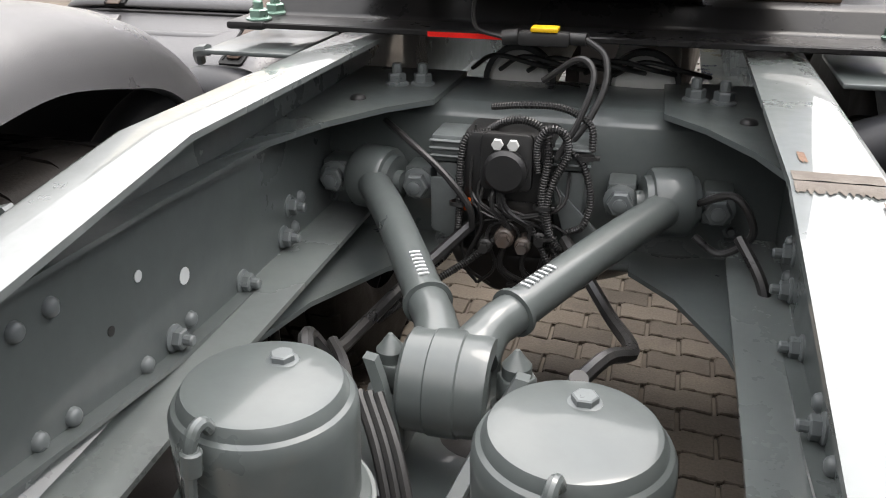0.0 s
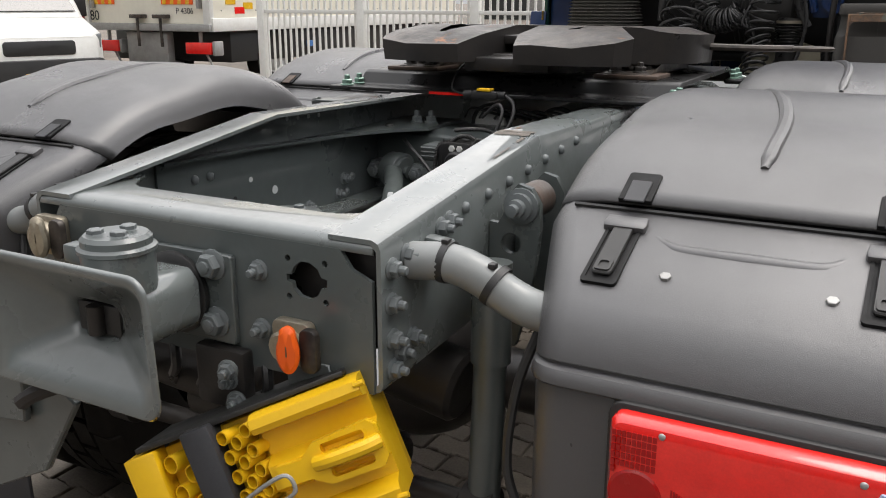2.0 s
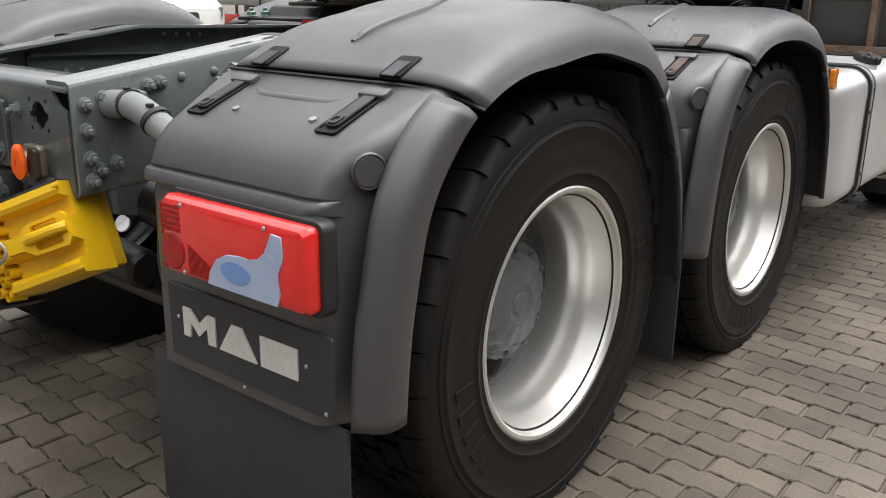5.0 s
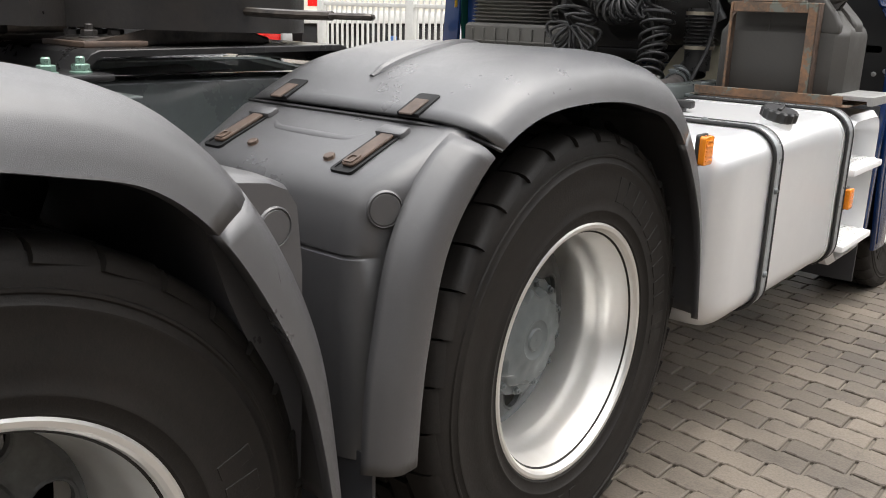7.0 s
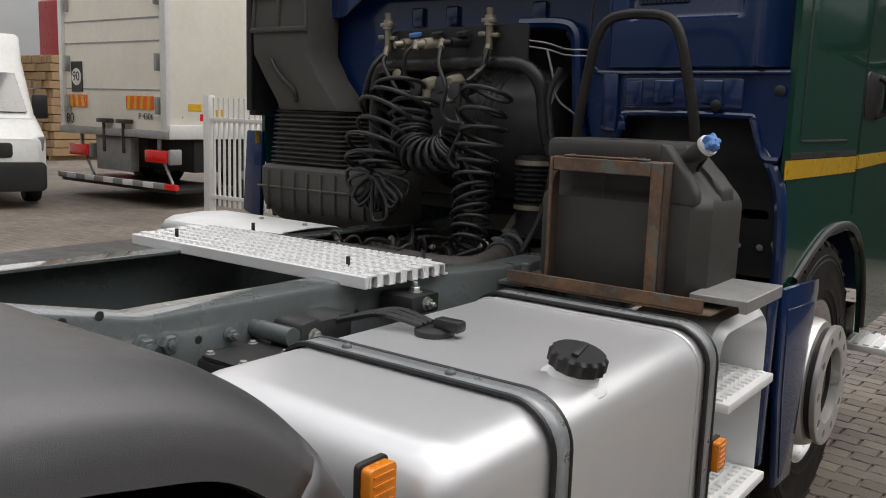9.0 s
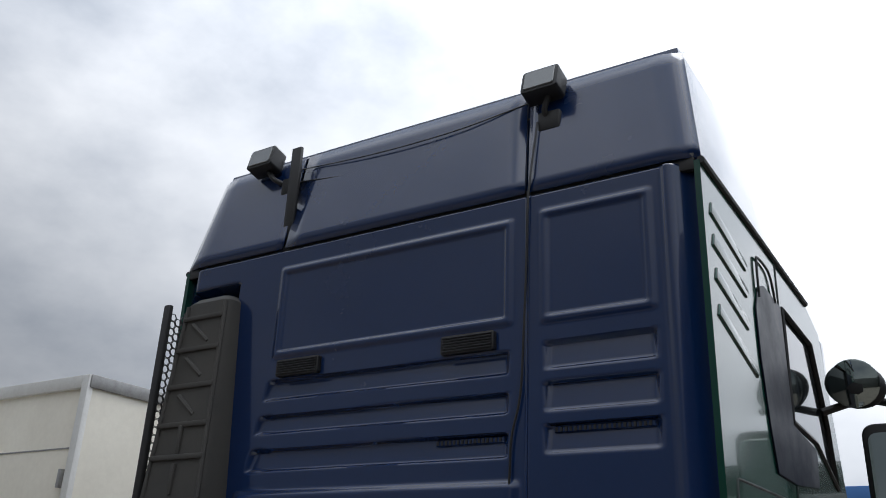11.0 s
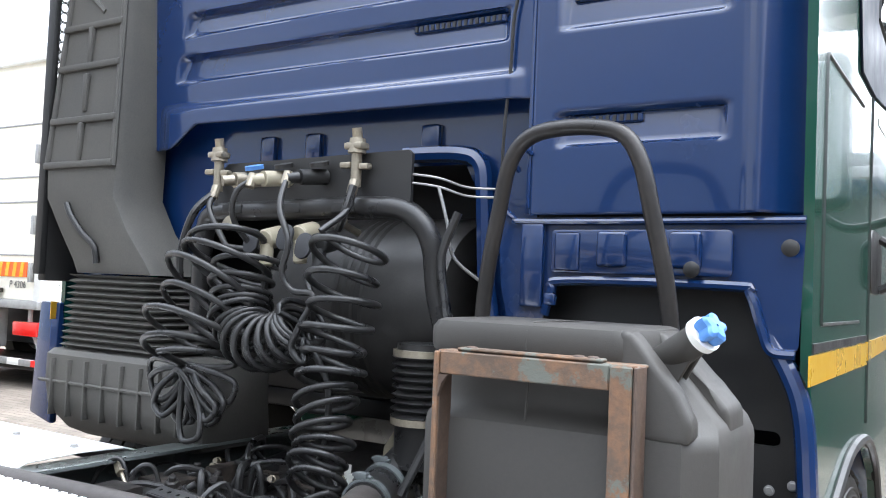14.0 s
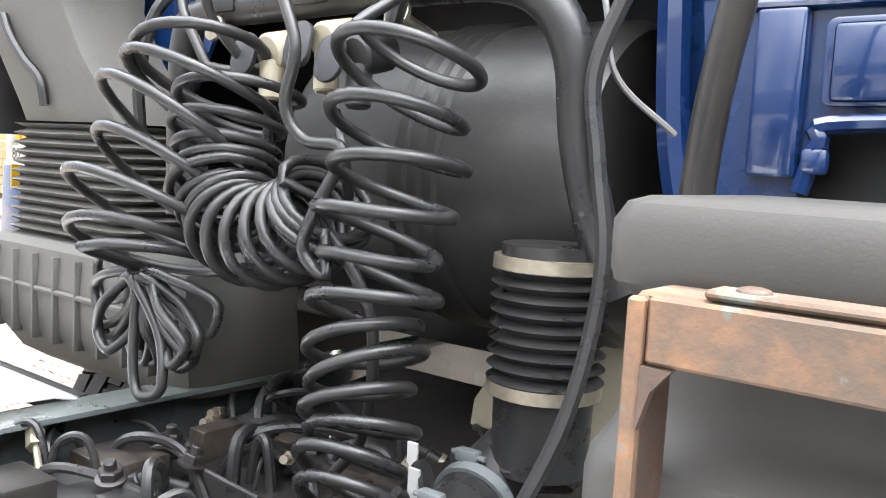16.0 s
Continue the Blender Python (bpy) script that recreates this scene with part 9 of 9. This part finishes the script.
for z in (1.62, 2.30, 2.62, 3.30):
    bm = fresh()
    box(bm, LX0 + 0.10, LX1 - 0.14, LY + 0.018, LY + 0.032, z - 0.01, z + 0.01, 0.002, 1)
    part("panel_joint", bm, M_GALV, bodyb)
for k in range(18):
    put("box_rivet", RIVET, bodyb, along((LX1 - 0.02, LY + 0.25 + 0.4 * k, 1.25), (1, 0, 0)))
bm = fresh()
box(bm, LX0, LX1, LY - 0.06, LY + 0.04, 0.94, 1.05, 0.01)
rear_bar = part("rear_sill", bm, M_GALV, lorry, "galvanised rear sill")
for x in (-10.85, -9.15):
    bm = fresh()
    box(bm, x - 0.33, x + 0.33, LY + 0.012, LY + 0.024, 1.34, 1.53, 0.002, 1)
    band = part("warning_band", bm, M_ORANGE, bodyb, "orange and yellow striped warning panel")
    for k in range(4):
        bm = fresh()
        x0 = x - 0.30 + 0.16 * k
        prism(bm, [(x0, 1.342), (x0 + 0.07, 1.342), (x0 + 0.10, 1.528), (x0 + 0.03, 1.528)] if x > -10 else [(x0 + 0.03, 1.342), (x0 + 0.10, 1.342), (x0 + 0.07, 1.528), (x0, 1.528)], "y", LY + 0.008, LY + 0.0125, 0)
        part("band_stripe", bm, M_YSTRIPE, band)
bm = fresh()
prism(bm, ring(-10.78, 1.80, 0.13, 28), "y", LY + 0.008, LY + 0.024, 0.002, 1)
disc = part("speed_disc", bm, M_WHITE, bodyb)
bm = fresh()
box(bm, -10.93, -10.63, LY + 0.014, LY + 0.026, 1.57, 2.03, 0.002, 1)
part("disc_back", bm, M_BLACK, disc)
upright = Matrix.Rotation(radians(90), 4, "X")
writing("90", 0.20, M_BLACK, "speed_text", bodyb, Matrix.Translation((-10.78, LY + 0.004, 1.80)) @ upright)
writing("80", 0.22, M_BLACK, "speed_text", bodyb, Matrix.Translation((-11.0, LY + 0.015, 1.16)) @ upright)
writing("P 4306", 0.13, M_BLACK, "code_text", bodyb, Matrix.Translation((-9.0, LY + 0.015, 1.24)) @ upright)
for y0, z0, mt in ((LY + 0.35, 1.34, M_YSTRIPE), (LY + 0.55, 1.20, M_RED), (LY + 0.75, 1.27, M_YSTRIPE)):
    bm = fresh()
    box(bm, LX1 - 0.021, LX1 - 0.012, y0, y0 + 0.22, z0, z0 + 0.10, 0)
    part("sticker", bm, mt, bodyb)
for x in (-9.95, -9.45):
    bm = fresh()
    box(bm, x - 0.14, x + 0.14, LY - 0.10, LY + 0.02, 1.13, 1.19, 0.01)
    rod(bm, (x, LY - 0.06, 0.70), (x, LY - 0.06, 1.18), 0.025, 10)
    part("door_lock", bm, M_STEEL, bodyb)
for x in (LX0 + 0.20, LX1 - 0.22):
    for z in (1.4, 2.0, 2.9):
        bm = fresh()
        box(bm, x - 0.03, x + 0.03, LY - 0.05, LY + 0.03, z - 0.12, z + 0.12, 0.008)
        part("door_hinge", bm, M_GALV, bodyb)
# underside
bm = fresh()
box(bm, -10.35, -9.45, LY + 0.05, LY + 0.20, 0.42, 0.92, 0.02)
under = part("lift_carriage", bm, M_GALV, lorry, "grey tail lift carriage")
bm = fresh()
box(bm, LX0 + 0.1, LX1 - 0.1, LY + 0.5, LY + 7.5, 0.45, 0.93, 0.02)
part("subframe", bm, M_BLACK, lorry)
for x in (-10.75, -8.75):
    bm = fresh()
    box(bm, x - 0.26, x + 0.26, LY - 0.02, LY + 0.10, 0.60, 0.78, 0.02)
    hl = part("lorry_tail_lamp", bm, M_RED, lorry, "red rear lamp cluster")
    bm = fresh()
    box(bm, x + 0.27, x + 0.33, LY + 0.0, LY + 0.20, 0.58, 0.80, 0.02)
    part("lamp_guard", bm, M_GALV, hl)
    bm = fresh()
    rod(bm, (x + 0.1, LY + 0.06, 0.60), (x + 0.25, LY + 0.1, 0.30), 0.02, 8)
    part("lamp_stay", bm, M_GALV, hl)
    bm = fresh()
    rod(bm, (x, LY + 0.06, 0.78), (x, LY + 0.06, 0.96), 0.03, 8)
    part("lamp_stay", bm, M_GALV, hl)
for k in range(12):
    x = LX0 + 0.1 + 0.25 * k
    bm = fresh()
    box(bm, x, x + 0.25, LY - 0.16, LY - 0.10, 0.255, 0.335, 0.004)
    part("bumper_segment", bm, M_RED if k > 9 and k % 2 else (M_WHITE if k % 2 else M_GALV), lorry)
bm = fresh()
box(bm, LX0 + 0.1, LX1 + 0.3, LY - 0.10, LY + 0.9, 0.20, 0.27, 0.01)
part("lift_platform", bm, M_DARKSTEEL, lorry)
for x in (LX0 + 0.22, LX1 - 0.22):
    for y in (LY + 1.6, LY + 6.2):
        bm = fresh()
        lathe(bm, [(0.27, -0.14), (0.42, -0.15), (0.48, -0.12), (0.49, 0), (0.48, 0.12), (0.42, 0.15), (0.27, 0.14)], 32, along((x, y, 0.48), (1, 0, 0)))
        tw = part("lorry_tyre", bm, M_RUBBER, lorry)
        bm = fresh()
        lathe(bm, [(0.28, 0.10), (0.22, 0.06), (0.12, 0.10), (0, 0.10)], 24, along((x, y, 0.48), (1, 0, 0)))
        part("lorry_rim", bm, M_GALV, tw)
bm = fresh()
lathe(bm, [(0, 0), (0.07, 0.01), (0.07, 0.10), (0, 0.11)], 16, along((LX1 - 0.05, LY + 2.5, 0.62), (0, 0, 1)))
part("blue_cap", bm, M_BLUECAP, lorry)

# ---- white fence ----
fence = thing("metal_fence", "white painted steel bar fence with posts", "fence")
FX0, FX1, FYY = -7.3, -2.2, 8.2
for k in range(4):
    x = FX0 + 1.7 * k
    bm = fresh()
    box(bm, x - 0.055, x + 0.055, FYY - 0.055, FYY + 0.055, -0.01, 1.56, 0.008)
    part("post", bm, M_WHITE, fence)
    bm = fresh()
    box(bm, x - 0.16, x + 0.16, FYY - 0.16, FYY + 0.16, -0.012, 0.05, 0.01)
    part("foot", bm, M_GALV, fence)
for z in (0.26, 1.25):
    bm = fresh()
    box(bm, FX0, FX1, FYY - 0.018, FYY + 0.018, z - 0.025, z + 0.025, 0.004)
    part("rail", bm, M_WHITE, fence)
bm = fresh()
box(bm, -0.014, 0.014, -0.014, 0.014, 0.14, 1.53, 0.003, 1)
BAR = as_mesh(bm, "bar", M_WHITE, 30)
for k in range(int((FX1 - FX0) / 0.1)):
    x = FX0 + 0.1 + 0.1 * k
    if min(abs(x - (FX0 + 1.7 * j)) for j in range(4)) > 0.07:
        put("bar", BAR, fence, Matrix.Translation((x, FYY, 0)))

# ---- van ----
van = thing("delivery_van", "white delivery van with black bumper", "van")
VM = Matrix.Translation((-9.6, 6.25, 0)) @ Matrix.Rotation(math.atan2(-0.95, -0.31), 4, "Z") @ Matrix.Scale(0.93, 4)


def vpart(name, bm, material, label="", parent=None):
    bmesh.ops.transform(bm, matrix=VM, verts=bm.verts)
    return part(name, bm, material, parent or van, label)


# own axes: x across, front at y = 0, body behind at negative y
rows = []
for y, w, z0, z1 in ((0.02, 0.86, 0.50, 0.98), (-0.08, 0.97, 0.45, 1.08), (-0.55, 1.0, 0.42, 1.22), (-0.95, 1.0, 0.42, 1.36)):
    rows.append([(x, y, z) for x, z in rounded(-w, w, z0, z1, 0.12, 4)])
bm = fresh()
loft(bm, rows)
vpart("bonnet", bm, M_WHITE)
bm = fresh()
rows = []
for y, w, z1 in ((-0.62, 0.90, 1.26), (-1.55, 0.88, 2.22), (-1.9, 0.92, 2.55), (-5.2, 0.95, 2.6)):
    rows.append([(x, y, z) for x, z in rounded(-w - 0.05, w + 0.05, 0.42, z1, 0.10, 4)])
loft(bm, rows)
vpart("van_body", bm, M_WHITE)
bm = fresh()
prism(bm, [(-0.84, -0.70), (0.84, -0.70), (0.78, -1.50), (-0.78, -1.50)], "z", 0, 0.01, 0, m=Matrix.Translation((0, 0, 1.29)) @ Matrix.Translation((0, -0.62, 0)) @ Matrix.Rotation(radians(-46), 4, "X") @ Matrix.Translation((0, 0.62, 0)))
vpart("windscreen", bm, M_GLASS)
bm = fresh()
prism(bm, rounded(-0.95, 0.95, 0.24, 0.66, 0.08, 4), "y", -0.3, 0.07, 0.05, 3)
bump = vpart("bumper", bm, M_BLACK, "black plastic bumper")
bm = fresh()
prism(bm, rounded(-0.52, 0.52, 0.72, 0.93, 0.05, 4), "y", 0.0, 0.035, 0.01)
vpart("grille", bm, M_BLACK)
for s in (1, -1):
    bm = fresh()
    prism(bm, [(s * 0.60, 0.78), (s * 0.93, 0.80), (s * 0.96, 1.02), (s * 0.80, 1.0)], "y", -0.16, -0.02, 0.02)
    vpart("headlamp", bm, M_LENSGREY)
    for y in (-0.85, -4.2):
        bm = fresh()
        lathe(bm, [(0.2, -0.11), (0.32, -0.11), (0.345, -0.06), (0.345, 0.06), (0.32, 0.11), (0.2, 0.11), (0, 0.09)], 28, along((s * 0.88, y, 0.345), (s, 0, 0)))
        vpart("van_tyre", bm, M_RUBBER)
    bm = fresh()
    box(bm, s * 1.0, s * 1.22, -1.25, -1.15, 1.25, 1.62, 0.03)
    vpart("van_mirror", bm, M_BLACK)
bm = fresh()
box(bm, -0.26, 0.26, 0.07, 0.078, 0.36, 0.47, 0.002, 1)
pl = vpart("van_plate", bm, M_YELLOW, "yellow plate with plain bars")
for k in range(6):
    bm = fresh()
    box(bm, -0.20 + 0.07 * k, -0.155 + 0.07 * k, 0.078, 0.080, 0.385, 0.445, 0)
    vpart("plate_bar", bm, M_BLACK, "", pl)

# ---- red lorry with timber, farther back ----
red = thing("timber_lorry", "red lorry loaded with rough timber packs", "truck")
bm = fresh()
box(bm, -23.4, -20.8, 14.6, 16.4, 0.9, 4.3, 0.08, 3)
part("lorry_cab", bm, M_REDPAINT, red)
bm = fresh()
box(bm, -23.4, -20.8, 16.5, 22.0, 0.7, 0.95, 0.02)
part("lorry_bed", bm, M_DARKSTEEL, red)
for x in (-23.2, -21.0):
    bm = fresh()
    lathe(bm, [(0, -0.15), (0.42, -0.15), (0.5, -0.1), (0.5, 0.1), (0.42, 0.15), (0, 0.15)], 28, along((x, 15.4, 0.5), (1, 0, 0)))
    part("lorry_tyre", bm, M_RUBBER, red)
    bm = fresh()
    lathe(bm, [(0, -0.15), (0.42, -0.15), (0.5, -0.1), (0.5, 0.1), (0.42, 0.15), (0, 0.15)], 28, along((x, 20.4, 0.5), (1, 0, 0)))
    part("lorry_tyre", bm, M_RUBBER, red)
timber = thing("timber_stack", "stack of rough sawn timber boards", "timber")
rnd = random.Random(3)
for i in range(8):
    for j in range(12):
        bm = fresh()
        x, z = -19.8 + 0.22 * i, 0.10 + 0.20 * j
        box(bm, x, x + 0.205, 12.0 + rnd.uniform(-0.04, 0.04), 13.4 + rnd.uniform(-0.05, 0.05), z, z + 0.18, 0.006, 1)
        part("timber_beam", bm, M_WOOD, timber)
for x in (-19.6, -18.3):
    bm = fresh()
    box(bm, x, x + 0.12, 12.0, 13.4, -0.012, 0.10, 0.004)
    part("bearer", bm, M_WOOD, timber)

# ---- far side of the yard ----
hall = thing("warehouse", "long grey warehouse with blue eaves band", "building", kind="structure")
bm = fresh()
box(bm, -30, 95, 62, 80, -0.3, 8.2, 0.05)
part("hall_wall", bm, M_HALL, hall)
bm = fresh()
box(bm, -30.1, 95.1, 61.9, 80, 8.2, 9.4, 0.05)
part("eaves_band", bm, M_BLUECAP, hall)
for k in range(14):
    bm = fresh()
    x = -26 + 8.5 * k
    box(bm, x, x + 4.2, 61.93, 61.99, 0.0, 4.4, 0.02)
    part("dock_door", bm, M_GALV, hall)
# unseen block, added to set the dark skyline mirrored in the cab side
skyline_block = thing("reflected_skyline", "unseen dark block that makes the skyline mirrored in the cab side", "building", kind="structure")
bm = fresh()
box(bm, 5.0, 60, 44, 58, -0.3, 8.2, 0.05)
part("hall_wall", bm, M_HALL, skyline_block)
# unseen low block, added so the green cab side reflects something dark
refl_block = thing("reflected_block", "unseen low dark block mirrored in the cab side", "building", kind="structure")
bm = fresh()
box(bm, 1.9, 26, 11.5, 16, -0.3, 2.7, 0.03)
part("block_side", bm, M_HALL, refl_block)
bm = fresh()
box(bm, 1.8, 26.1, 11.4, 16.1, 2.7, 2.82, 0.02)
part("block_top", bm, M_GALV, refl_block)
# unseen block, added to cut low sky light on the truck's right side
side_block = thing("side_light_block", "unseen long dark block that dims the truck's right side", "building", kind="structure")
bm = fresh()
box(bm, 13.5, 40, -60, 38, -0.3, 8.0, 0.05)
part("hall_wall", bm, M_HALL, side_block)
# unseen block behind the yard, added to cut off low sky there
back_sky_block = thing("back_light_block", "unseen long dark block that closes off low sky behind the yard", "building", kind="structure")
bm = fresh()
box(bm, -60, 13, -62, -48, -0.3, 7.0, 0.05)
part("hall_wall", bm, M_HALL, back_sky_block)
cont = thing("orange_container", "orange steel container across the yard", "container")
bm = fresh()
box(bm, -1.6, 1.2, 30.0, 36.0, -0.012, 2.5, 0.02)
part("container_body", bm, M_ORANGE, cont)
for k in range(12):
    bm = fresh()
    box(bm, -1.55 + 0.23 * k, -1.45 + 0.23 * k, 29.97, 30.0, 0.1, 2.4, 0.005, 1)
    part("container_rib", bm, M_ORANGE, cont)
